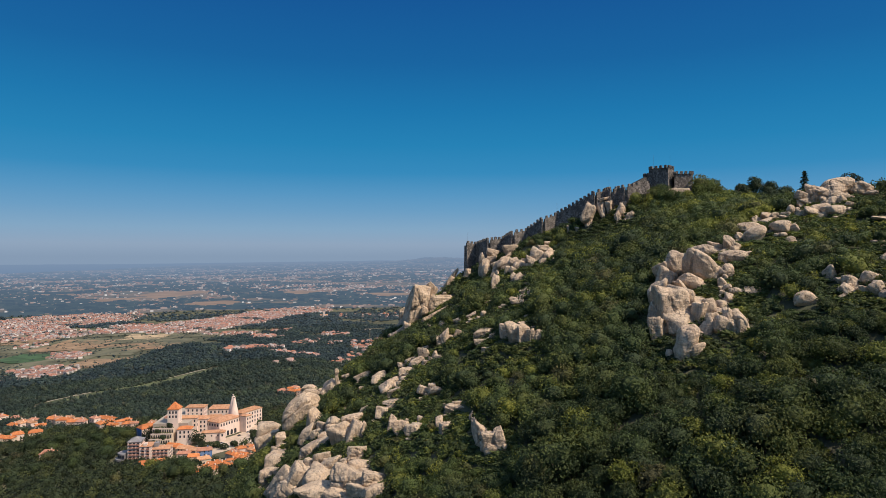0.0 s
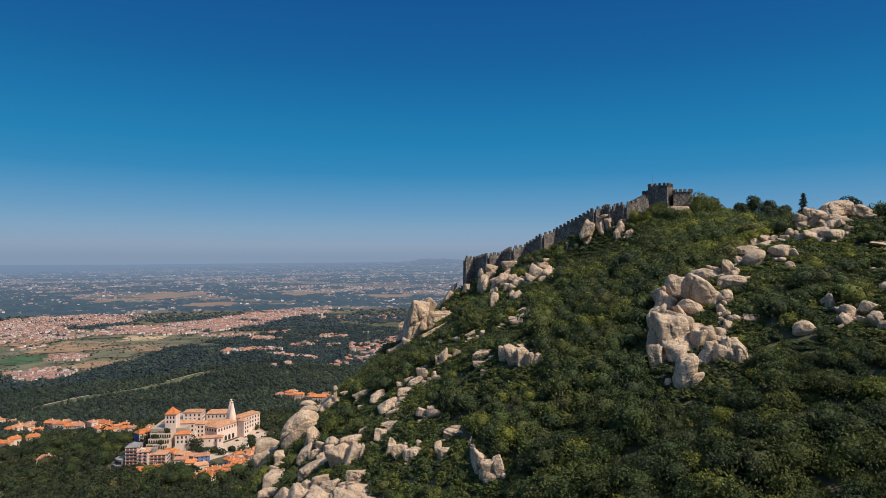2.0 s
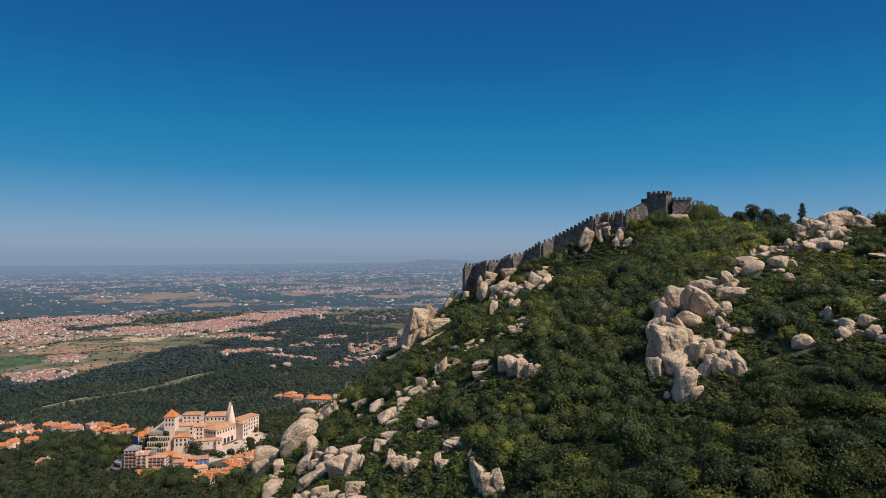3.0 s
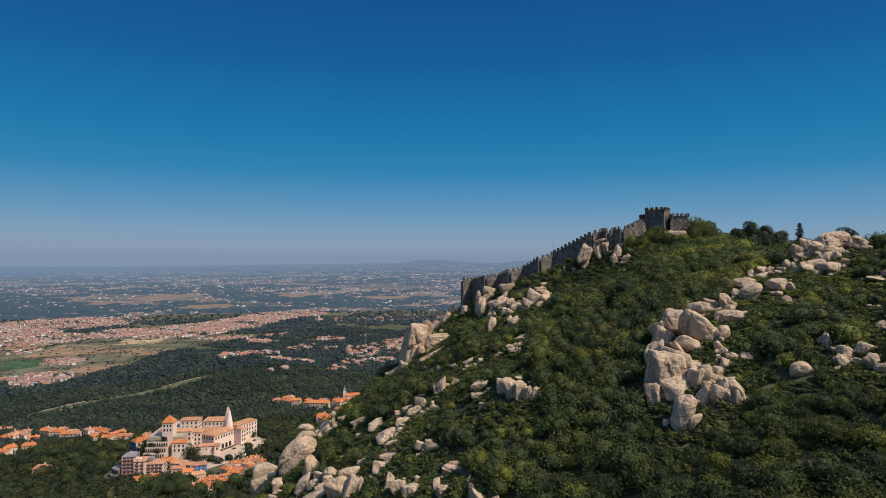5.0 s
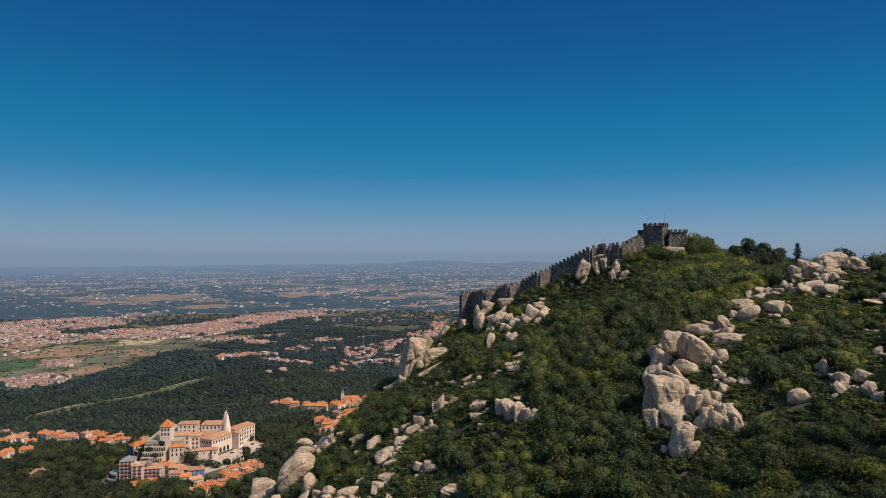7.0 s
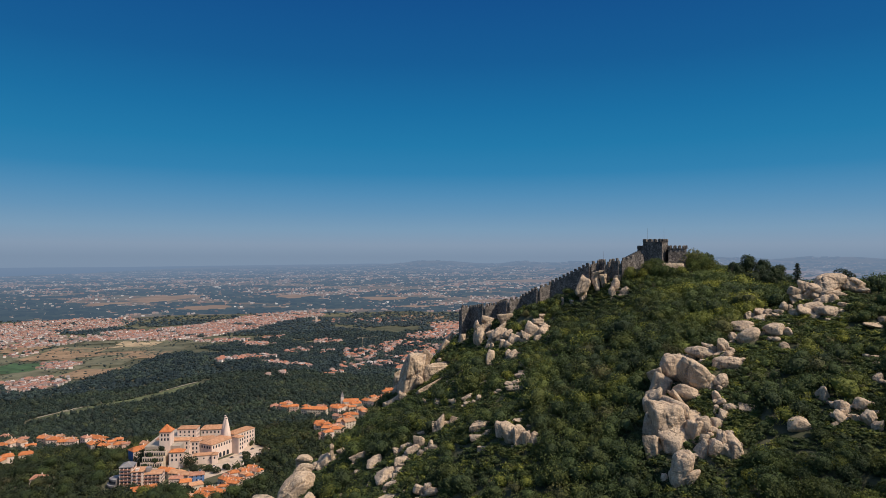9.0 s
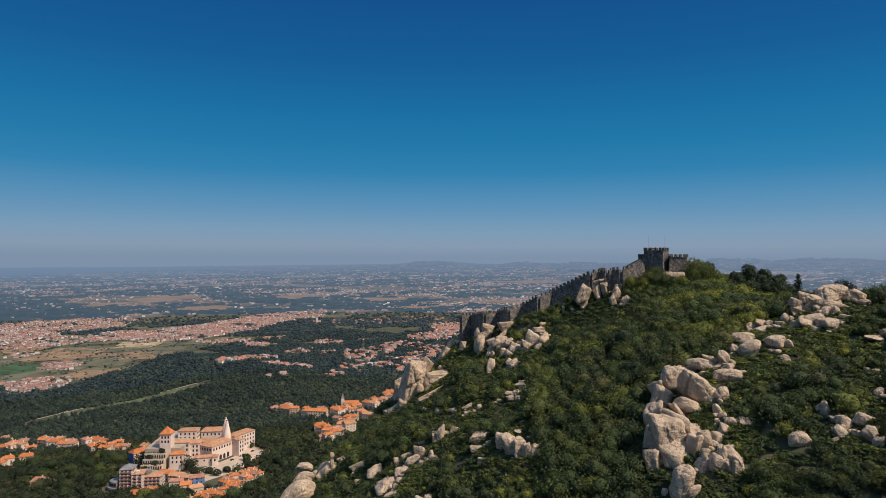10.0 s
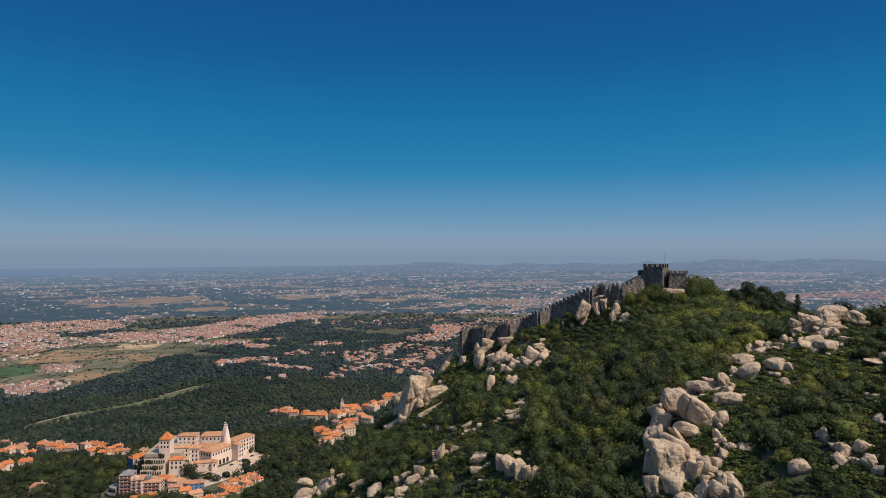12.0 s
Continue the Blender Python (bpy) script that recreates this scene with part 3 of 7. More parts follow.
for cx, cy, ra, rb, n, low, high, tall in ((2500, 4700, 350, 260, 250, 12, 26, 10), (900, 4300, 500, 400, 260, 8, 16, 7),
                                           (150, 3500, 300, 200, 160, 8, 15, 7), (-700, 5200, 900, 500, 420, 8, 17, 7), (700, 6500, 900, 700, 300, 12, 30, 8), (2300, 7600, 700, 300, 260, 12, 34, 9), (4200, 8300, 900, 320, 320, 12, 36, 10), (3000, 10500, 1200, 420, 320, 16, 40, 10), (5600, 11000, 1300, 450, 320, 16, 42, 11)):
    far_cover(*far_cluster(cx, cy, ra, rb, n), low, high, tall, 1.0)
for cx, cy, ra, rb, n in ((3150, 5000, 520, 380, 340), (3700, 5300, 500, 350, 320), (2750, 4900, 300, 240, 110)):
    far_cover(*far_cluster(cx, cy, ra, rb, n), 12, 30, 17, 2.0)
    far_cover(*far_cluster(cx, cy, ra * 1.2, rb * 1.2, n // 2), 14, 44, 15, 0.5)
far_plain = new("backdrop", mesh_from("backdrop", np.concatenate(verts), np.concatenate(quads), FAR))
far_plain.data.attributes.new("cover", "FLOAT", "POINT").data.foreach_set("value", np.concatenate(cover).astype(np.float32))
layer = far_plain.data.uv_layers.new(name="km")
corner = np.empty(len(far_plain.data.loops), np.int32)
far_plain.data.loops.foreach_get("vertex_index", corner)
layer.data.foreach_set("uv", (np.concatenate(true_xy)[corner] / 1000).astype(np.float32).ravel())
tagged(far_plain, "hazy far plain with towns, fields and low hills", "distant plain", kind="structure")


# ---- the castle on the ridge ----
def merlon_mesh():
    bm = bmesh.new()
    add_box(bm, -0.36, 0.36, -0.30, 0.30, -0.1, 0.78)
    top = [bm.verts.new(p) for p in ((-0.36, -0.30, 0.78), (0.36, -0.30, 0.78), (0.36, 0.30, 0.78), (-0.36, 0.30, 0.78))]
    tip = bm.verts.new((0, 0, 0.92))
    for i in range(4):
        bm.faces.new((top[i], top[(i + 1) % 4], tip))
    return bm_mesh("merlon", bm, RUBBLE)


MERLON = merlon_mesh()


def curtain(parent, name, a, b, ends, thick=1.5, foot=None, step=1.3):
    """A length of wall from a to b in plan, its top running from ends[0] to ends[1], with a parapet of merlons."""
    a, b = Vector(a), Vector(b)
    d = b - a
    length = d.length
    turn = math.atan2(d.y, d.x)
    low = min(height_at(*a), height_at(*b)) - 1.5 if foot is None else foot
    count = max(2, int(length / 1.2))
    bm = bmesh.new()
    rng = random.Random(int(a.x * 10))
    cols = []
    for i in range(count + 1):
        u = i / count
        z = ends[0] + (ends[1] - ends[0]) * u + rng.uniform(-0.06, 0.06)
        x = u * length
        cols.append([bm.verts.new(p) for p in ((x, -thick / 2 - 0.25, low), (x, -thick / 2, z - 0.9), (x, -thick / 2, z), (x, -thick / 2 + 0.55, z),
                                               (x, -thick / 2 + 0.55, z - 0.9), (x, thick / 2, z - 0.9), (x, thick / 2 + 0.25, low))])
    for c, e in zip(cols[:-1], cols[1:]):
        for k in range(6):
            bm.faces.new((c[k], e[k], e[k + 1], c[k + 1]))
        bm.faces.new((c[6], e[6], e[0], c[0]))
    bm.faces.new(cols[0])
    bm.faces.new(cols[-1][::-1])
    wall = part(name, bm, RUBBLE, parent, m=Matrix.Translation((a.x, a.y, 0)) @ Matrix.Rotation(turn, 4, "Z"))
    n = max(1, int(length / step))
    for i in range(n):
        u = (i + 0.5) / n
        part("merlon", MERLON, None, wall, m=Matrix.Translation((u * length, -thick / 2 + 0.28, ends[0] + (ends[1] - ends[0]) * u))
             @ Matrix.Rotation(rng.uniform(-0.05, 0.05), 4, "Z") @ Matrix.Diagonal((rng.uniform(0.85, 1.12), 1, rng.uniform(0.8, 1.1), 1)))
    return wall


castle = thing("castle", Matrix(), "weathered grey stone castle with battlements along a rocky ridge", "castle")
RUN = [(7.2, 218.0, 5.0), (11.0, 220.5, 4.6), (15.0, 212.0, 5.8), (20.0, 214.0, 6.4), (22.5, 206.5, 8.1), (27.3, 208.0, 8.9), (31.5, 202.0, 12.2),
       (36.0, 204.0, 13.7), (46.5, 196.0, 20.0), (50.0, 197.5, 20.6), (51.0, 193.5, 20.8), (53.0, 194.5, 20.9), (54.5, 191.0, 21.1), (61.8, 193.2, 22.6)]
for p, q in zip(RUN[:-1], RUN[1:]):
    curtain(castle, "curtain_wall", p[:2], q[:2], (p[2], q[2]))

# the keep: a rectangle with a corner towards the valley, then a lower annex and a forework
KEEP = [(66.9, 190.7), (62.4, 194.5), (65.6, 198.3), (70.0, 194.6)]


def prism_bm(plan, z0, z1, out=0.35):
    bm = bmesh.new()
    mid = sum((Vector(p) for p in plan), Vector((0, 0))) / len(plan)
    low = [bm.verts.new((*(Vector(p) + (Vector(p) - mid).normalized() * out), z0)) for p in plan]
    top = [bm.verts.new((*p, z1)) for p in plan]
    for i in range(len(plan)):
        bm.faces.new((low[i], low[(i + 1) % len(plan)], top[(i + 1) % len(plan)], top[i]))
    bm.faces.new(top)
    bm.faces.new(low[::-1])
    return bm


keep = part("keep", prism_bm(KEEP, 14.0, 26.9), RUBBLE, castle, "square stone keep")


def crown_walls(parent, plan, z, step=1.45):
    for a, b in zip(plan, plan[1:] + plan[:1]):
        a, b = Vector(a), Vector(b)
        d = b - a
        n = max(2, round(d.length / step))
        turn = math.atan2(d.y, d.x)
        for i in range(n):
            p = a + d * ((i + 0.5) / n)
            part("merlon", MERLON, None, parent, m=Matrix.Translation((*p, z)) @ Matrix.Rotation(turn, 4, "Z") @ Matrix.Diagonal((1, 1, 1.0, 1)))


crown_walls(keep, KEEP, 26.9)
annex = part("annex", prism_bm([(62.7, 194.2), (61.1, 195.8), (64.0, 199.2), (65.6, 197.6)], 14.0, 24.9), RUBBLE, castle)
crown_walls(annex, [(62.7, 194.2), (61.1, 195.8), (64.0, 199.2)], 24.9)
FORE = [(68.8, 190.6), (73.9, 189.8), (75.2, 193.8), (70.3, 195.4)]
forework = part("forework", prism_bm(FORE, 12.0, 24.9), RUBBLE, castle, "lower stone forework")
crown_walls(forework, FORE, 24.9)
bm = bmesh.new()
for k in range(9):
    add_box(bm, 60.2 - 0.55 * k, 60.8 - 0.55 * k, 191.6, 193.4, 19.0, 24.2 - 0.28 * k)
part("stair", bm, RUBBLE, castle, "stone stair up to the keep")
# thin flagpoles on the keep and along the wall
for x, y, z, h in ((64.0, 195.2, 26.8, 4.4), (69.0, 195.0, 26.8, 4.4), (50.6, 195.8, 19.6, 4.4), (36.0, 203.6, 12.8, 4.6), (8.0, 218.6, 4.2, 4.6)):
    bm = bmesh.new()
    tube(bm, [(0, 0, -1.0), (0, 0, h * 0.5), (0, 0, h)], [0.03, 0.022, 0.015], 5)
    part("flagpole", bm, BARK, castle, "thin bare flagpole", Matrix.Translation((x, y, z)))


# ---- granite ----
def boulder_mesh(seed, level, style="round"):
    """A block of granite: a soft polytope with joints and a weathered skin; round, angular or fluted."""
    rng = np.random.default_rng(seed)
    bm = bmesh.new()
    bmesh.ops.create_icosphere(bm, subdivisions=level, radius=1.0)
    v = np.array([p.co for p in bm.verts])
    faces = np.array([[p.index for p in f.verts] for f in bm.faces])
    bm.free()
    v /= np.linalg.norm(v, axis=1)[:, None]
    round_ = style == "round"
    planes = rng.normal(size=(18 if round_ else 8 if style == "sheer" else 15, 3))
    planes[:6] = np.vstack((np.eye(3), -np.eye(3))) + (0.28 if round_ else 0.20) * rng.normal(size=(6, 3))
    planes /= np.linalg.norm(planes, axis=1)[:, None]
    offset = np.concatenate((rng.uniform(0.80, 0.98, 6), rng.uniform(0.80, 1.0, len(planes) - 6))) if round_ else np.concatenate((rng.uniform(0.76, 0.92, 6), rng.uniform(0.84, 1.12, len(planes) - 6)))
    hardness = rng.choice((7, 9, 12)) if round_ else rng.choice((14, 20, 30))
    reach = (np.clip(v @ planes.T, 0, None) / offset) ** hardness
    r = reach.sum(axis=1) ** (-1 / hardness)
    for k in range(6):
        f = rng.normal(size=3) * (2.2 * 1.7 ** k)
        g = rng.normal(size=3) * (2.2 * 1.7 ** k)
        r = r + 0.034 / 1.3 ** k * np.sin(v @ f + k) * np.cos(v @ g - k)
    # joints: one or two steps where a sheet has come away, and narrow deep cracks
    point = v * r[:, None]
    for k in range(rng.integers(2, 5)):
        m = rng.normal(size=3)
        m /= np.linalg.norm(m)
        off = point @ m - rng.uniform(-0.1, 0.6)
        r = r - rng.uniform(0.02, 0.06) / (1 + np.exp(-off / 0.012))
    for k in range(rng.integers(1, 4) if round_ else rng.integers(3, 6)):
        m = rng.normal(size=3)
        m[2] *= 0.6
        m /= np.linalg.norm(m)
        off = point @ m - rng.uniform(-0.6, 0.6) + 0.05 * np.sin(v @ (rng.normal(size=3) * 5))
        r = r - (0.17 if level > 3 else 0.10) * rng.uniform(0.5, 1.2) * np.exp(-(off / (0.018 if level > 4 else 0.034)) ** 2)
    if style == "fluted":
        turn = np.arctan2(v[:, 1], v[:, 0])
        ribs = np.sin(11 * turn + 2.2 * np.sin(3 * v[:, 2] + seed) + 1.3 * np.sin(2 * turn)) + 0.5 * np.sin(23 * turn + 2 * v[:, 2])
        r = r - 0.036 * np.clip(ribs, 0, None) ** 2 * np.sqrt(np.clip(1 - v[:, 2] ** 2, 0, 1))
    return mesh_from("granite_boulder", v * r[:, None], faces, GRANITE, True)


BLOCKS = [boulder_mesh(k, 3, "round" if k % 3 else "angular") for k in range(14)]
MIDDLE_BLOCKS = [boulder_mesh(80 + k, 4, "round" if k % 3 else "angular") for k in range(14)]
GREAT_BLOCKS = [boulder_mesh(50 + k, 5, "round" if k % 3 else "angular") for k in range(12)]
ANGULAR = GREAT_BLOCKS[::3] + MIDDLE_BLOCKS[::3] + BLOCKS[::3]
GREAT_ROUND, MIDDLE_ROUND = [q for k, q in enumerate(GREAT_BLOCKS) if k % 3], [q for k, q in enumerate(MIDDLE_BLOCKS) if k % 3]
SHEER = [boulder_mesh(150 + k, 4, "sheer") for k in range(9)]
GREAT_SHEER = [boulder_mesh(150 + k, 5, "sheer") for k in range(4)]
FLUTED = [boulder_mesh(120 + k, 5, "fluted") for k in range(6)]
# each outcrop: the middle, the half sizes and the lean of its boulders
STONES = dict(
    summit=((90.7, 147.8, 16.5, 3.5, 2.2, 1.8, -8), (95.3, 147.8, 15.5, 2.2, 1.4, 1.3, 18), (97.0, 147.5, 16.3, 2.0, 1.3, 0.9, 32), (97.5, 145.4, 14.7, 1.4, 0.9, 0.6, 12), (95.1, 149.5, 15.7, 1.0, 0.8, 1.2, 30), (85.0, 147.2, 15.1, 1.5, 1.0, 1.2, 32), (82.4, 147.5, 14.2, 1.4, 0.9, 1.1, 10), (86.8, 146.7, 15.1, 1.9, 1.2, 1.1, 28), (84.9, 148.7, 12.9, 2.7, 1.7, 1.6, -3), (87.2, 146.9, 13.5, 1.3, 1.1, 1.3, 50), (89.6, 146.0, 13.7, 2.4, 1.5, 1.2, 5), (89.2, 143.6, 12.6, 1.2, 1.0, 1.6, -38), (87.2, 143.9, 12.7, 1.0, 0.9, 1.4, 35), (84.3, 143.3, 11.2, 2.0, 1.3, 1.0, -6),),
    summit_low=((82.4, 142.6, 10.1, 2.0, 1.2, 0.8, 14), (85.9, 140.2, 10.3, 2.6, 1.6, 1.2, 3), (79.1, 145.5, 10.9, 0.9, 0.7, 1.1, 0), (80.2, 145.2, 10.8, 0.6, 0.5, 0.7, 0), (80.3, 143.4, 9.6, 1.3, 1.0, 1.1, 10), (88.2, 139.3, 10.6, 0.7, 0.5, 0.5, 0), (89.5, 140.8, 11.8, 1.1, 0.7, 0.5, 5), (82.8, 140.3, 9.1, 0.9, 0.6, 0.5, 0), (84.8, 138.4, 8.6, 0.6, 0.4, 0.4, 0), (86.9, 137.4, 9.1, 0.7, 0.4, 0.5, 0), (86.5, 144.2, 12.0, 1.4, 0.9, 0.8, 10), (86.7, 147.9, 13.0, 0.8, 0.8, 1.3, -20), (82.6, 145.0, 11.1, 1.0, 0.6, 0.5, 0),),
    shoulder=((68.7, 143.2, 6.9, 2.6, 1.6, 1.2, -9), (72.4, 147.9, 8.9, 1.5, 0.9, 0.9, -20), (73.4, 145.9, 8.1, 1.6, 1.0, 0.8, -15), (67.2, 138.3, 5.0, 2.5, 1.5, 1.5, -33), (65.0, 140.8, 4.6, 1.0, 0.9, 1.0, 0), (64.6, 139.4, 3.5, 0.6, 0.4, 0.5, 0), (67.6, 142.8, 5.7, 1.2, 0.8, 0.7, -20), (72.9, 137.3, 6.6, 2.4, 1.5, 1.4, 4), (70.6, 138.3, 5.6, 0.9, 0.5, 0.6, -20), (74.6, 136.3, 6.4, 0.9, 0.7, 0.9, 0), (71.1, 136.1, 4.9, 0.9, 0.6, 0.4, 0), (71.8, 134.8, 4.9, 0.8, 0.5, 0.5, 0), (72.2, 133.1, 3.7, 1.1, 0.7, 0.9, 10), (71.3, 131.2, 2.3, 0.7, 0.4, 0.4, 0),),
    saddle=((57.7, 138.5, 1.3, 2.9, 1.8, 1.3, 18), (59.7, 138.7, 2.3, 1.5, 0.9, 0.8, 22), (61.2, 137.0, 2.8, 0.9, 1.0, 1.6, -22), (60.4, 132.3, 0.3, 2.6, 1.6, 1.3, -6), (58.7, 133.2, -0.1, 1.3, 1.1, 1.4, 20), (62.1, 134.6, 2.5, 0.7, 0.5, 0.6, 10), (61.2, 134.2, 2.0, 0.8, 0.5, 0.6, 0), (54.2, 140.2, 0.1, 1.9, 1.2, 0.6, 14), (55.2, 136.9, -0.4, 0.6, 0.4, 0.3, 10), (56.7, 136.9, 0.0, 0.6, 0.4, 0.3, 5), (60.8, 135.1, 1.2, 1.0, 0.6, 0.7, 0), (59.6, 136.4, 1.1, 0.9, 0.5, 0.6, 0),),
    tor_top=((49.4, 136.0, -1.1, 2.1, 1.8, 2.5, -10), (53.2, 130.4, -2.3, 4.9, 3.0, 2.3, 38), (49.9, 127.3, -4.6, 2.3, 1.4, 1.3, 25), (52.5, 138.7, 0.1, 1.6, 1.0, 0.9, 10), (48.0, 127.4, -6.2, 2.3, 1.4, 0.6, 52), (56.7, 127.5, -2.4, 1.3, 1.1, 1.4, 20), (54.2, 124.2, -5.0, 0.8, 0.8, 1.3, -15), (54.7, 122.3, -5.3, 0.6, 0.5, 0.6, 0), (56.0, 126.9, -4.1, 0.7, 0.6, 0.9, 10), (53.4, 122.1, -6.5, 0.5, 0.4, 0.6, 0), (54.9, 128.7, -3.6, 1.1, 1.2, 1.9, 30),),
    tor_foot=((44.1, 122.4, -8.9, 3.0, 2.6, 3.5, 8), (49.0, 123.3, -8.0, 2.0, 1.3, 0.8, 10), (49.5, 118.8, -8.9, 1.3, 1.1, 1.7, -8), (47.3, 120.8, -10.4, 1.3, 1.1, 1.7, 15), (48.9, 121.7, -9.1, 1.8, 1.4, 1.6, 0), (52.2, 119.1, -8.8, 1.3, 0.8, 1.0, 30), (50.7, 118.0, -9.6, 0.8, 0.5, 0.6, 10), (50.3, 117.6, -10.6, 0.7, 0.5, 0.6, 0), (48.3, 124.1, -7.7, 1.5, 0.9, 0.6, 15),),
    tor_base=((48.7, 116.0, -11.4, 1.0, 0.8, 1.4, -5), (49.5, 113.5, -12.0, 1.4, 1.2, 1.6, 5), (51.3, 114.0, -11.0, 0.9, 1.6, 2.6, -20), (52.6, 113.0, -11.4, 1.1, 1.4, 2.2, -22), (52.7, 115.3, -9.5, 0.9, 0.5, 0.6, -10), (53.7, 113.2, -11.2, 0.7, 0.6, 0.8, -15), (49.4, 115.3, -11.2, 0.7, 0.5, 0.6, 0), (47.6, 114.6, -12.9, 1.0, 1.1, 1.8, 5), (50.9, 115.3, -10.5, 0.8, 0.5, 0.5, -10), (51.4, 112.7, -12.1, 0.8, 0.8, 1.3, -15), (53.8, 119.9, -7.6, 0.9, 0.8, 1.1, 10), (55.9, 121.2, -6.2, 1.1, 0.7, 0.6, 5), (52.3, 111.7, -12.2, 0.8, 0.7, 1.1, -12),),
    tor_side=((58.3, 120.0, -6.2, 1.1, 0.7, 0.7, 15), (59.4, 120.0, -6.0, 0.7, 0.4, 0.4, 25), (57.3, 120.9, -5.6, 0.4, 0.4, 0.4, 0), (56.6, 121.0, -6.3, 0.5, 0.4, 0.4, 0), (54.9, 121.1, -6.1, 0.5, 0.4, 0.4, 0), (53.6, 120.5, -7.1, 0.4, 0.3, 0.4, 0), (52.8, 121.6, -7.3, 0.4, 0.4, 0.5, 0), (53.1, 120.8, -7.7, 0.4, 0.3, 0.3, 0),),
    tor_low=((42.6, 111.6, -14.7, 1.7, 2.2, 3.4, 8), (43.7, 110.7, -15.9, 1.7, 1.4, 1.3, 0), (40.1, 112.8, -16.8, 0.6, 0.6, 1.0, 0),),
    lone=((63.0, 112.0, -7.0, 2.0, 1.2, 1.4, -14),),
    right_group=((70.2, 116.0, -3.3, 1.0, 1.2, 2.0, -18), (71.3, 112.1, -3.9, 1.2, 1.0, 1.3, -22), (73.8, 111.3, -3.5, 1.4, 1.0, 1.2, 10), (70.3, 113.5, -3.9, 0.6, 0.5, 0.7, -10), (69.8, 110.6, -5.5, 0.9, 1.0, 1.6, -34), (72.2, 109.4, -5.5, 1.3, 0.8, 0.8, 6), (73.5, 108.1, -5.1, 1.1, 0.9, 1.3, -14), (75.2, 109.3, -4.2, 0.7, 0.4, 0.3, 0), (73.8, 106.9, -6.2, 1.0, 0.9, 1.2, -10), (68.9, 111.8, -5.5, 0.5, 0.5, 0.7, 20), (68.6, 110.0, -6.6, 0.6, 0.4, 0.5, 0), (71.3, 110.5, -5.2, 0.5, 0.4, 0.4, 0), (73.5, 109.5, -4.7, 0.4, 0.4, 0.5, 0),),
    right_edge=((90.3, 132.3, 8.2, 2.3, 1.4, 0.4, 3), (92.9, 133.1, 9.2, 0.5, 0.5, 0.9, 0), (83.2, 123.9, 3.2, 0.7, 0.5, 0.4, -10), (84.5, 122.9, 3.2, 0.9, 0.6, 0.3, 0), (83.4, 121.2, 2.3, 0.8, 0.5, 0.3, 0), (80.9, 116.9, 0.2, 1.0, 0.7, 0.8, -8), (79.8, 117.5, -0.1, 0.3, 0.3, 0.3, 0), (80.7, 115.7, -0.4, 0.8, 0.5, 0.6, 0),),
    under_wall=((43.6, 192.6, 13.3, 1.7, 2.0, 3.2, 32), (49.6, 192.3, 15.0, 0.7, 1.3, 2.1, -8), (50.1, 192.2, 16.4, 0.5, 0.6, 0.9, 0), (52.3, 189.0, 13.4, 1.3, 1.6, 2.6, 8), (54.0, 191.5, 16.2, 1.2, 0.8, 0.9, -10), (51.2, 187.8, 11.8, 0.9, 1.2, 1.9, -8), (54.5, 186.3, 12.2, 1.4, 1.0, 1.1, -25), (53.7, 186.6, 11.8, 0.6, 0.8, 1.4, 15), (40.2, 192.7, 8.9, 0.8, 0.5, 0.5, 20), (37.9, 195.0, 9.2, 0.5, 0.4, 0.6, 0), (50.6, 186.5, 9.9, 0.4, 0.4, 0.5, 0), (47.6, 192.0, 17.5, 1.3, 0.8, 0.4, -10),),
    wall_foot=((27.4, 187.1, 0.1, 2.4, 2.0, 2.7, 22), (29.7, 191.3, 2.9, 2.0, 1.3, 0.8, -6), (31.3, 193.2, 4.4, 0.9, 0.6, 0.6, 0), (31.1, 186.9, 1.8, 1.6, 1.0, 0.6, 6), (29.9, 185.1, 0.2, 1.4, 1.2, 1.7, 12), (31.4, 181.5, -0.6, 0.7, 0.6, 0.7, 0), (28.4, 183.0, -1.2, 1.3, 0.9, 1.1, 0), (25.6, 185.6, -1.4, 1.1, 0.9, 1.4, 0), (22.2, 188.4, -2.7, 2.0, 1.7, 2.4, 24), (23.9, 189.2, -1.1, 1.0, 0.9, 1.0, 0), (21.0, 193.9, -1.4, 1.5, 1.1, 1.3, -20), (18.6, 197.6, -2.1, 2.4, 2.0, 2.8, 30), (17.0, 198.3, -3.3, 1.5, 1.2, 1.7, 25), (24.7, 186.0, -2.3, 1.0, 0.6, 0.7, 0),),
    wall_foot_west=((21.6, 204.7, 2.4, 2.6, 1.6, 1.6, -24), (15.5, 207.8, 1.6, 2.1, 1.3, 1.3, 14), (14.7, 212.2, -1.1, 1.3, 0.9, 1.1, 0), (13.0, 205.7, -3.9, 1.4, 1.7, 2.7, 12), (12.0, 207.4, -0.2, 0.8, 0.9, 1.4, 15), (16.4, 203.1, -2.4, 1.5, 1.0, 1.2, -20), (20.2, 201.6, 0.4, 1.6, 1.0, 0.7, -30), (16.0, 207.3, 0.1, 1.0, 0.6, 0.7, 0), (19.0, 190.2, -3.9, 1.0, 0.9, 1.5, 0), (15.7, 197.5, -4.9, 0.8, 0.9, 1.4, 10), (20.2, 187.3, -3.8, 1.1, 0.8, 1.0, 0),),
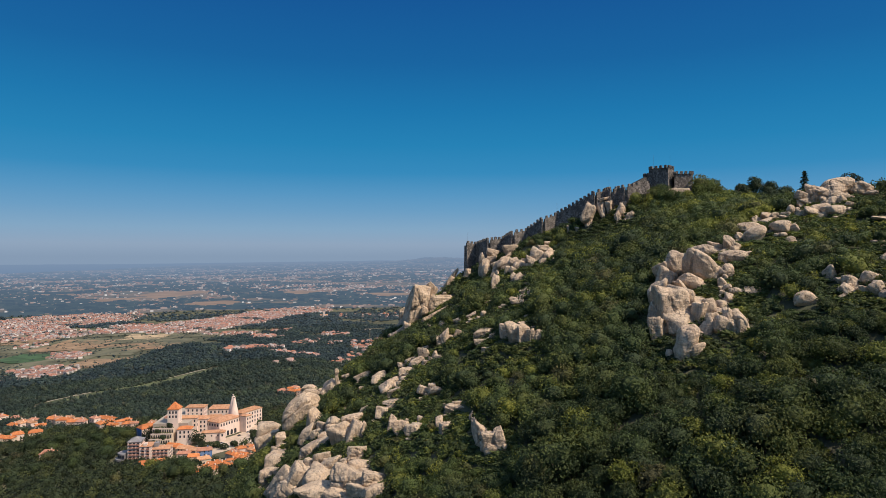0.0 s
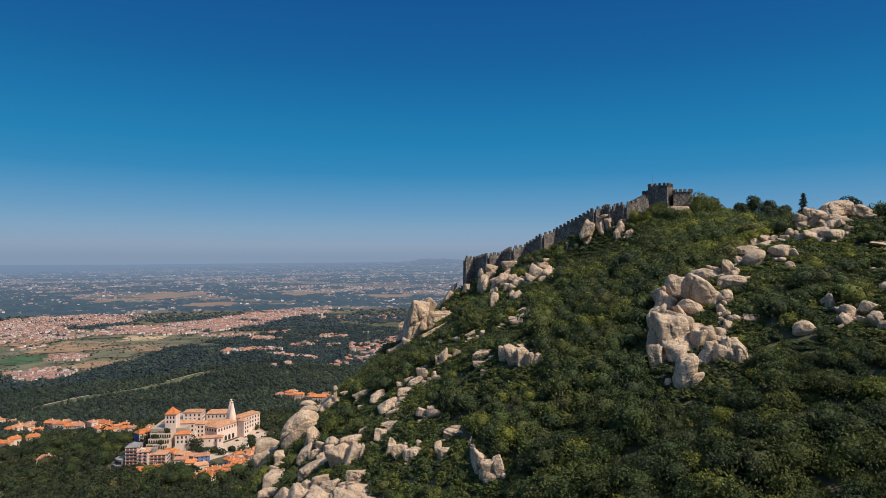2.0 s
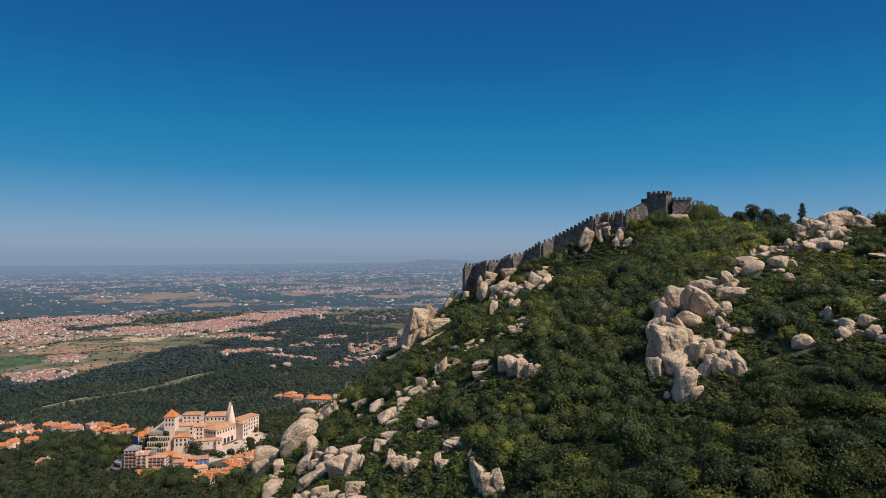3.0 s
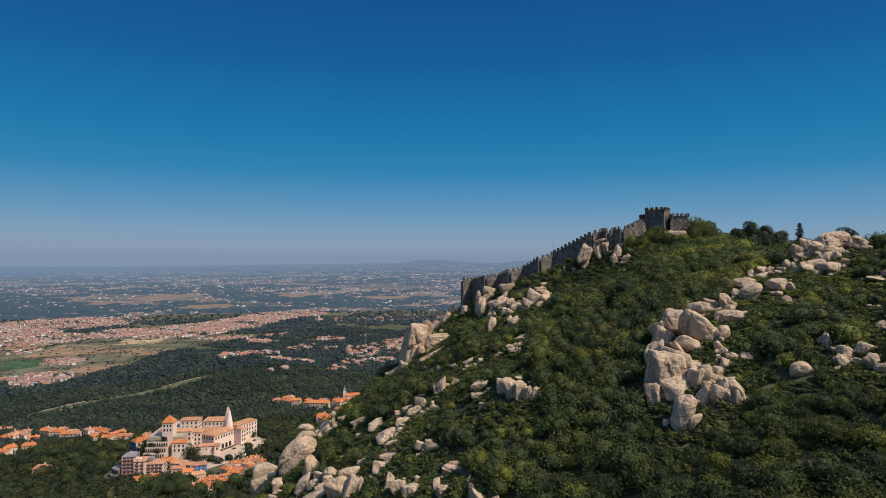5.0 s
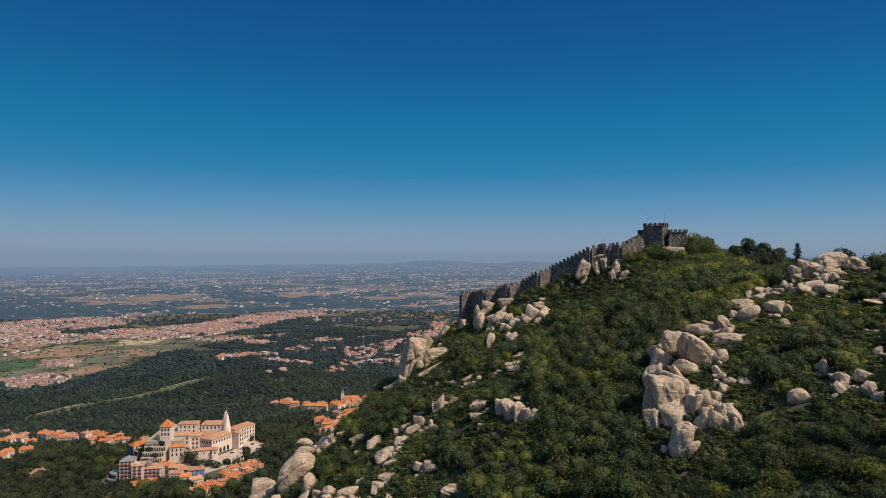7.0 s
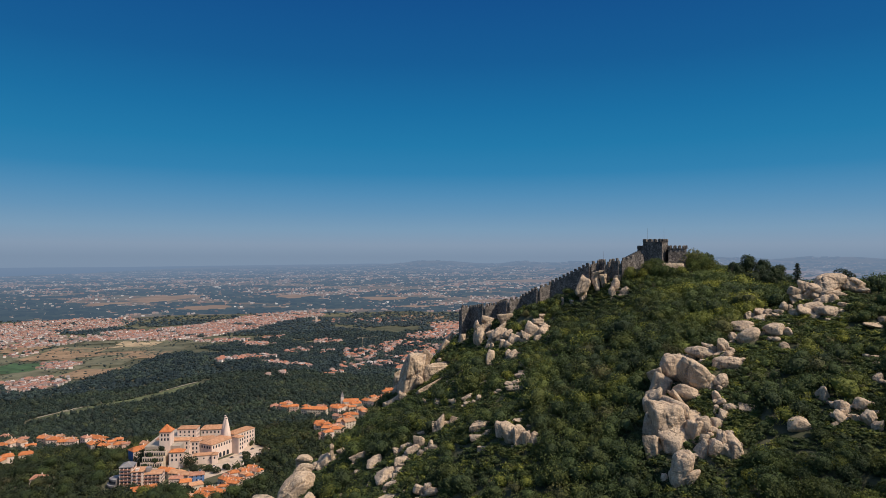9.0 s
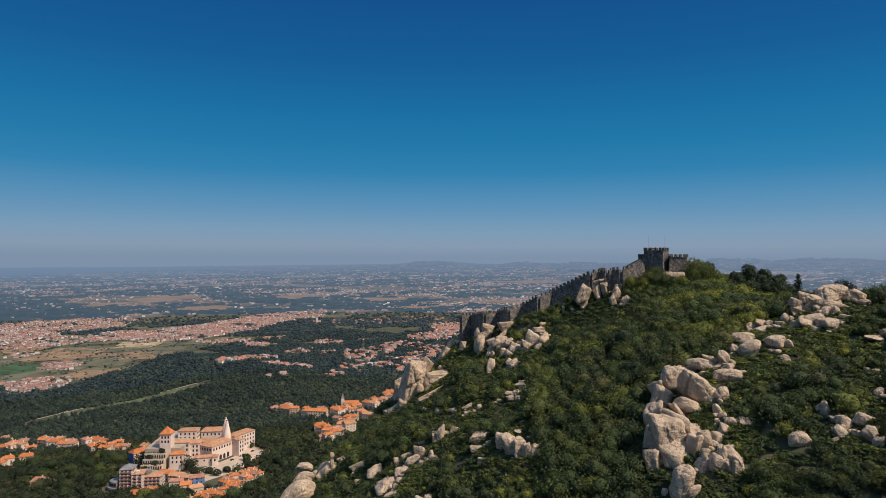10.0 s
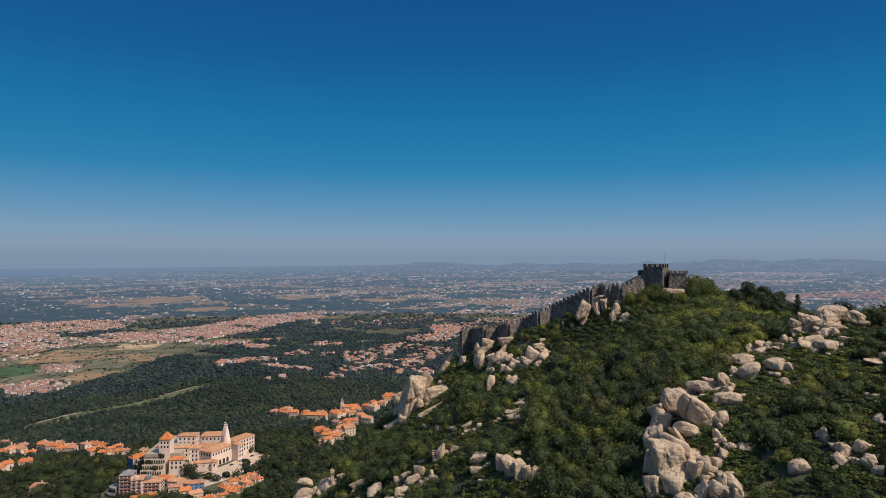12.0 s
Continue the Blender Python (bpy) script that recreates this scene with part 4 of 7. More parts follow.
    west_spur=((8.4, 219.1, -3.1, 1.4, 0.8, 0.9, -10), (7.6, 214.3, -5.8, 1.2, 1.4, 2.3, 14), (1.4, 219.5, -8.9, 1.1, 1.9, 3.1, 38), (3.6, 221.0, -5.5, 0.7, 1.3, 2.1, 40), (0.1, 211.6, -12.0, 0.7, 0.5, 0.6, 0), (6.2, 191.6, -13.1, 0.5, 1.1, 1.7, 42), (3.6, 191.0, -15.0, 1.5, 0.9, 0.5, -18), (12.5, 174.8, -12.4, 1.3, 0.8, 0.8, -10), (0.2, 177.8, -18.9, 1.2, 0.8, 0.9, 10), (4.4, 185.9, -14.7, 0.5, 0.5, 0.8, 0), (2.2, 221.7, -7.3, 0.8, 0.8, 1.3, 40),),
    row=((21.6, 166.2, -9.0, 1.2, 0.7, 0.9, -20), (20.4, 163.7, -10.0, 1.1, 0.6, 0.8, 0), (18.9, 165.4, -10.5, 1.3, 0.8, 0.4, 0), (18.9, 162.6, -11.0, 2.0, 1.3, 0.5, -6), (21.8, 163.2, -9.5, 0.5, 0.6, 1.2, 25), (15.7, 164.5, -12.2, 1.0, 0.6, 0.4, 0), (14.7, 164.3, -12.8, 0.6, 0.4, 0.4, 0), (10.6, 166.7, -14.6, 0.8, 0.7, 0.9, 0), (9.3, 166.7, -15.6, 0.6, 0.4, 0.5, 0), (7.4, 170.1, -15.6, 1.2, 0.7, 0.7, -10), (7.8, 167.9, -16.3, 1.3, 0.8, 0.5, -16), (6.6, 167.9, -17.0, 0.7, 0.5, 0.4, 0), (22.0, 168.7, -8.2, 1.0, 0.6, 0.4, 0), (3.9, 172.9, -17.0, 1.0, 0.6, 0.7, 0),),
    cliff=((9.8, 150.2, -17.6, 2.2, 1.4, 1.0, -4), (9.3, 146.1, -19.1, 2.2, 1.4, 0.7, 2), (14.2, 142.0, -16.3, 1.4, 1.2, 1.8, 6), (15.8, 139.2, -16.3, 1.2, 1.4, 2.3, -4), (17.5, 137.9, -16.3, 1.4, 1.3, 2.1, 4), (19.0, 136.7, -16.6, 1.0, 1.1, 1.8, -6), (20.6, 136.0, -16.5, 0.9, 0.9, 1.5, 6), (21.4, 135.8, -17.0, 0.5, 0.6, 1.0, 0), (10.0, 141.4, -20.2, 1.2, 0.8, 0.7, 0), (11.7, 145.2, -17.9, 1.0, 0.7, 0.9, 0), (8.5, 150.2, -18.5, 0.9, 0.5, 0.5, 0), (17.0, 139.2, -17.1, 2.5, 1.5, 1.2, 0),),
    cliff_top=((18.2, 144.4, -14.7, 1.3, 0.8, 0.4, -4), (19.7, 148.0, -13.5, 1.0, 0.6, 0.5, -5), (18.3, 147.8, -14.1, 0.4, 0.3, 0.4, 0), (17.1, 145.1, -15.0, 0.5, 0.3, 0.3, 0), (16.0, 145.3, -15.5, 0.6, 0.4, 0.3, 0), (20.2, 141.9, -15.3, 0.5, 0.3, 0.3, 0),),
    needle=((-8.0, 204.2, -14.3, 3.3, 4.0, 6.4, 14), (-0.8, 205.9, -14.3, 4.5, 2.8, 2.2, -4), (-3.2, 204.6, -15.9, 2.7, 2.3, 2.9, 10), (-4.1, 196.0, -18.5, 3.5, 2.2, 0.9, -22), (-14.5, 220.8, -21.1, 1.4, 1.7, 2.7, -12), (-13.5, 214.4, -19.1, 1.3, 1.1, 1.3, 0), (-11.4, 201.0, -22.3, 1.7, 1.4, 1.8, -20), (-14.3, 203.4, -23.8, 2.8, 1.7, 0.9, -22), (-16.4, 204.6, -25.2, 1.8, 1.1, 1.2, -30), (-5.6, 210.0, -11.9, 2.2, 1.9, 2.7, 20), (-14.3, 211.9, -22.6, 1.3, 1.2, 2.0, 10), (-10.6, 206.9, -20.3, 1.8, 1.9, 3.1, 10),),
    strip=((-8.5, 156.4, -27.9, 1.8, 1.1, 1.3, -4), (-10.4, 163.5, -28.0, 1.1, 0.8, 0.9, 0), (-8.3, 163.2, -26.6, 1.5, 1.0, 1.1, -10), (-5.9, 158.4, -25.9, 1.7, 1.1, 1.3, -20), (-4.6, 159.6, -24.6, 1.4, 1.2, 1.8, -14), (-4.2, 155.3, -25.8, 1.5, 0.9, 0.8, -40), (-1.9, 156.7, -23.9, 0.7, 0.8, 1.3, 8), (-1.2, 155.2, -24.1, 1.2, 0.7, 0.6, 0), (-7.1, 162.7, -25.6, 1.1, 0.7, 0.5, -20), (-7.3, 158.5, -26.7, 1.2, 0.7, 0.7, 0), (-2.9, 155.2, -24.9, 0.7, 0.6, 0.9, 0), (-8.7, 154.8, -28.4, 1.0, 0.6, 0.6, 0), (-10.1, 161.1, -28.4, 0.8, 0.6, 0.7, 0), (-4.3, 163.7, -23.1, 0.9, 0.6, 0.6, -20),),
    strip_up=((0.5, 161.3, -20.9, 1.1, 1.3, 2.1, -8), (1.9, 162.2, -20.3, 1.1, 0.8, 0.9, 0), (3.9, 162.1, -19.7, 1.2, 0.9, 1.1, 0), (2.5, 157.8, -21.5, 0.4, 0.4, 0.7, 0), (-0.9, 161.9, -21.6, 0.7, 0.9, 1.4, 0), (-3.8, 186.0, -20.1, 1.0, 0.6, 0.5, 0), (-0.3, 179.9, -18.7, 1.1, 0.7, 0.9, 0), (-0.5, 173.5, -19.9, 0.5, 0.3, 0.4, 0), (3.3, 174.4, -17.3, 1.2, 0.7, 0.5, 0),),
    strip_left=((-21.6, 174.3, -32.6, 2.4, 1.5, 1.4, -26), (-16.5, 166.3, -31.5, 2.2, 1.4, 1.3, -28), (-12.4, 154.7, -31.0, 2.8, 1.7, 1.8, -36), (-11.0, 149.9, -31.5, 1.9, 1.2, 1.1, -12), (-10.0, 152.0, -30.2, 1.0, 0.9, 1.2, 0), (-13.4, 142.9, -34.6, 1.5, 1.3, 1.5, 0), (-11.3, 143.8, -33.0, 1.3, 0.8, 0.6, -48), (-11.2, 145.6, -32.5, 2.0, 1.2, 0.4, -18), (-8.8, 153.5, -29.0, 1.5, 0.9, 0.7, -4), (-21.0, 167.5, -34.4, 0.9, 0.7, 0.8, 0), (-18.6, 149.5, -36.1, 0.7, 0.8, 1.3, 15), (-24.6, 161.6, -38.4, 0.4, 0.5, 0.8, 0), (-13.1, 157.7, -30.8, 1.6, 1.0, 0.7, -40), (-16.7, 156.6, -33.6, 0.6, 0.5, 0.8, 0),),
    dome=((-39.8, 177.7, -42.2, 4.0, 3.7, 6.0, 38), (-38.7, 188.6, -40.8, 3.1, 1.9, 2.0, 14), (-42.4, 199.3, -40.8, 2.6, 1.6, 1.2, -6), (-32.9, 187.9, -38.6, 2.5, 2.2, 3.2, 28), (-28.1, 187.5, -35.1, 1.3, 0.8, 0.9, -10), (-31.2, 186.1, -33.2, 0.7, 0.6, 0.9, 0), (-34.7, 186.8, -39.7, 1.0, 0.9, 1.3, 10), (-36.7, 179.8, -42.3, 1.6, 1.7, 2.7, 20),),
    column=((-51.9, 189.4, -50.7, 3.7, 2.3, 2.0, -3), (-52.2, 187.3, -55.6, 3.0, 2.6, 3.9, 0), (-43.2, 170.6, -48.6, 1.3, 1.1, 1.3, 0), (-42.5, 168.2, -49.9, 1.4, 0.9, 1.0, 0), (-41.5, 158.8, -51.3, 2.6, 2.2, 3.2, -6), (-41.1, 151.9, -52.3, 2.2, 1.8, 2.7, 0), (-42.8, 165.3, -50.9, 1.7, 1.4, 1.7, 0), (-48.0, 182.1, -50.3, 1.2, 0.8, 0.9, 0),),
    crag_up=((-32.8, 163.5, -42.5, 1.4, 2.0, 3.2, 20), (-26.0, 154.2, -39.9, 2.2, 1.4, 1.5, 22), (-26.6, 152.5, -40.7, 1.3, 1.1, 1.3, 0), (-30.5, 155.8, -42.7, 1.5, 0.9, 1.0, -15), (-27.9, 150.8, -42.0, 1.4, 0.9, 1.0, -20), (-22.8, 143.5, -39.4, 2.6, 2.0, 2.3, -15), (-20.3, 145.6, -37.0, 2.2, 1.3, 1.6, -12), (-19.1, 141.3, -38.1, 1.3, 1.5, 2.5, 22), (-33.8, 158.0, -44.4, 1.3, 1.3, 2.1, 12), (-21.0, 143.2, -39.7, 1.2, 1.1, 1.7, 18), (-29.5, 157.3, -41.7, 1.2, 1.0, 1.4, 10), (-17.1, 140.9, -37.9, 0.6, 1.3, 2.1, 4),),
    crag_low=((-29.8, 149.0, -44.3, 3.1, 1.9, 1.4, -22), (-23.4, 134.5, -43.6, 2.4, 1.5, 1.6, -22), (-29.0, 138.8, -45.4, 1.4, 1.4, 2.3, 34), (-25.9, 137.9, -43.1, 1.9, 1.2, 1.1, -20), (-30.7, 136.4, -47.5, 2.1, 2.2, 3.6, 34), (-35.2, 140.5, -50.0, 2.4, 2.5, 4.1, 38), (-25.7, 131.2, -46.5, 2.3, 1.9, 2.9, 18), (-17.4, 131.2, -39.8, 1.9, 1.1, 1.3, 4), (-32.0, 148.6, -45.9, 1.5, 1.3, 1.7, 20), (-24.1, 132.9, -45.1, 1.8, 1.5, 1.8, 0), (-32.0, 135.9, -49.9, 3.2, 2.0, 2.3, 20), (-27.9, 135.8, -46.6, 1.1, 1.7, 2.7, 30),),
    crag_end=((-17.9, 124.7, -43.5, 3.9, 2.4, 2.8, 12), (-15.4, 128.3, -41.2, 3.0, 1.9, 0.9, 4), (-16.8, 127.7, -42.1, 2.4, 1.5, 0.8, 14), (-12.7, 120.6, -41.3, 2.1, 1.3, 1.1, 22), (-11.9, 117.2, -42.7, 1.8, 1.1, 1.3, 4), (-19.7, 130.9, -41.7, 1.1, 0.7, 0.9, 0), (-20.4, 129.0, -42.9, 1.8, 1.1, 0.8, -34), (-14.3, 125.1, -41.8, 1.6, 1.0, 0.7, 10), (-15.1, 120.3, -44.0, 2.4, 1.5, 1.6, 8), (-17.7, 129.7, -40.7, 0.6, 0.4, 0.4, 0), (-21.8, 125.7, -46.0, 3.4, 2.1, 1.9, -8), (-18.7, 122.2, -45.1, 2.9, 1.8, 1.2, 14),),
    pale_slabs=((-10.0, 134.5, -35.2, 1.1, 1.2, 1.9, -8), (-7.9, 131.2, -35.0, 1.3, 1.1, 1.9, 10), (-5.5, 128.0, -34.2, 1.8, 1.1, 1.3, 12), (-4.2, 130.9, -32.8, 0.7, 0.6, 0.7, 0), (-7.0, 132.6, -34.1, 0.6, 0.6, 1.0, 0), (-4.8, 129.1, -33.7, 1.0, 0.7, 0.8, 0), (2.8, 128.8, -29.9, 2.3, 1.4, 0.6, 4), (1.0, 131.2, -30.1, 0.9, 0.5, 0.4, 0), (3.2, 130.2, -29.3, 1.4, 0.9, 0.4, 0), (4.6, 131.2, -28.3, 0.5, 0.3, 0.4, 0), (2.1, 128.5, -30.5, 1.5, 0.9, 0.5, 8), (-0.2, 125.3, -32.4, 0.8, 0.7, 1.2, 0), (1.1, 123.0, -32.5, 1.2, 1.0, 1.2, 0), (5.8, 122.0, -30.5, 0.4, 0.8, 1.3, 0),),
    grey_cliff=((8.8, 112.3, -32.0, 1.7, 1.5, 2.1, -4), (10.5, 111.4, -31.4, 1.0, 1.3, 2.1, -16), (7.3, 114.6, -31.5, 1.2, 1.2, 2.0, 6), (9.0, 111.0, -32.7, 1.3, 0.8, 1.0, 6), (11.2, 109.9, -32.1, 0.5, 0.5, 0.7, 0), (6.1, 118.4, -30.9, 0.5, 1.1, 1.8, 0), (7.8, 112.3, -32.9, 0.9, 0.8, 0.9, 0),),
    knoll=((-4.1, 140.7, -29.1, 1.4, 1.2, 1.1, 0), (-2.1, 139.6, -28.3, 1.0, 0.9, 1.1, 0), (-1.7, 138.3, -28.6, 1.5, 1.3, 0.8, -30), (3.4, 132.9, -31.2, 1.5, 1.3, 1.0, 0), (1.5, 132.7, -30.9, 1.0, 0.9, 0.8, 0), (2.4, 132.8, -32.0, 1.1, 1.0, 1.0, 0), (4.3, 132.6, -30.2, 0.7, 0.6, 0.6, 0),),
    scattered=((-4.0, 142.0, -29.6, 1.4, 0.9, 0.8, -6), (-2.4, 141.8, -28.9, 0.9, 0.6, 0.7, 0), (-1.9, 139.2, -29.2, 1.7, 1.0, 0.4, -38), (-4.4, 139.6, -30.5, 0.6, 0.3, 0.3, 0), (-7.5, 144.9, -30.9, 0.7, 0.4, 0.3, 0), (-3.2, 139.6, -30.0, 0.6, 0.5, 0.6, 0), (-17.1, 155.9, -33.9, 0.5, 0.4, 0.6, 0), (-18.5, 160.4, -34.2, 0.5, 0.4, 0.4, 0), (-28.5, 184.7, -36.3, 0.6, 0.4, 0.5, 0),),
    tor_flank=((45.9, 134.2, -2.8, 1.3, 1.1, 1.3, -25), (46.4, 132.4, -5.0, 2.1, 1.8, 2.7, 20), (43.3, 128.8, -8.5, 1.1, 1.8, 2.9, -4), (41.6, 124.3, -11.4, 1.0, 1.9, 3.1, 3), (46.0, 126.5, -7.7, 2.6, 1.9, 2.2, 30), (44.0, 119.1, -12.3, 2.5, 1.8, 2.1, 6), (40.2, 119.5, -14.1, 1.3, 1.3, 2.2, -4), (47.8, 119.4, -10.4, 1.8, 1.5, 2.5, 0),),
    shoulder_stones=((75.6, 146.2, 9.6, 0.9, 0.6, 0.7, 0), (74.2, 147.1, 9.6, 1.2, 0.7, 0.7, 5), (75.7, 145.3, 8.8, 1.1, 0.7, 0.4, 0), (76.3, 143.8, 9.2, 0.8, 0.5, 0.4, 0), (77.8, 143.7, 9.0, 0.6, 0.4, 0.4, 0), (77.3, 144.3, 9.9, 0.7, 0.4, 0.5, 0), (77.9, 141.5, 8.1, 0.6, 0.3, 0.4, 0), (76.5, 139.4, 7.2, 0.6, 0.4, 0.5, 0), (73.6, 148.1, 9.5, 0.6, 0.4, 0.4, 0), (61.5, 137.2, 3.0, 1.0, 1.1, 1.7, -18), (61.4, 134.0, 1.9, 0.8, 0.5, 0.6, 0), (59.6, 138.5, 2.3, 1.6, 1.0, 0.7, 15), (56.8, 136.6, -0.1, 0.9, 0.6, 0.4, 0),),
    tor_stones=((58.5, 120.0, -6.1, 1.3, 0.8, 0.7, 8), (57.6, 120.9, -5.7, 0.6, 0.4, 0.5, 0), (59.5, 119.7, -6.0, 0.7, 0.4, 0.5, 20), (55.9, 121.1, -6.2, 1.2, 0.7, 0.7, 10), (53.7, 119.8, -7.8, 0.9, 0.7, 1.0, 0), (54.8, 121.2, -6.6, 0.5, 0.3, 0.4, 0), (55.0, 123.7, -5.3, 0.5, 0.3, 0.4, 0), (53.8, 123.4, -5.7, 0.6, 0.4, 0.5, 0),),
    wall_foot_south=((15.0, 186.0, -7.4, 1.2, 1.8, 2.9, 8), (16.0, 194.3, -5.5, 0.7, 0.9, 1.5, 20), (13.4, 204.2, -4.3, 1.3, 1.7, 2.8, 10), (21.2, 181.6, -5.9, 1.9, 1.2, 1.3, -34), (20.0, 183.0, -5.4, 0.9, 0.8, 1.3, 30), (14.8, 207.3, -0.7, 1.2, 0.8, 0.9, 0),),
)
SPOTS = []
pick = random.Random(11)
part("footing", SHEER[1], None, castle, "pinkish rock ledge under the wall", pose(69.4, 188.6, 18.3, 0, 2, 4) @ Matrix.Diagonal((3.6, 1.9, 2.9, 1)))
# how much of each outcrop is ribbed by weather, and how much is split into square blocks
RIBBED = dict(cliff=0.85, pale_slabs=0.5, grey_cliff=0.6, crag_low=0.5, crag_end=0.3, crag_up=0.2, under_wall=0.7, wall_foot=0.15)
JOINTED = dict(column=1.0, crag_low=0.6, crag_end=0.8, crag_up=0.3, pale_slabs=0.7, grey_cliff=0.8, wall_foot=0.35, wall_foot_west=0.3, wall_foot_south=0.2,
               strip=0.45, strip_left=0.4, strip_up=0.5, cliff=1.0, tor_base=0.2)


def boulder(outcrop, x, y, z, sx, sy, sz, tilt, words):
    bulk = max(sx, sz)
    mesh = pick.choice(GREAT_BLOCKS if bulk > 3.2 else MIDDLE_BLOCKS if bulk > 1.0 else BLOCKS)
    spin = pick.choice((0, 90, 180, 270)) + pick.uniform(-20, 20)
    if bulk > 1.0 and pick.random() < RIBBED.get(outcrop, 0.0):
        mesh = pick.choice(FLUTED)
    elif bulk > 0.9 and pick.random() < JOINTED.get(outcrop, 0.0):
        mesh, spin = pick.choice(SHEER), pick.choice((0, 90, 180, 270)) + pick.uniform(-14, 14)
    if outcrop == "tor_foot" and bulk > 3.2:
        mesh = FLUTED[2]
    elif outcrop == "tor_flank":
        mesh, spin = pick.choice(SHEER), pick.choice((-38, 52, 142, 232)) + pick.uniform(-5, 5)
    elif outcrop == "needle" and bulk > 2.0:
        mesh, spin = GREAT_SHEER[pick.randrange(4)], pick.choice((0, 90, 180, 270)) + pick.uniform(10, 20)
    elif outcrop.startswith(("tor", "dome", "summit", "lone", "shoulder", "saddle", "right")) and mesh in ANGULAR:
        mesh = pick.choice(GREAT_ROUND if bulk > 3.2 else MIDDLE_ROUND)
    ob = new("granite_boulder", mesh)
    lean = 7 if bulk < 3 else 4
    swell = 1.24 if outcrop.startswith(("tor", "saddle", "shoulder", "summit", "crag")) else 1.14
    ob.matrix_basis = (pose(x, y, z, pick.uniform(-lean, lean), tilt + pick.uniform(-lean, lean) * 0.7, 0) @ Matrix.Diagonal((sx * swell, sy * swell, sz * swell, 1))
                       @ pose(0, 0, 0, 0, 0, spin))
    size = "huge" if bulk > 3.6 else "large" if bulk > 1.7 else "small"
    tagged(ob, f"{size} {words}", "boulder", "boulders of the " + outcrop.replace("_", " "))
    SPOTS.append((x, y, z, sx, sy, sz))


WEDGES = []


def wedge(mesh, m):
    """One of the countless broken blocks that fill the crags."""
    v = np.empty(len(mesh.vertices) * 3, np.float32)
    mesh.vertices.foreach_get("co", v)
    f = np.empty(len(mesh.polygons) * 3, np.int32)
    mesh.polygons.foreach_get("vertices", f)
    m = np.array(m)
    WEDGES.append((v.reshape(-1, 3) @ m[:3, :3].T + m[:3, 3], f.reshape(-1, 3)))


def turned_block(x, y, z, sx, sy, sz, tilt):
    return pose(x, y, z, pick.uniform(-15, 15), tilt, pick.uniform(-25, 25)) @ Matrix.Diagonal((sx, sy, sz, 1))


for outcrop, rows in STONES.items():
    for row in rows:
        boulder(outcrop, *row, "rounded beige granite boulder with dark cracks on the wooded slope")
    # the blocks behind and between, that tie the boulders into one crag
    for i, a in enumerate(rows):
        away = np.array((a[0], a[1])) / math.hypot(a[0], a[1])
        under = a[2] - a[5] * 0.9 - height_at(a[0], a[1])
        if under > 0.3:
            deep = (under + a[5] * 0.5) / 2 + 0.3
            wedge(pick.choice(MIDDLE_BLOCKS), turned_block(a[0] + away[0] * 0.4 * a[4], a[1] + away[1] * 0.4 * a[4], a[2] - a[5] * 0.4 - deep, a[3] * 0.85, a[4], deep, 0))
        for b in rows[i + 1:]:
            gap = math.dist(a[:3], b[:3])
            if gap < 1.05 * (max(a[3], a[5]) + max(b[3], b[5])) and pick.random() < 0.85:
                s = 0.5 * (min(a[3], a[5]) + min(b[3], b[5])) * pick.uniform(0.65, 1.0)
                mx, my, mz = [(a[k] + b[k]) / 2 for k in range(3)]
                wedge(pick.choice(MIDDLE_BLOCKS if s > 1.9 else BLOCKS), turned_block(mx + away[0] * s * 0.5, my + away[1] * s * 0.5, mz - 0.2 * s, s * pick.uniform(0.7, 1.0), s * 0.9, s * pick.uniform(0.7, 1.0), pick.uniform(-30, 30)))
# smaller broken pieces lodged round the large ones
for x, y, z, sx, sy, sz in list(SPOTS):
    for _ in range(pick.choice((0, 1, 1, 2)) if max(sx, sz) > 1.3 else 0):
        a, s = pick.uniform(0, 6.283), pick.uniform(0.35, 0.8)
        px, py = x + (sx + 0.4 * s) * 0.9 * math.cos(a), y + (sy + 0.4 * s) * 0.9 * math.sin(a) - 0.3
        wedge(pick.choice(BLOCKS), pose(px, py, height_at(px, py) + 0.15 * s, pick.uniform(-25, 25), pick.uniform(-25, 25), pick.uniform(0, 360)) @ Matrix.Diagonal((s * 1.2, s, s * 0.85, 1)))
first = np.cumsum([0] + [len(v) for v, f in WEDGES])
tagged(new("broken_granite", mesh_from("broken_granite", np.concatenate([v for v, f in WEDGES]), np.concatenate([f + k for (v, f), k in zip(WEDGES, first)]), GRANITE, True)),
       "broken beige granite blocks wedged between boulders", "rocks", kind="stuff")
SPOTS = np.array(SPOTS)


# ---- trees on the hill ----
rng = np.random.default_rng(5)
NEAR = []
for k in range(9):
    r, h = rng.uniform(2.3, 4.0), rng.uniform(3.9, 5.4)
    NEAR.append((leaf_cloud(rng, crown_lumps(rng, r, h, 13), 1000, 0.23, ruffle=0.85, under=1, depth=0.74), r, h))
FARTHER = []
for k in range(9):
    r, h = rng.uniform(1.9, 3.6), rng.uniform(3.5, 4.7)
    FARTHER.append((leaf_cloud(rng, crown_lumps(rng, r, h, 10), 340, 0.26, ruffle=0.9, under=1, depth=0.78), r, h))

BUSHES = [(leaf_cloud(rng, crown_lumps(rng, 2.9, 3.8, 7), 90, 0.42, ruffle=0.9, under=1, depth=0.84), 2.9, 3.8) for _ in range(7)]


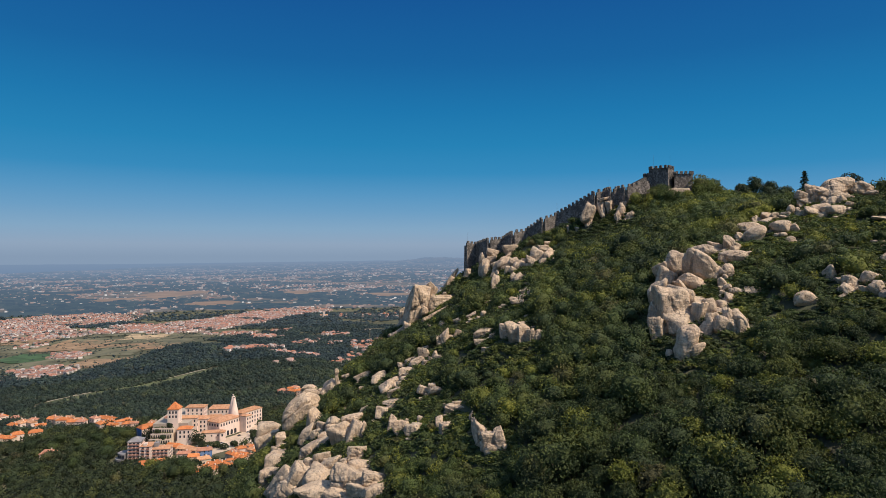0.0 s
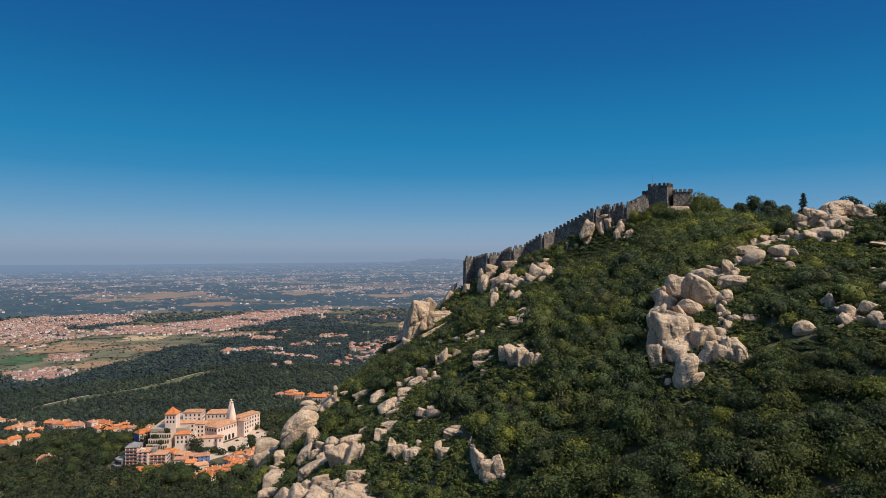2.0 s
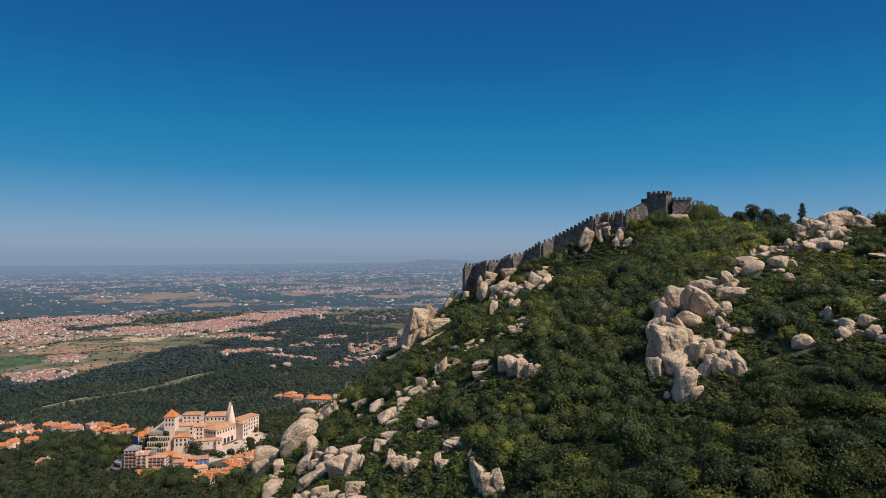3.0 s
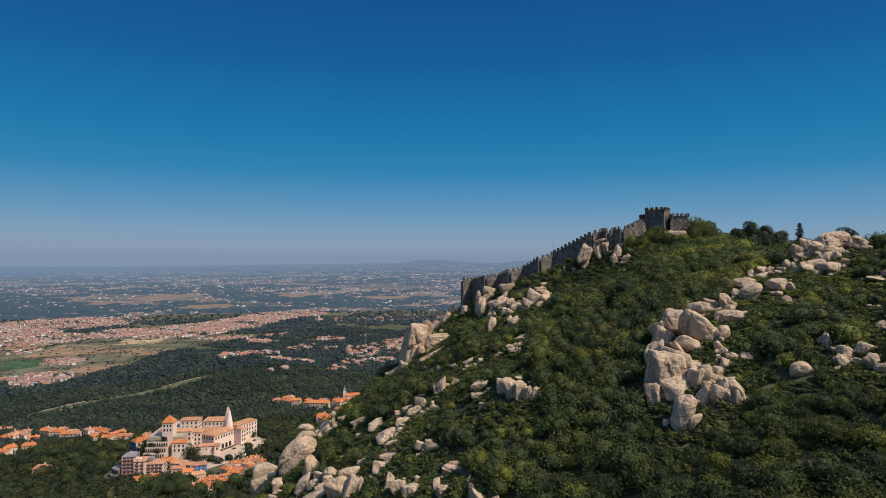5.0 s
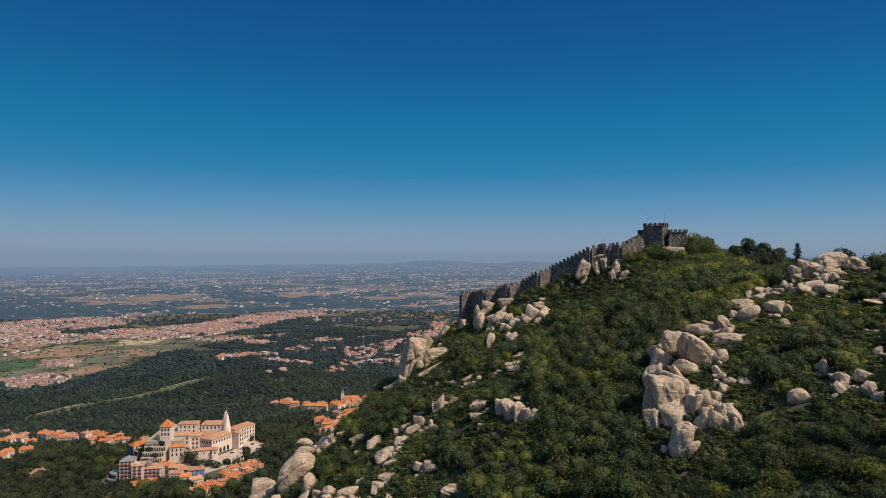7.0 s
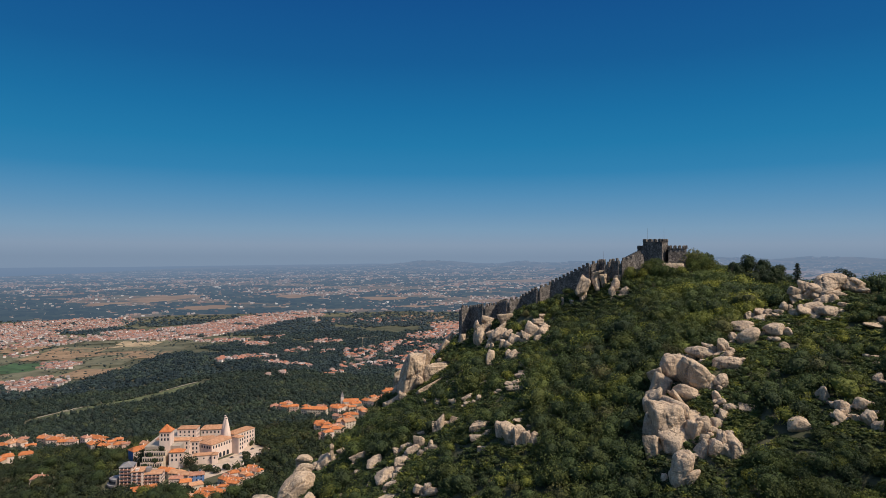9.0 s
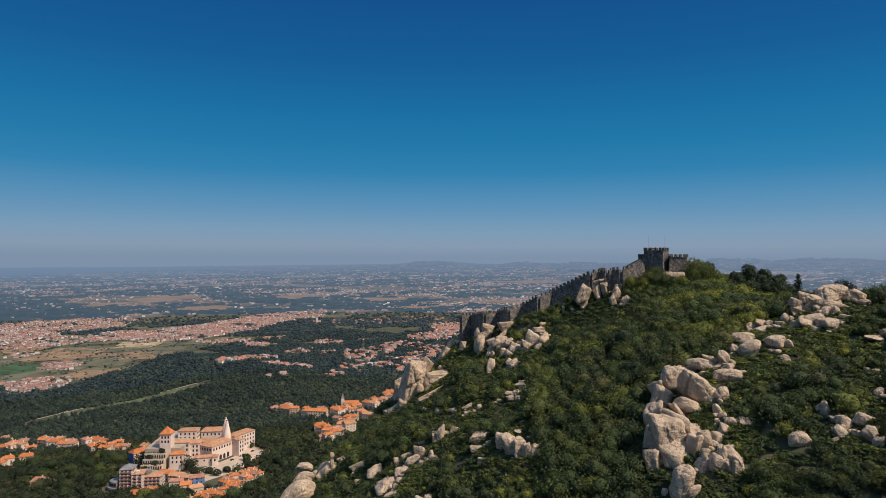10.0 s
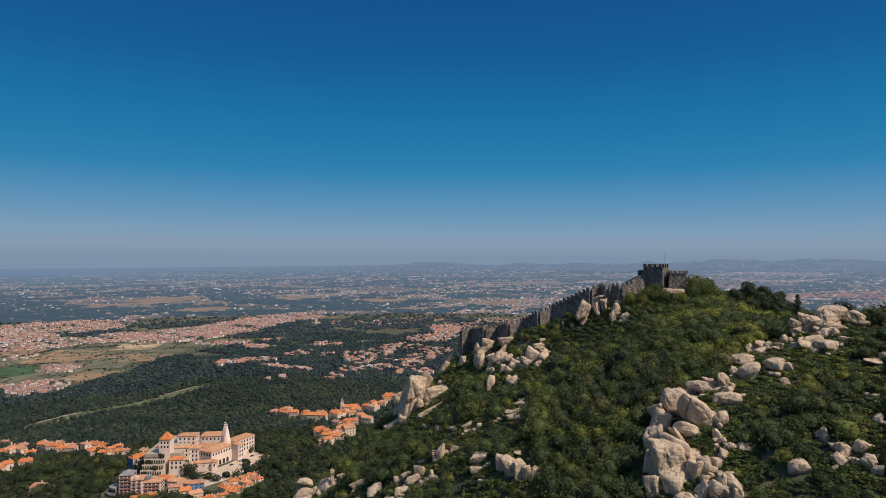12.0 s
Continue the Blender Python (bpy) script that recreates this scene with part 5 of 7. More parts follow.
def trunk_bm(rng_, h, r):
    bm = bmesh.new()
    bend = [rng_.uniform(-0.2, 0.2) for _ in range(4)]
    tube(bm, [(0, 0, -0.6), (bend[0], bend[1], h * 0.3), (bend[2], bend[3], h * 0.62)], [0.16, 0.12, 0.05])
    for k in range(4):
        a = 1.6 * k + rng_.uniform(-0.4, 0.4)
        tube(bm, [(bend[0], bend[1], h * 0.28), (0.3 * r * math.cos(a), 0.3 * r * math.sin(a), h * 0.42), (0.62 * r * math.cos(a), 0.62 * r * math.sin(a), h * 0.55)], [0.08, 0.06, 0.02], 5)
    return bm


grow = random.Random(3)
CROWN_MESHES = [mesh_from("crown", c[0][0], c[0][1], LEAVES, True) for c in NEAR]
TRUNK_MESHES = [bm_mesh("trunk", trunk_bm(grow, c[2], c[1]), BARK, True) for c in NEAR]

# where trees can stand: a jittered grid over the slope that faces the valley
step = 2.9
ii, jj = np.meshgrid(np.arange(-75, 150, step), np.arange(62, 232, step))
tx = (ii + rng.uniform(-1.1, 1.1, ii.shape)).ravel()
ty = (jj + rng.uniform(-1.1, 1.1, ii.shape)).ravel()
out = line_distance(tx, ty, CREST)
wall_gap = np.abs(line_distance(tx, ty, WALL_FOOT))
wall_line = np.interp(tx, [5, 15, 31, 56, 66, 76], [217, 210, 201, 190.5, 187, 186])
keep_mask = (out < 14) & (np.abs(tx) < 0.72 * ty + 8) & (ty > 68)
keep_mask &= (ty > 112) | (rng.uniform(0, 1, len(tx)) < 0.82)
keep_mask &= ~((tx > 2) & (tx < 77) & (ty > wall_line - 0.8))
size = rng.uniform(0.80, 1.08, len(tx)) * np.where(rng.uniform(0, 1, len(tx)) < 0.06, 1.25, 1.0)
size *= np.where((wall_gap < 16) & (ty < wall_line + 2), 0.62, 1.0)
size *= np.where(out > -9, 0.8, 1.0)
slope, thicket, blocked = (out < 14) & (np.abs(tx) < 0.72 * ty + 8) & (ty > 68), np.zeros(len(tx), bool), (tx > 2) & (tx < 77) & (ty > wall_line - 0.8)
for x, y, z, sx, sy, sz in SPOTS:
    toward = np.array((-x, -y)) / math.hypot(x, y)
    across = np.array((-toward[1], toward[0]))
    du, dv = (tx - x) * toward[0] + (ty - y) * toward[1], (tx - x) * across[0] + (ty - y) * across[1]
    inside = (np.abs(dv) < sx * 0.8 + 0.5) & (du > -sy * 0.7) & (du < sy * 0.7 + 0.6)
    front = (np.abs(dv) < sx * 0.9 + 1.4) & (du > -0.5 * sy) & (du < sy + 18)
    limit = 0.11 + 0.045 * np.clip(du - sy * 0.6, 0, None) + 0.16 * np.clip(np.abs(dv) - sx * 0.9, 0, None)
    near_front = (np.abs(dv) < sx * 0.9 + 0.3) & (du > 0) & (du < sy + 4.5)
    thicket |= near_front
    blocked |= inside
    keep_mask &= ~inside & ~near_front
    size = np.where(front, np.minimum(size, limit), size)
size = np.maximum(size, 0.27)
low_growth = np.flatnonzero(slope & ~blocked & ((size < 0.5) | thicket | (~keep_mask & (ty <= 112))))
order = np.flatnonzero(keep_mask)
order = order[np.argsort(ty[order] + 0.25 * np.abs(tx[order] - 35))]
tz = ground_height(tx, ty)
spins = rng.uniform(0, 6.283, len(tx))
tones = rng.uniform(0, 1, len(tx)) ** 1.3
TREES = []
for k in range(9):
    base = thing("tree", pose(0, 0, -900), "leafy green broadleaf tree in dense hillside woodland", "tree", "trees on the near slope")
    part("trunk", TRUNK_MESHES[k], None, base)
    part("crown", CROWN_MESHES[k], None, base)
    TREES.append(base)
single = [i for i in order if ty[i] < 118 and size[i] > 0.5][:300]
used = set()
for n_, i in enumerate(single):
    k = n_ % 9
    m = pose(tx[i], ty[i], tz[i] - 0.2, 0, 0, math.degrees(spins[i]))
    if n_ < 9:
        ob = TREES[k]
        ob.scale = (size[i],) * 3
        ob.matrix_basis = m @ Matrix.Diagonal((size[i],) * 3 + (1,))
    else:
        ob = copy_thing(TREES[k], m)
        ob.matrix_basis = m @ Matrix.Diagonal((size[i],) * 3 + (1,))
    used.add(i)
rest = [i for i in order if i not in used]
for name, clouds, chosen, label in (("woodland", [c[0] for c in NEAR], [i for i in rest if ty[i] < 112], "dense green broadleaf woodland over the near hillside"),
                                    ("hillside_woodland", [c[0] for c in FARTHER], [i for i in rest if ty[i] >= 112 and size[i] >= 0.5], "dense green trees and scrub among granite on the hillside"),
                                    ("hillside_bushes", [c[0] for c in BUSHES], [i for i in rest if ty[i] >= 112 and size[i] < 0.5], "low green bushes in front of granite on the hillside")):
    v, f, tone = join_clouds(clouds, np.stack((tx[chosen], ty[chosen], tz[chosen] - 0.2), 1), spins[chosen], size[chosen], tones[chosen])
    tagged(new(name, mesh_from(name, v, f, LEAVES, True, tint=tone)), label, "woodland", kind="stuff")


# bushes that hide the foot of the keep
foot = [(75.6, 189.6), (77.0, 190.6), (78.6, 190.8), (80.2, 191.2), (78.0, 189.0), (80.0, 189.4), (81.8, 190.2), (58.5, 189.0), (60.5, 188.4), (62.4, 189.6), (64.0, 187.8), (65.2, 188.9), (66.0, 186.4), (74.8, 187.8), (76.2, 188.8), (77.6, 190.4), (68.0, 185.6), (71.0, 185.2), (57.0, 189.6), (63.2, 190.8), (65.0, 190.2)]
for k, (x, y) in enumerate(foot):
    copy = copy_thing(TREES[k % 9], pose(x, y, height_at(x, y) - 0.2, 0, 0, 47 * k))
    copy.matrix_basis = pose(x, y, height_at(x, y) - 0.2, 0, 0, 47 * k) @ Matrix.Diagonal((0.85, 0.85, 1.2, 1) if k < 4 else (0.75, 0.75, 0.95, 1) if k < 7 else (0.60, 0.60, 0.80, 1))
    tagged(copy, "dense green bush against the castle wall", "bush", "bushes under the keep")
# low bushes along the foot of the curtain wall
for k, (x, y) in enumerate(((33.0, 197.6), (35.6, 196.8), (36.5, 193.5), (38.5, 192.6), (34.5, 194.5), (33.0, 192.5), (36.0, 191.0), (34.2, 199.4), (37.0, 198.6), (40.0, 199.0), (29.0, 200.6), (26.2, 203.2), (50.5, 190.8), (53.0, 190.0))):
    m = pose(x, y, height_at(x, y) - 0.2, 0, 0, 61 * k)
    copy = copy_thing(TREES[(k + 3) % 9], m)
    copy.matrix_basis = m @ Matrix.Diagonal((0.52, 0.52, 0.42, 1))
    tagged(copy, "low green bush along the castle wall", "bush", "bushes along the curtain wall")
# low scrub between and under the boulders
scrub = [leaf_cloud(rng, [(0, 0, 0.5, 0.75), (0.6, 0.2, 0.35, 0.5), (-0.5, 0.35, 0.4, 0.5), (0.1, -0.55, 0.35, 0.5)], 40, 0.25, ruffle=1.0, under=1, depth=0.8) for _ in range(6)]
sx_, sy_ = [], []
for x, y, z, sx, sy, sz in SPOTS:
    for _ in range(int(4 + 1.5 * (sx + sy))):
        a, q = rng.uniform(0, 6.283), rng.uniform(0.75, 1.0)
        sx_.append(x + (sx * q + rng.uniform(0.2, 2.6)) * math.cos(a))
        sy_.append(y + (sy * q + rng.uniform(0.2, 2.6)) * math.sin(a) - 0.3)
for x0, y0, x1, y1 in ((8, 216, 20, 211), (20, 211, 31, 200), (31, 200, 46, 194), (46, 194, 55, 189), (55, 189.5, 66, 187.0), (66, 186, 77, 187.5)):
    u = rng.uniform(0, 1, 34)
    sx_ += list(x0 + (x1 - x0) * u + rng.uniform(-1, 1, 34))
    sy_ += list(y0 + (y1 - y0) * u + rng.uniform(-2.5, 1.0, 34))
# and over the open ground where only small bushes grow
sx_, sy_ = (np.concatenate((np.array(q), np.repeat(t_[low_growth], 11) + rng.uniform(-1.8, 1.8, 11 * len(low_growth)))) for q, t_ in ((sx_, tx), (sy_, ty)))
clear, creeping = np.ones(len(sx_), bool), np.zeros(len(sx_), bool)
for x, y, z, sx, sy, sz in SPOTS:
    toward = np.array((-x, -y)) / math.hypot(x, y)
    du, dv = (sx_ - x) * toward[0] + (sy_ - y) * toward[1], np.abs((sy_ - y) * toward[0] - (sx_ - x) * toward[1])
    clear &= (dv > sx * 0.85) | (np.abs(du) > sy * 0.9)
    creeping |= (dv < sx + 0.5) & (du > 0) & (du < sy + 5)
# taller scrub in the open, a creeping mat of it close under the rocks
mat = [(v * np.array((1.15, 1.15, 0.55)), f) for v, f in scrub]
for name, clouds, chosen in (("scrub", scrub, clear & ~creeping), ("creeping_scrub", mat, clear & creeping)):
    n_ = int(chosen.sum())
    v, f, tone = join_clouds(clouds, np.stack((sx_[chosen], sy_[chosen], ground_height(sx_[chosen], sy_[chosen]) - 0.1), 1), rng.uniform(0, 6.283, n_), rng.uniform(0.7, 1.4, n_), rng.uniform(0, 1, n_))
    tagged(new(name, mesh_from(name, v, f, LEAVES, True, tint=tone)), "low green scrub between granite boulders", "scrub", kind="stuff")

# taller pines on the saddle, and a lone fir
def pine(x, y, h, r, seed, label):
    rr = np.random.default_rng(seed)
    z = height_at(x, y)
    base = thing("pine_tree", pose(x, y, z - 0.3), label, "tree", "pines on the ridge")
    bm = bmesh.new()
    tube(bm, [(0, 0, -0.5), (0.1, 0, h * 0.5), (0.2, 0.1, h * 0.9)], [0.24, 0.18, 0.05])
    for k in range(6):
        a, q = 1.9 * k, h * (0.42 + 0.08 * k)
        tube(bm, [(0.1, 0, q), (0.55 * r * math.cos(a), 0.55 * r * math.sin(a), q + 0.5)], [0.08, 0.03], 5)
    part("trunk", bm, BARK, base)
    lumps = [(r * 0.55 * math.cos(2.1 * k) * rr.uniform(0.4, 1), r * 0.55 * math.sin(2.1 * k) * rr.uniform(0.4, 1), h * rr.uniform(0.45, 0.92), r * rr.uniform(0.32, 0.5)) for k in range(10)]
    v, f = leaf_cloud(rr, lumps, 1300, 0.24, under=2)
    part("crown", mesh_from("crown", v, f, NEEDLES), None, base)
    return base


for x, y, h, r, s in ((84.0, 180.0, 6.0, 2.6, 1), (88.0, 182.0, 7.2, 3.0, 2), (91.5, 181.0, 7.6, 3.2, 3), (95.5, 180.0, 6.6, 3.0, 4), (97.5, 179.0, 4.2, 2.8, 5), (91.0, 178.0, 5.0, 3.0, 6), (87.0, 177.0, 5.0, 2.6, 7), (94.0, 176.0, 5.0, 2.8, 8)):
    pine(x, y, h, r, s, "dark green dense pine on the ridge")


def fir(x, y, top, r):
    z = height_at(x, y)
    h = top - z
    rr = np.random.default_rng(9)
    base = thing("fir_tree", pose(x, y, z - 0.2), "lone dark fir with tiered open branches beside the boulders", "tree")
    bm = bmesh.new()
    tube(bm, [(0, 0, -0.4), (0, 0, h * 0.6), (0.05, 0, h)], [0.2, 0.12, 0.02])
    part("trunk", bm, BARK, base)
    verts, faces = [], []
    bm = bmesh.new()
    for k in range(15):
        q = h * (0.20 + 0.055 * k)
        for j in range(6):
            reach = r * (1.05 - 0.062 * k) * rr.uniform(0.5, 1.15)
            a = 1.05 * j + 0.5 * k + rr.uniform(-0.25, 0.25)
            tip = (reach * math.cos(a), reach * math.sin(a), q + 0.25 * reach)
            tube(bm, [(0, 0, q), tip], [0.035, 0.01], 4)
            for m_ in range(9):
                s = rr.uniform(0.25, 1.0)
                c = np.array((tip[0] * s, tip[1] * s, q + 0.25 * reach * s)) + rr.normal(size=3) * 0.12
                d = rr.normal(size=(2, 3)) * 0.17
                d[:, 2] *= 0.4
                verts += [c - d[0], c - d[1], c + d[0], c + d[1]]
                faces.append([len(verts) - 4 + t_ for t_ in range(4)])
    part("limbs", bm, BARK, base)
    part("needles", mesh_from("needles", verts, faces, NEEDLES), None, base)


fir(86.6, 153.5, 20.9, 1.9)


def bare_tree(x, y, h):
    z = height_at(x, y)
    base = thing("bare_tree", pose(x, y, z - 0.2), "leafless grey tree with bent branches on the ridge", "tree")
    bm = bmesh.new()
    tube(bm, [(0, 0, -0.4), (0.2, 0, h * 0.45), (-0.2, 0.1, h)], [0.16, 0.12, 0.02], 6)
    part("trunk", bm, BARK, base)
    bm = bmesh.new()
    tube(bm, [(0.2, 0, h * 0.4), (-0.9, 0.1, h * 0.62), (-1.0, 0.1, h * 0.95)], [0.09, 0.06, 0.015], 5)
    tube(bm, [(0.2, 0, h * 0.45), (0.9, 0.1, h * 0.66), (1.3, 0, h * 0.85)], [0.09, 0.05, 0.015], 5)
    tube(bm, [(0, 0, h * 0.7), (0.5, 0, h * 0.9), (0.6, 0.1, h * 1.05)], [0.05, 0.03, 0.01], 5)
    part("branches", bm, BARK, base)


bare_tree(82.0, 178.0, 6.0)
# a dark shrub that grows out of the summit rocks, and one beside them
for x, y, z, r in ((93.6, 148.0, 17.6, 1.5), (95.2, 147.6, 17.4, 1.2), (86.6, 150.0, 14.5, 1.8)):
    own = np.random.default_rng(int(x * 10))
    base = thing("shrub", pose(x, y, z), "dark green shrub growing among summit boulders", "shrub", "shrubs of the summit")
    bm = bmesh.new()
    tube(bm, [(0, 0, -1.5), (0.1, 0, 0.3), (0.2, 0, 0.8)], [0.09, 0.07, 0.03], 5)
    part("stem", bm, BARK, base)
    v, f = leaf_cloud(own, crown_lumps(own, r, r * 1.3, 7), 240, 0.2)
    part("leaves", mesh_from("leaves", v, f, NEEDLES), None, base)


# ---- houses ----
PANE = bm_mesh("window", box(-0.5, 0.5, -0.06, 0.06, -0.5, 0.5), GLASS)


def wall_windows(parent, w, d, z0, storeys, gap, high, sides="fblr", size=(1.0, 1.5), first=1.9):
    """Windows set proud of a block's walls, storey by storey."""
    for side in sides:
        run, half = (w, d / 2) if side in "fb" else (d, w / 2)
        n = max(1, int((run - 1.5) / gap))
        for k in range(storeys):
            for i in range(n):
                u = (i + 0.5) / n * (run - 1.5) - (run - 1.5) / 2
                z = z0 + first + k * high
                turn = {"f": 0, "b": 180, "l": 270, "r": 90}[side]
                m = pose(0, 0, 0, 0, 0, turn) @ Matrix.Translation((u, -half - 0.02, z)) @ Matrix.Diagonal((size[0], 1, size[1], 1))
                part("window", PANE, None, parent, m=m)


def house(x, y, w, d, h, turn, wall=None, tile=None, label="", group="", rise=None, windows=True, hip=0.5, z=None, chimney=True, category="house"):
    z = height_at(x, y) if z is None else z
    base = thing("house", pose(x, y, z, 0, 0, turn), label or "white plastered house with an orange tiled roof", category, group)
    body = part("wall", box(-w / 2, w / 2, -d / 2, d / 2, -5.0, h), wall or WHITEWASH, base)
    part("roof", hip_roof(w, d, h, rise or 0.28 * min(w, d), 0.5, hip), tile or TERRACOTTA, base, "orange clay tiles")
    if chimney:
        part("chimney", box(w * 0.18, w * 0.18 + 0.9, -0.4, 0.5, h, h + 0.28 * min(w, d) + 1.2, 0.05), wall or WHITEWASH, base)
    if windows:
        wall_windows(body, w, d, 0.0, max(1, int(h / 3.0)), 3.4, 3.0, "fr")
    return base


build = random.Random(21)
WALLS, TILES = (WHITEWASH, WHITEWASH, CREAM, PINK), (TERRACOTTA, TERRACOTTA, TERRACOTTA, OLD_TILES, PALE_TILES)


def hamlet(spots, group, w=(9, 14), h=(5, 8), spread=5.0, label=""):
    for x, y, n in spots:
        for _ in range(n):
            a, r = build.uniform(0, 6.283), spread * (0.0 if n == 1 else build.uniform(0.5, 2.2))
            ww = build.uniform(*w)
            house(x + r * math.cos(a), y + r * math.sin(a), ww, ww * build.uniform(0.6, 0.9), build.uniform(*h), build.uniform(-40, 40), build.choice(WALLS), build.choice(TILES),
                  label or "plastered house with an orange tiled roof among trees", group, hip=build.choice((0.0, 0.5, 0.9)))


# the village west of the palace, below it, and beyond it
hamlet(((-507, 748, 2), (-478, 745, 2), (-455, 722, 2), (-438, 738, 2), (-424, 730, 1), (-398, 728, 2), (-405, 745, 1), (-362, 706, 2), (-441, 652, 2),
        (-366, 580, 1), (-320, 690, 1), (-540, 770, 2), (-560, 790, 2), (-420, 745, 3), (-470, 760, 3), (-455, 660, 2), (-440, 730, 2), (-380, 735, 2), (-385, 712, 2), (-350, 690, 2), (-490, 735, 2)), "houses west of the palace", (8, 13), (5, 8), 8.5)
hamlet(((-178, 604, 2), (-187, 598, 2), (-176, 590, 3), (-188, 584, 3), (-182, 572, 3), (-194, 570, 2), (-184, 556, 3), (-196, 552, 2), (-190, 538, 3), (-203, 540, 2), (-200, 526, 2), (-210, 528, 1)),
       "houses under the palace square", (6, 9.5), (4, 6), 4.0, "old house with an orange tiled roof in the village")
hamlet(((-236, 916, 3), (-205, 905, 2), (-222, 905, 1), (-180, 890, 3), (-165, 885, 3), (-150, 890, 3), (-133, 900, 3), (-134, 781, 3), (-130, 762, 3), (-120, 728, 3), (-124, 745, 3), (-111, 781, 2), (-126, 800, 3), (-128, 825, 3), (-118, 840, 2), (-110, 860, 3),
        (-120, 930, 3), (-108, 956, 3), (-95, 985, 3), (-83, 1026, 3), (-75, 1060, 2)), "houses of the village beyond the palace", (9, 14), (5, 9), 7.5, "village house with an orange tiled roof on the wooded slope")
house(-170, 872, 26, 11, 9, -6, CREAM, TERRACOTTA, "long cream village hall with an orange tiled roof", "houses of the village beyond the palace")
house(-112, 768, 14, 11, 12, 35, CREAM, OLD_TILES, "tall cream gabled house with a weathered roof", "houses of the village beyond the palace", hip=0.0)

house(-256, 549, 22, 10, 5, 28, CREAM, TERRACOTTA, "long low building with an orange tiled roof below the hotel", "row by the palace square", hip=0.2)

# the church with its spire
church = thing("church", pose(-133, 931, height_at(-133, 931), 0, 0, 12), "small white church with a pointed spire in the village", "church")
part("nave", box(-11, 11, -5, 5, -4, 9), WHITEWASH, church)
part("roof", hip_roof(22, 10, 9, 3.5, 0.4, 0.0), TERRACOTTA, church, "orange clay tiles")
part("bell_tower", box(-14.5, -10, -2.4, 2.4, -4, 16), WHITEWASH, church)
part("spire", hip_roof(4.5, 4.8, 16, 7.5, 0.1, 1.0), GREY, church, "grey pointed spire").location.x = -12.25


# ---- the palace ----
P0 = -184.0
palace = thing("palace", Matrix(), "white royal palace with tiled roofs and two tall conical chimneys", "palace")


def block(x, y, w, d, top, turn, tile=OLD_TILES, wall=WHITEWASH, rise=2.6, hip=0.8, storeys=2, sides="fr", gap=3.6, foot=P0 - 4, size=(1.5, 2.4)):
    body = part("wall", box(-w / 2, w / 2, -d / 2, d / 2, 0, top - foot), wall, palace, m=pose(x, y, foot, 0, 0, turn))
    part("roof", hip_roof(w, d, top - foot, rise, 0.6, hip, 0.4), tile, body, "weathered clay tiles")
    part("cornice", box(-w / 2 - 0.25, w / 2 + 0.25, -d / 2 - 0.25, d / 2 + 0.25, top - foot - 1.0, top - foot - 0.45), CREAM, body)
    if storeys:
        wall_windows(body, w, d, top - foot - 1.0 - 4.2 * storeys, storeys, gap, 4.2, sides, size, 2.0)
    return body


def arch_bm(w, h, depth=0.3, n=8):
    bm = bmesh.new()
    pts = [(-w / 2, 0), (w / 2, 0)] + [(w / 2 * math.cos(math.pi * k / n), h - w / 2 + w * 0.62 * math.sin(math.pi * k / n)) for k in range(n + 1)]
    a = [bm.verts.new((x, -depth, z)) for x, z in pts]
    b = [bm.verts.new((x, 0.1, z)) for x, z in pts]
    bm.faces.new(a)
    bm.faces.new(b[::-1])
    for i in range(len(pts)):
        bm.faces.new((a[i], a[(i + 1) % len(pts)], b[(i + 1) % len(pts)], b[i]))
    return bm


ARCH = bm_mesh("arch", arch_bm(3.0, 4.6), GLASS)
main = block(-233.5, 660.0, 31, 19, -168.2, 65, storeys=1, sides="fl", gap=3.5, size=(1.7, 2.6))
for k in range(4):
    part("arch", ARCH, None, main, m=Matrix.Translation((-9 + 5.2 * k, -9.5, 4.4)))
block(-217.5, 688.5, 30, 13, -166.0, 64, storeys=3, sides="fr", gap=4.0, rise=2.4)
block(-213.5, 669.0, 8, 9, -167.0, 64, storeys=3, sides="fr", gap=2.8, rise=1.5)
block(-236.5, 636.0, 19, 9, -175.2, 14, storeys=1, sides="fr", gap=4.5, rise=1.5, size=(1.2, 1.6))
block(-225.5, 634.5, 5, 7, -174.5, 14, storeys=1, sides="fr", rise=1.2)
block(-252.0, 706.0, 26, 13, -168.0, 8, storeys=1, rise=3.4, hip=0.6)
block(-247.0, 668.0, 16, 14, -168.5, 20, storeys=2, gap=3.0, rise=2.4)
block(-265.5, 669.0, 19, 13, -157.6, 6, storeys=2, rise=2.0)
block(-272.5, 632.0, 10.5, 10.5, -151.0, 4, tile=TERRACOTTA, storeys=2, sides="f", rise=6.5, hip=1.0, gap=2.9)
block(-264.5, 645.0, 20, 10, -163.0, 6, storeys=2, gap=3.0, rise=1.6)
block(-253.0, 652.0, 12, 12, -165.5, 10, storeys=3, gap=3.0, rise=2.4)
block(-258.5, 624.0, 13, 9, -168.5, 10, tile=TERRACOTTA, storeys=2, sides="f", rise=2.2)
block(-283.0, 650.0, 12, 9, -163.5, 5, storeys=1, rise=1.6, tile=PALE_TILES)


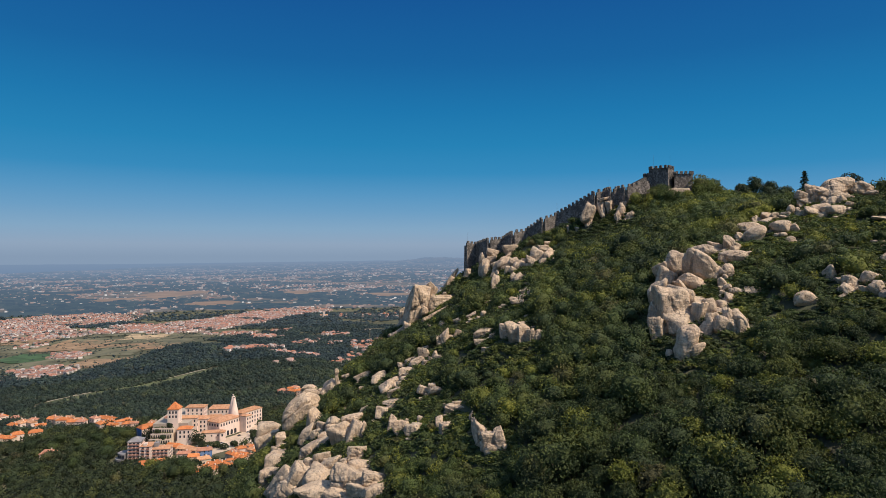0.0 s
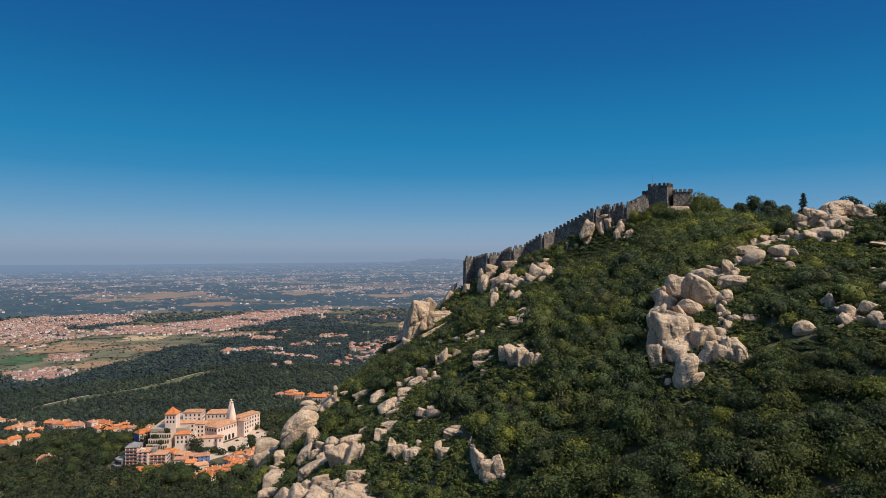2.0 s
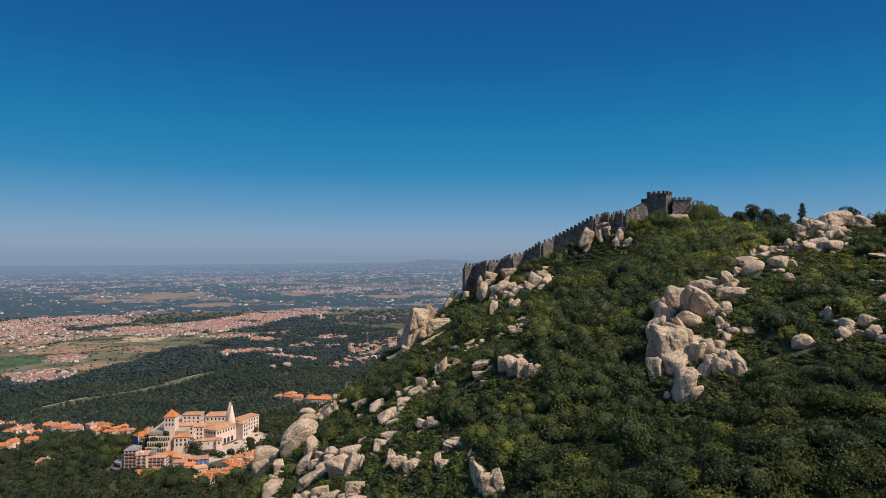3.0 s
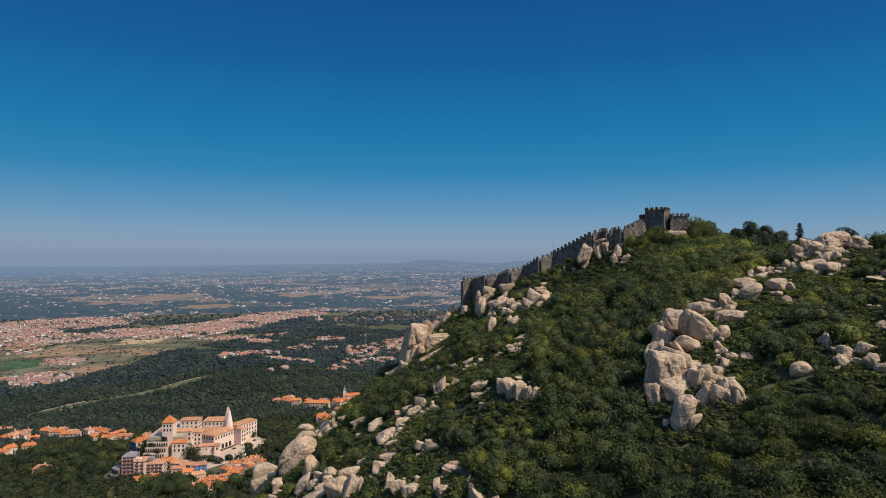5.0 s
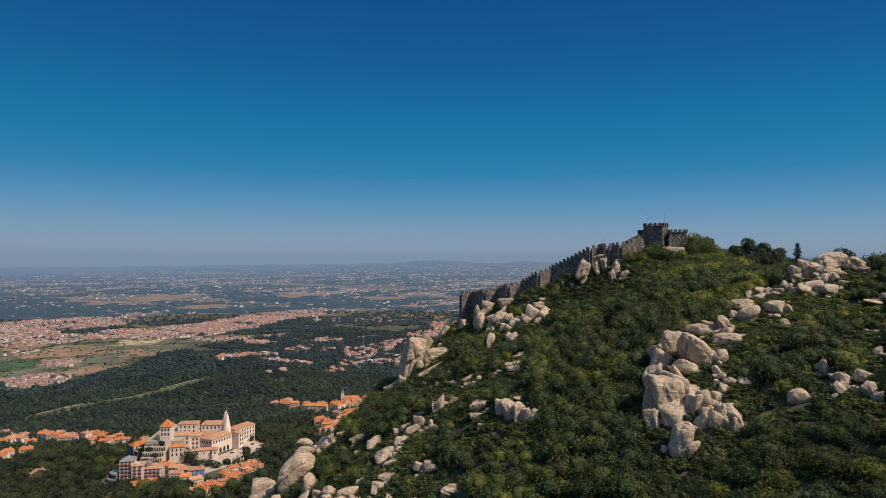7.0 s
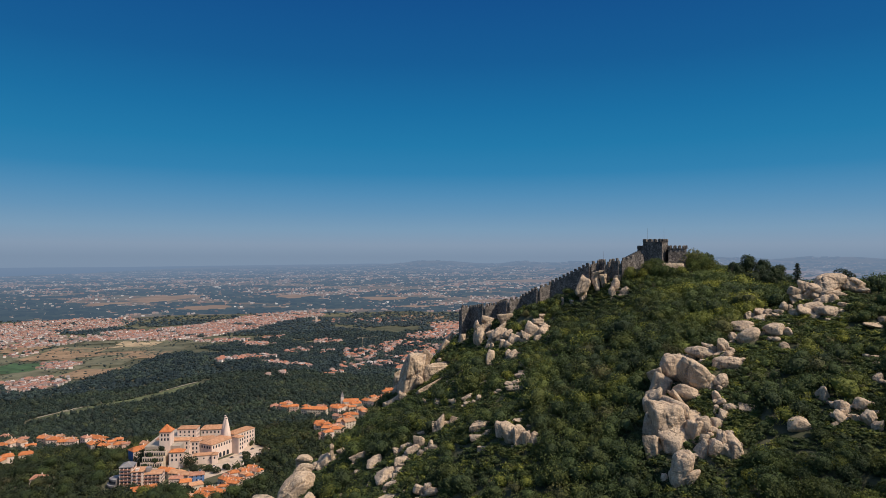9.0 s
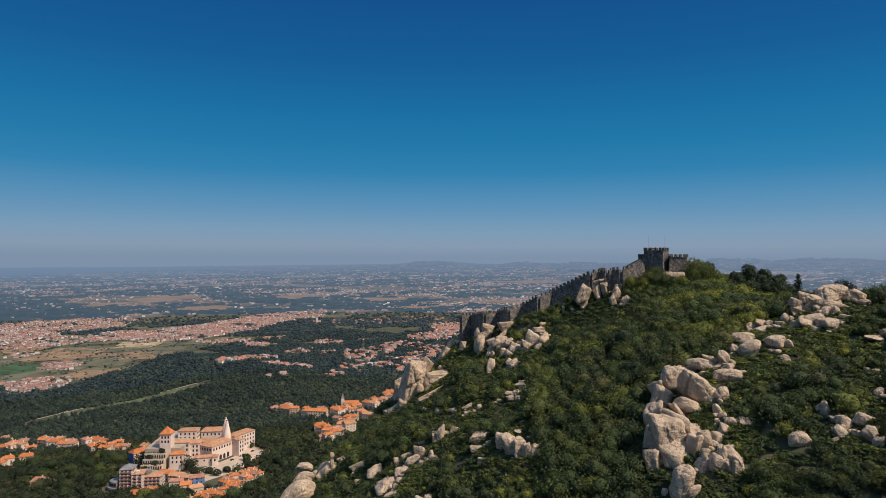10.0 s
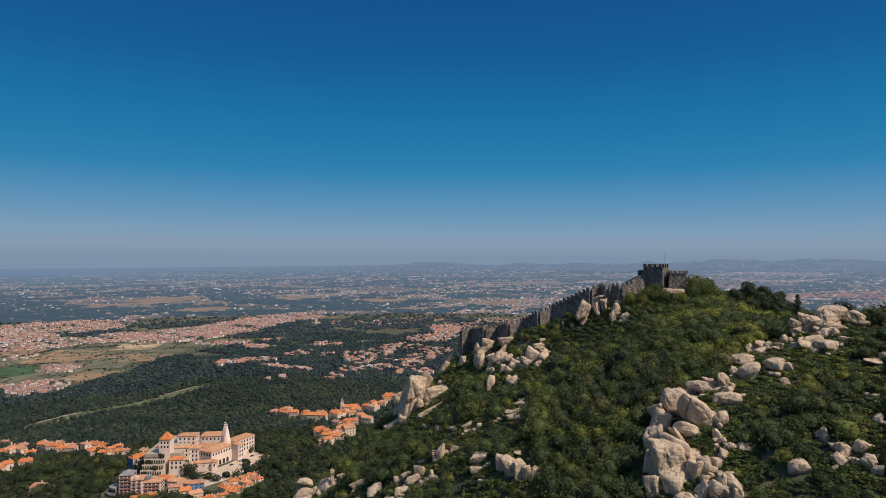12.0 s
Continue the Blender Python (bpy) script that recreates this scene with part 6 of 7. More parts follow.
def cone_chimney(x, y, base, top, r):
    bm = bmesh.new()
    h = top - base
    tube(bm, [(0, 0, -12), (0, 0, 0), (0, 0, h * 0.25), (0, 0, h * 0.5), (0, 0, h * 0.75), (0, 0, h * 0.93), (0, 0, h)], [r, r, r * 0.83, r * 0.62, r * 0.40, r * 0.24, r * 0.22], 20)
    ob = part("conical_chimney", bm, WHITEWASH, palace, "tall white conical kitchen chimney", pose(x, y, base), True)
    part("vent", box(-r * 0.2, r * 0.2, -r * 0.24, r * 0.24, h - 0.9, h - 0.3), GLASS, ob)


cone_chimney(-227.0, 673.0, -168.0, -148.6, 4.6)
cone_chimney(-231.5, 682.0, -168.0, -148.6, 4.6)

part("podium", box(-20, 14, -30, 34, -6, 19.0), PODIUM, palace, "high pale podium of the upper courts", m=pose(-274.0, 657.0, P0, 0, 0, 5))
# terraces of the palace garden, its retaining wall and the square
for k in range(4):
    t_ = part("garden_terrace", box(-11, 9, -2.6, 2.6, -6, 3.0 + 4.2 * k), CREAM, palace, m=pose(-277.5, 609.5 + 4.0 * k, P0, 0, 0, 4))
    hedge = np.random.default_rng(k)
    v, f = leaf_cloud(hedge, [(-9 + 1.6 * j, -0.6, 3.4 + 4.2 * k, 1.5) for j in range(11)], 300, 0.5)
    part("hedge", mesh_from("hedge", v, f, WOODS), None, t_)
    for j in range(9):
        part("niche", ARCH, None, t_, m=Matrix.Translation((-9.8 + 2.2 * j, -2.6, 4.2 * k - 0.4)) @ Matrix.Diagonal((0.42, 0.6, 0.58, 1)))
    part("balustrade", box(-11, 9, -2.75, -2.45, 3.0 + 4.2 * k, 3.9 + 4.2 * k), WHITEWASH, t_)
part("retaining_wall", box(-36, 22, -0.6, 0.6, -6, 1.6), CREAM, palace, "long pale retaining wall", m=pose(-262.0, 603.0, P0, 0, 0, 8))


def draped(name, x0, y0, x1, y1, width, material, label, category, lift=0.5, steps=24, kind="structure", taper=1.0, bend=0.0):
    """A strip of ground laid over the land between two places."""
    d = np.array((x1 - x0, y1 - y0), float)
    side = np.array((-d[1], d[0])) / np.hypot(*d)
    u, w = np.meshgrid(np.linspace(0, 1, steps), np.linspace(-0.5, 0.5, 9), indexing="ij")
    ww = width * (1 + (taper - 1) * u) * (1 + 0.12 * np.sin(9 * u + x0))
    off = w * ww + bend * np.sin(np.pi * u)
    x, y = x0 + d[0] * u + side[0] * off, y0 + d[1] * u + side[1] * off
    z = ground_height(x, y) + lift
    v = np.stack((x, y, z), -1).reshape(-1, 3)
    f = grid_faces(*x.shape)
    low = v.copy()
    low[:, 2] -= lift + 1.5
    return tagged(new(name, mesh_from(name, np.concatenate((v, low)), np.concatenate((f[:, ::-1], f + len(v))), material, True)), label, category, kind=kind)


# dark trees in front of the palace and on its square
for k, (x, y, h, r) in enumerate(((-249, 622, 17, 7.5), (-243, 619, 14, 6.0), (-293, 634, 21, 8.0), (-290, 628, 16, 6.0), (-228, 604, 8, 4.5), (-222, 608, 7, 3.5), (-200, 650, 8, 4.0), (-236, 606, 8, 4.0), (-213, 603, 7, 4.0), (-195, 640, 8, 4.0), (-206, 612, 7, 4.0), (-299, 628, 14, 6.0), (-297, 642, 15, 6.5), (-299, 656, 14, 6.5), (-296, 671, 13, 6.0), (-290, 684, 12, 6.0), (-303, 664, 12, 6.0), (-284, 609, 5, 2.6), (-276, 613, 5, 2.6), (-283, 617.5, 5, 2.8), (-273, 621.5, 6, 3.0))):
    level = P0 + 3.0 + 4.2 * (k - 17) if k >= 17 else height_at(x, y)
    base = thing("tree", pose(x, y, level - 0.5), "rounded dark green tree beside the palace", "tree", "trees round the palace")
    bm = bmesh.new()
    tube(bm, [(0, 0, -1), (0.1, 0, h * 0.3), (0, 0.1, h * 0.6)], [0.5, 0.4, 0.15])
    part("trunk", bm, BARK, base)
    own = np.random.default_rng(70 + k)
    v, f = leaf_cloud(own, crown_lumps(own, r, h, 10), 420, 0.75)
    part("crown", mesh_from("crown", v, f, WOODS), None, base)


broad = random.Random(29)
for x, y in ((-338, 585), (-322, 600), (-350, 602), (-310, 575), (-330, 562), (-345, 622), (-318, 628), (-366, 586), (-376, 612), (-355, 560), (-334, 645), (-362, 640), (-320, 540), (-250, 533), (-236, 528), (-226, 540), (-214, 520), (-390, 590), (-400, 625), (-345, 530), (-206, 508), (-193, 506), (-181, 514), (-172, 527), (-219, 506), (-164, 543), (-158, 560), (-232, 512)):
    h, r = broad.uniform(12, 17), broad.uniform(6.0, 8.5)
    base = thing("tree", pose(x, y, height_at(x, y) - 0.5), "tall bright green tree on the slope below the palace", "tree", "trees below the palace")
    bm = bmesh.new()
    tube(bm, [(0, 0, -1), (0.2, 0, h * 0.3), (0, 0.2, h * 0.6)], [0.5, 0.4, 0.15])
    part("trunk", bm, BARK, base)
    own = np.random.default_rng(int(-x + 3 * y))
    v, f = leaf_cloud(own, crown_lumps(own, r, h, 14), 620, 0.55, ruffle=0.7, under=2, depth=0.8)
    part("crown", mesh_from("crown", v, f, PARK, True), None, base)


draped("pavement", -234, 586, -194, 694, 32, PAVING, "pale stone paved palace square", "square", 0.35, bend=-5)
draped("road_square", -292, 600, -226, 599, 11, PAVING, "pale paved street under the palace", "street", 0.42)
draped("road_lane", -196, 690, -165, 760, 8, ASPHALT, "narrow village road", "road", 0.4)
draped("road_valley", -575, 905, -432, 1122, 7, DUST, "pale valley road through fields", "road", 1.6, bend=14)
draped("verge", -563, 888, -416, 1112, 34, BANK, "olive grass slope beside the valley road", "slope", 0.7, bend=14)
draped("road_plain", -1500, 1750, -880, 2030, 10, DUST, "pale country road on the plain", "road", 1.5, bend=60)

# ---- the hotel and the shops below the square ----
hotel = thing("hotel", pose(-270, 574, -194.0, 0, 0, 10), "seven-storey hotel with red-brown balconies and a flat grey terrace", "hotel")
BALCONY = bm_mesh("balcony", box(-1.25, 1.25, -1.1, 0, 0, 0.95), plain("red_brown_rail", (0.30, 0.15, 0.11), 0.8, 0.25, 0.6))


def hotel_wing(x, y, w, d, top, tile, rise, hip):
    """One wing: white piers between dark recessed balconies, storey by storey."""
    body = part("wall", box(-w / 2, w / 2, -d / 2, d / 2, -6, top), WHITEWASH, hotel, m=pose(x, y, 0))
    part("roof", hip_roof(w, d, top, rise, 0.5, hip), tile, body)
    wall_windows(body, w, d, top - 3.05 * 7 - 0.3, 7, 3.1, 3.05, "fr", (2.2, 1.9), 1.6)
    n = max(1, int((w - 1.5) / 3.1))
    for k in range(7):
        for j in range(n):
            part("balcony", BALCONY, None, body, m=Matrix.Translation(((j + 0.5) / n * (w - 1.5) - (w - 1.5) / 2, -d / 2, top - 3.05 * (7 - k) + 0.25)))
    return body


hotel_wing(10.5, 0.5, 15, 13, 21.0, OLD_TILES, 1.6, 0.9)
hotel_wing(-1.5, -1.0, 10, 14, 24.5, OLD_TILES, 1.2, 0.6)
hotel_wing(-11.5, 0.5, 11, 13, 28.5, GREY, 3.0, 0.9)
part("dormer", box(-3.2, -0.4, -7.6, -4.0, 24.5, 27.0), WHITEWASH, hotel)
part("lift_house", box(4.0, 8.0, -2, 3, 21.5, 25.5), GREY, hotel)
for k in range(4):
    bm = bmesh.new()
    pts = [(-16 - (17 - 2.2 * k) * math.cos(a), -1 + (13 - 1.6 * k) * math.sin(a) * -1) for a in (-1.3 + 0.26 * i for i in range(11))]
    for z0, z1 in ((4.7 * k, 4.7 * k + 4.3),):
        low = [bm.verts.new((x, y, z0 - (4 if k == 0 else 0))) for x, y in pts]
        top = [bm.verts.new((x, y, z1)) for x, y in pts]
        for i in range(len(pts)):
            bm.faces.new((low[i], low[(i + 1) % len(pts)], top[(i + 1) % len(pts)], top[i]))
        bm.faces.new(top)
        bm.faces.new(low[::-1])
    terrace = part("curved_terrace", bm, GREY, hotel, "curved grey glazed terrace")
    for i in range(len(pts) - 1):
        (xa, ya), (xb, yb) = pts[i], pts[i + 1]
        part("glazing", PANE, None, terrace, m=Matrix.Translation(((xa + xb) / 2, (ya + yb) / 2, 4.7 * k + 1.9)) @ Matrix.Rotation(math.atan2(yb - ya, xb - xa), 4, "Z") @ Matrix.Diagonal((math.dist(pts[i], pts[i + 1]) * 0.86, 3.0, 2.1, 1)))
blue = house(-305, 644, 18, 12, 12, 50, WHITEWASH, TERRACOTTA, "white building with a bright blue side and an orange tiled roof", "houses west of the palace")
part("blue_side", box(-9.05, -9.0, -5.8, 5.8, -4, 11.6), BLUE, blue, "bright blue wall")
for x, y, w, d, h, turn, wall, tile in ((-257, 594, 13, 9, 7, -14, CREAM, TERRACOTTA), (-245, 590, 12, 9, 6, -10, CREAM, OLD_TILES), (-234, 585, 13, 8, 6, -12, GREY, OLD_TILES),
                                        (-224, 584, 13, 8, 6, 20, BLUE, PALE_TILES), (-240, 577, 11, 7, 5, 8, WHITEWASH, PALE_TILES), (-228, 568, 10, 8, 5, 20, CREAM, TERRACOTTA), (-216, 560, 12, 8, 5, 35, CREAM, OLD_TILES)):
    house(x, y, w, d, h, turn, wall, tile, "row building by the palace square with a tiled roof", "row by the palace square", hip=0.3)


# a white chapel on the plain, a tower crane in the woods, cars on the square
chapel = thing("chapel", pose(-514, 2596, height_at(-514, 2596), 0, 0, 10), "white chapel with a tall tower on the plain", "church")
part("nave", box(-16, 16, -6, 6, -4, 9), WHITEWASH, chapel)
part("roof", hip_roof(32, 12, 9, 3, 0.4, 0.2), OLD_TILES, chapel)
part("bell_tower", box(-4, 4, -10, -2, -4, 24), WHITEWASH, chapel)
part("spire", hip_roof(8, 8, 24, 9, 0.2, 1.0), GREY, chapel).location.y = -6

crane = thing("tower_crane", pose(-205, 1640, height_at(-205, 1640), 0, 0, 25), "yellow tower crane above wooded houses", "crane")
bm = bmesh.new()
for x, y in ((-0.9, -0.9), (0.9, -0.9), (0.9, 0.9), (-0.9, 0.9)):
    add_box(bm, x - 0.12, x + 0.12, y - 0.12, y + 0.12, -2, 44)
for k in range(15):
    add_box(bm, -0.9, 0.9, -0.9, 0.9, 3 * k, 3 * k + 0.2)
part("mast", bm, CRANE, crane)
part("jib", box(-2, 42, -0.4, 0.4, 44, 44.8), CRANE, crane)
part("counter_jib", box(-14, -2, -0.5, 0.5, 44, 44.8), CRANE, crane)
part("counterweight", box(-14, -10, -1, 1, 41.5, 44), GREY, crane)
part("cab", box(-1.2, 1.2, -2.6, -1, 41.5, 44), WHITEWASH, crane)


def car(x, y, turn, paint, label):
    base = thing("car", pose(x, y, height_at(x, y) + 0.36, 0, 0, turn), label, "car", "cars on the palace square")
    part("body", box(-2.1, 2.1, -0.88, 0.88, 0.3, 0.95, 0.15), paint, base)
    part("cabin", box(-1.2, 1.0, -0.76, 0.76, 0.95, 1.5, 0.2), GLASS, base)
    for wx in (-1.35, 1.35):
        for wy in (-0.8, 0.8):
            bm = bmesh.new()
            bmesh.ops.create_cone(bm, cap_ends=True, segments=12, radius1=0.33, radius2=0.33, depth=0.2, matrix=Matrix.Translation((wx, wy, 0.33)) @ Matrix.Rotation(math.pi / 2, 4, "X"))
            part("wheel", bm, RUBBER, base)


for x, y, turn, paint, label in ((-246, 606, 5, DARK_PAINT, "dark car parked by the palace square"), (-252, 605, 4, SILVER_PAINT, "silver car parked by the palace square"), (-238, 607, 12, DARK_PAINT, "dark car parked by the palace square"),
                                 (-214, 650, 60, DARK_PAINT, "dark car parked by the palace square"), (-222, 622, 70, SILVER_PAINT, "silver car parked by the palace square"), (-209, 663, 65, SILVER_PAINT, "silver car parked by the palace square"), (-226, 612, 50, RED_PAINT, "red car parked by the palace square"), (-202, 680, 65, DARK_PAINT, "dark car parked by the palace square")):
    car(x, y, turn, paint, label)


# ---- the plain: fields, towns and woods too many to count ----
for x, y, w, d, mat, label in ((-1014, 1706, 68, 125, STUBBLE, "tan stubble field"), (-767, 1619, 52, 80, STUBBLE, "tan stubble field"), (-750, 1333, 48, 74, STUBBLE, "tan stubble field"), (-913, 1890, 60, 54, PALE_STUBBLE, "pale yellow mown field"),
                               (-799, 1516, 50, 48, DRY_GRASS, "dry grass field"), (-964, 1440, 58, 80, PASTURE, "dark green pasture"), (-940, 1810, 130, 60, DRY_GRASS, "dry grass field"), (-753, 1717, 40, 88, DRY_GRASS, "dry grass field"),
                               (-845, 1600, 40, 60, DRY_GRASS, "dry grass field"), (-880, 1340, 44, 40, DRY_GRASS, "dry grass field"), (-70, 2840, 105, 210, STUBBLE, "tan stubble field"), (-642, 1142, 40, 22, DRY_GRASS, "dry grass field"),
                               (-1130, 1620, 60, 90, DRY_GRASS, "dry grass field"), (-590, 945, 45, 15, DRY_GRASS, "dry grass field"), (-1180, 1780, 50, 70, STUBBLE, "tan stubble field")):
    draped("field", x - w, y, x + w, y + 0.2 * w, 2 * d, mat, label + " on the plain", "field", 1.3, 16)

crowd = np.random.default_rng(8)
TOWNS = ((-1547, 2526, 235, 470, 1700), (-1074, 2181, 130, 190, 560), (-1267, 1969, 140, 165, 380), (-1705, 2980, 130, 240, 480), (-924, 2293, 160, 330, 1150), (-831, 2572, 150, 400, 1250), (-778, 2870, 155, 330, 900),
         (-789, 1195, 70, 112, 330), (-885, 1479, 45, 36, 60), (-1480, 2150, 150, 180, 300), (-700, 3080, 130, 150, 260), (-870, 1425, 40, 16, 24), (-1120, 1690, 30, 60, 30), (-700, 2010, 90, 60, 70))
for x, y, ra, rb, n in TOWNS[:8]:
    draped("town_ground", x, y - 0.8 * rb, x, y + 0.8 * rb, 1.6 * ra, TOWN_SOIL, "dusty built-up ground between town houses", "ground", 0.6, 16)
patch = random.Random(17)
for row in range(6):
    for col in range(4):
        x0, y0 = -1420 + 205 * col + 22 * row + patch.uniform(-20, 20), 1290 + 128 * row + patch.uniform(-14, 14)
        if x0 > -1130 - 60 * row or patch.random() < 0.3:
            w = patch.uniform(55, 95)
            kind_ = patch.choice(((STUBBLE, "tan stubble field"), (DRY_GRASS, "dry grass field"), (DRY_GRASS, "dry grass field"), (DRY_GRASS, "dry grass field")))
            if x0 + 150 < np.interp(y0, [1250, 1900], [-740, -600]):
                draped("field", x0, y0, x0 + patch.uniform(110, 180), y0 + patch.uniform(10, 40), w, kind_[0], kind_[1] + " on the plain", "field", 0.9, 12)


def house_stuff(name, places, label, low=7.0, high=13.0, roof=None):
    """Many small far houses, walls and roofs, as one mesh."""
    n = len(places)
    x, y = places[:, 0], places[:, 1]
    z = ground_height(x, y)
    w, d = crowd.uniform(low, high, n), crowd.uniform(low, high, n) * 0.75
    h, rise, a = crowd.uniform(3.0, 6.5, n), crowd.uniform(1.4, 2.6, n), crowd.uniform(-0.8, 0.8, n)
    corner = np.array(((-1, -1), (1, -1), (1, 1), (-1, 1)), float) / 2

    def ring(grow, height):
        u, v = corner[None, :, 0] * (w * grow)[:, None], corner[None, :, 1] * (d * grow)[:, None]
        return np.stack((x[:, None] + u * np.cos(a)[:, None] - v * np.sin(a)[:, None], y[:, None] + u * np.sin(a)[:, None] + v * np.cos(a)[:, None], np.repeat((z + height)[:, None], 4, 1)), -1)

    def ridge(sign):
        u = sign * w * 0.3
        return np.stack((x + u * np.cos(a), y + u * np.sin(a), z + h + rise), -1)[:, None, :]

    one, two = np.ones(n), np.ones(n) * 1.12
    verts = np.concatenate((ring(one, -3 * one), ring(one, h), ring(two, h - 0.1), ridge(-1), ridge(1)), axis=1).reshape(-1, 3)
    base = (np.arange(n) * 14)[:, None]
    walls = np.array(((0, 1, 5, 4), (1, 2, 6, 5), (2, 3, 7, 6), (3, 0, 4, 7)))
    roofs = np.array(((8, 9, 13, 12), (10, 11, 12, 13), (9, 10, 13, 13), (11, 8, 12, 12)))
    faces = np.concatenate([base + q for q in np.concatenate((walls, roofs))])
    tris = np.concatenate((faces[:, [0, 1, 2]], faces[:, [0, 2, 3]]))
    mats = np.tile(np.repeat(np.arange(8) >= 4, n), 2)
    good = (tris[:, 0] != tris[:, 1]) & (tris[:, 1] != tris[:, 2]) & (tris[:, 0] != tris[:, 2])
    me = mesh_from(name, verts, tris[good], FAR_WALL)
    me.materials.append(roof or FAR_ROOF)
    me.polygons.foreach_set("material_index", mats[good].astype(np.int32))
    return tagged(new(name, me), label, "houses", kind="stuff")


def built_up(x, y):
    """Above nought where houses stand close, below where groves and plots lie between."""
    return ripple(x, y, 62.0, 3) + 0.6 * ripple(x, y, 21.0, 6)


def town(rows):
    """Places inside leaning ellipses: middle, half sizes, lean in degrees and count."""
    out_ = []
    for cx, cy, ra, rb, lean, n in rows:
        r, a = np.sqrt(crowd.uniform(0, 1, n)), crowd.uniform(0, 6.283, n)
        u, v = ra * r * np.cos(a), rb * r * np.sin(a)
        c, s = math.cos(radians(lean)), math.sin(radians(lean))
        spot = np.stack((cx + u * c - v * s, cy + u * s + v * c), 1)
        out_.append(spot[built_up(spot[:, 0], spot[:, 1]) > (-0.30 if n > 200 else -9)])
    return np.concatenate(out_)


FAR_TOWN = town([(x, y, ra, rb, 0, n) for x, y, ra, rb, n in TOWNS])
HAMLETS = ((-454, 1369, 32, 40, 0, 26), (-428, 1480, 34, 80, 0, 34), (-330, 1365, 50, 50, 0, 44), (-202, 1591, 40, 80, 0, 30), (-177, 1767, 50, 90, 0, 44), (-42, 2118, 80, 120, 0, 110), (36, 2325, 70, 200, 0, 110), (-213, 1245, 14, 60, 0, 9))
SLOPE_HOUSES = ((-565, 1907, 64, 50, 0, 40), (-362, 2004, 46, 50, 0, 34), (-390, 1733, 36, 70, 0, 26), (-180, 1420, 60, 70, 0, 22), (-100, 1520, 60, 90, 0, 34), (-120, 1900, 60, 90, 0, 44), (-260, 1690, 60, 70, 0, 16), (-60, 1650, 50, 90, 0, 30))
PLAIN_HOUSES = ((-560, 2100, 40, 40, 0, 12), (60, 2520, 120, 160, 0, 150), (200, 2600, 250, 250, 0, 180), (450, 2900, 300, 250, 0, 240), (-330, 2700, 180, 200, 0, 40), (-60, 1380, 40, 50, 0, 16), (-300, 1180, 30, 30, 0, 5), (-20, 1800, 50, 90, 0, 30))
NEAR_TOWN = town(HAMLETS + SLOPE_HOUSES + PLAIN_HOUSES)
house_stuff("far_houses", FAR_TOWN, "crowded pale houses with reddish roofs on the plain", 5.5, 11)
house_stuff("scattered_houses", NEAR_TOWN, "scattered pale houses with orange roofs among woods", 7, 13, NEAR_ROOF)


def wood_blob(r_, sides=24, leaf_size=0.40):
    lumps = [(0, 0, 0.42, r_.uniform(0.42, 0.62))]
    for k in range(6):
        a, q = 1.05 * k + r_.uniform(-0.5, 0.5), r_.uniform(0.25, 0.62)
        lumps.append((q * math.cos(a), q * math.sin(a) * 0.8, r_.uniform(0.22, 0.78), r_.uniform(0.22, 0.42)))
    v, f = leaf_cloud(r_, lumps, sides, leaf_size, 0.4, ruffle=0.85, under=1, depth=0.86)
    return v, f


GREAT_BLOBS = [wood_blob(crowd, 80, 0.13) for _ in range(16)]
FINE_BLOBS = [wood_blob(crowd, 34, 0.17) for _ in range(14)]
SMALL_BLOBS = [wood_blob(crowd, 14, 0.22) for _ in range(12)]
CLEAR = np.array([(-294, 566, 15), (-288, 578, 12), (-255, 650, 58), (-215, 640, 30), (-262, 590, 34), (-225, 595, 30), (-186, 580, 20), (-190, 550, 18), (-200, 530, 10), (-205, 670, 22), (-150, 888, 26), (-128, 775, 20), (-225, 655, 30), (-300, 615, 14), (-112, 940, 20), (-236, 916, 14)], float)


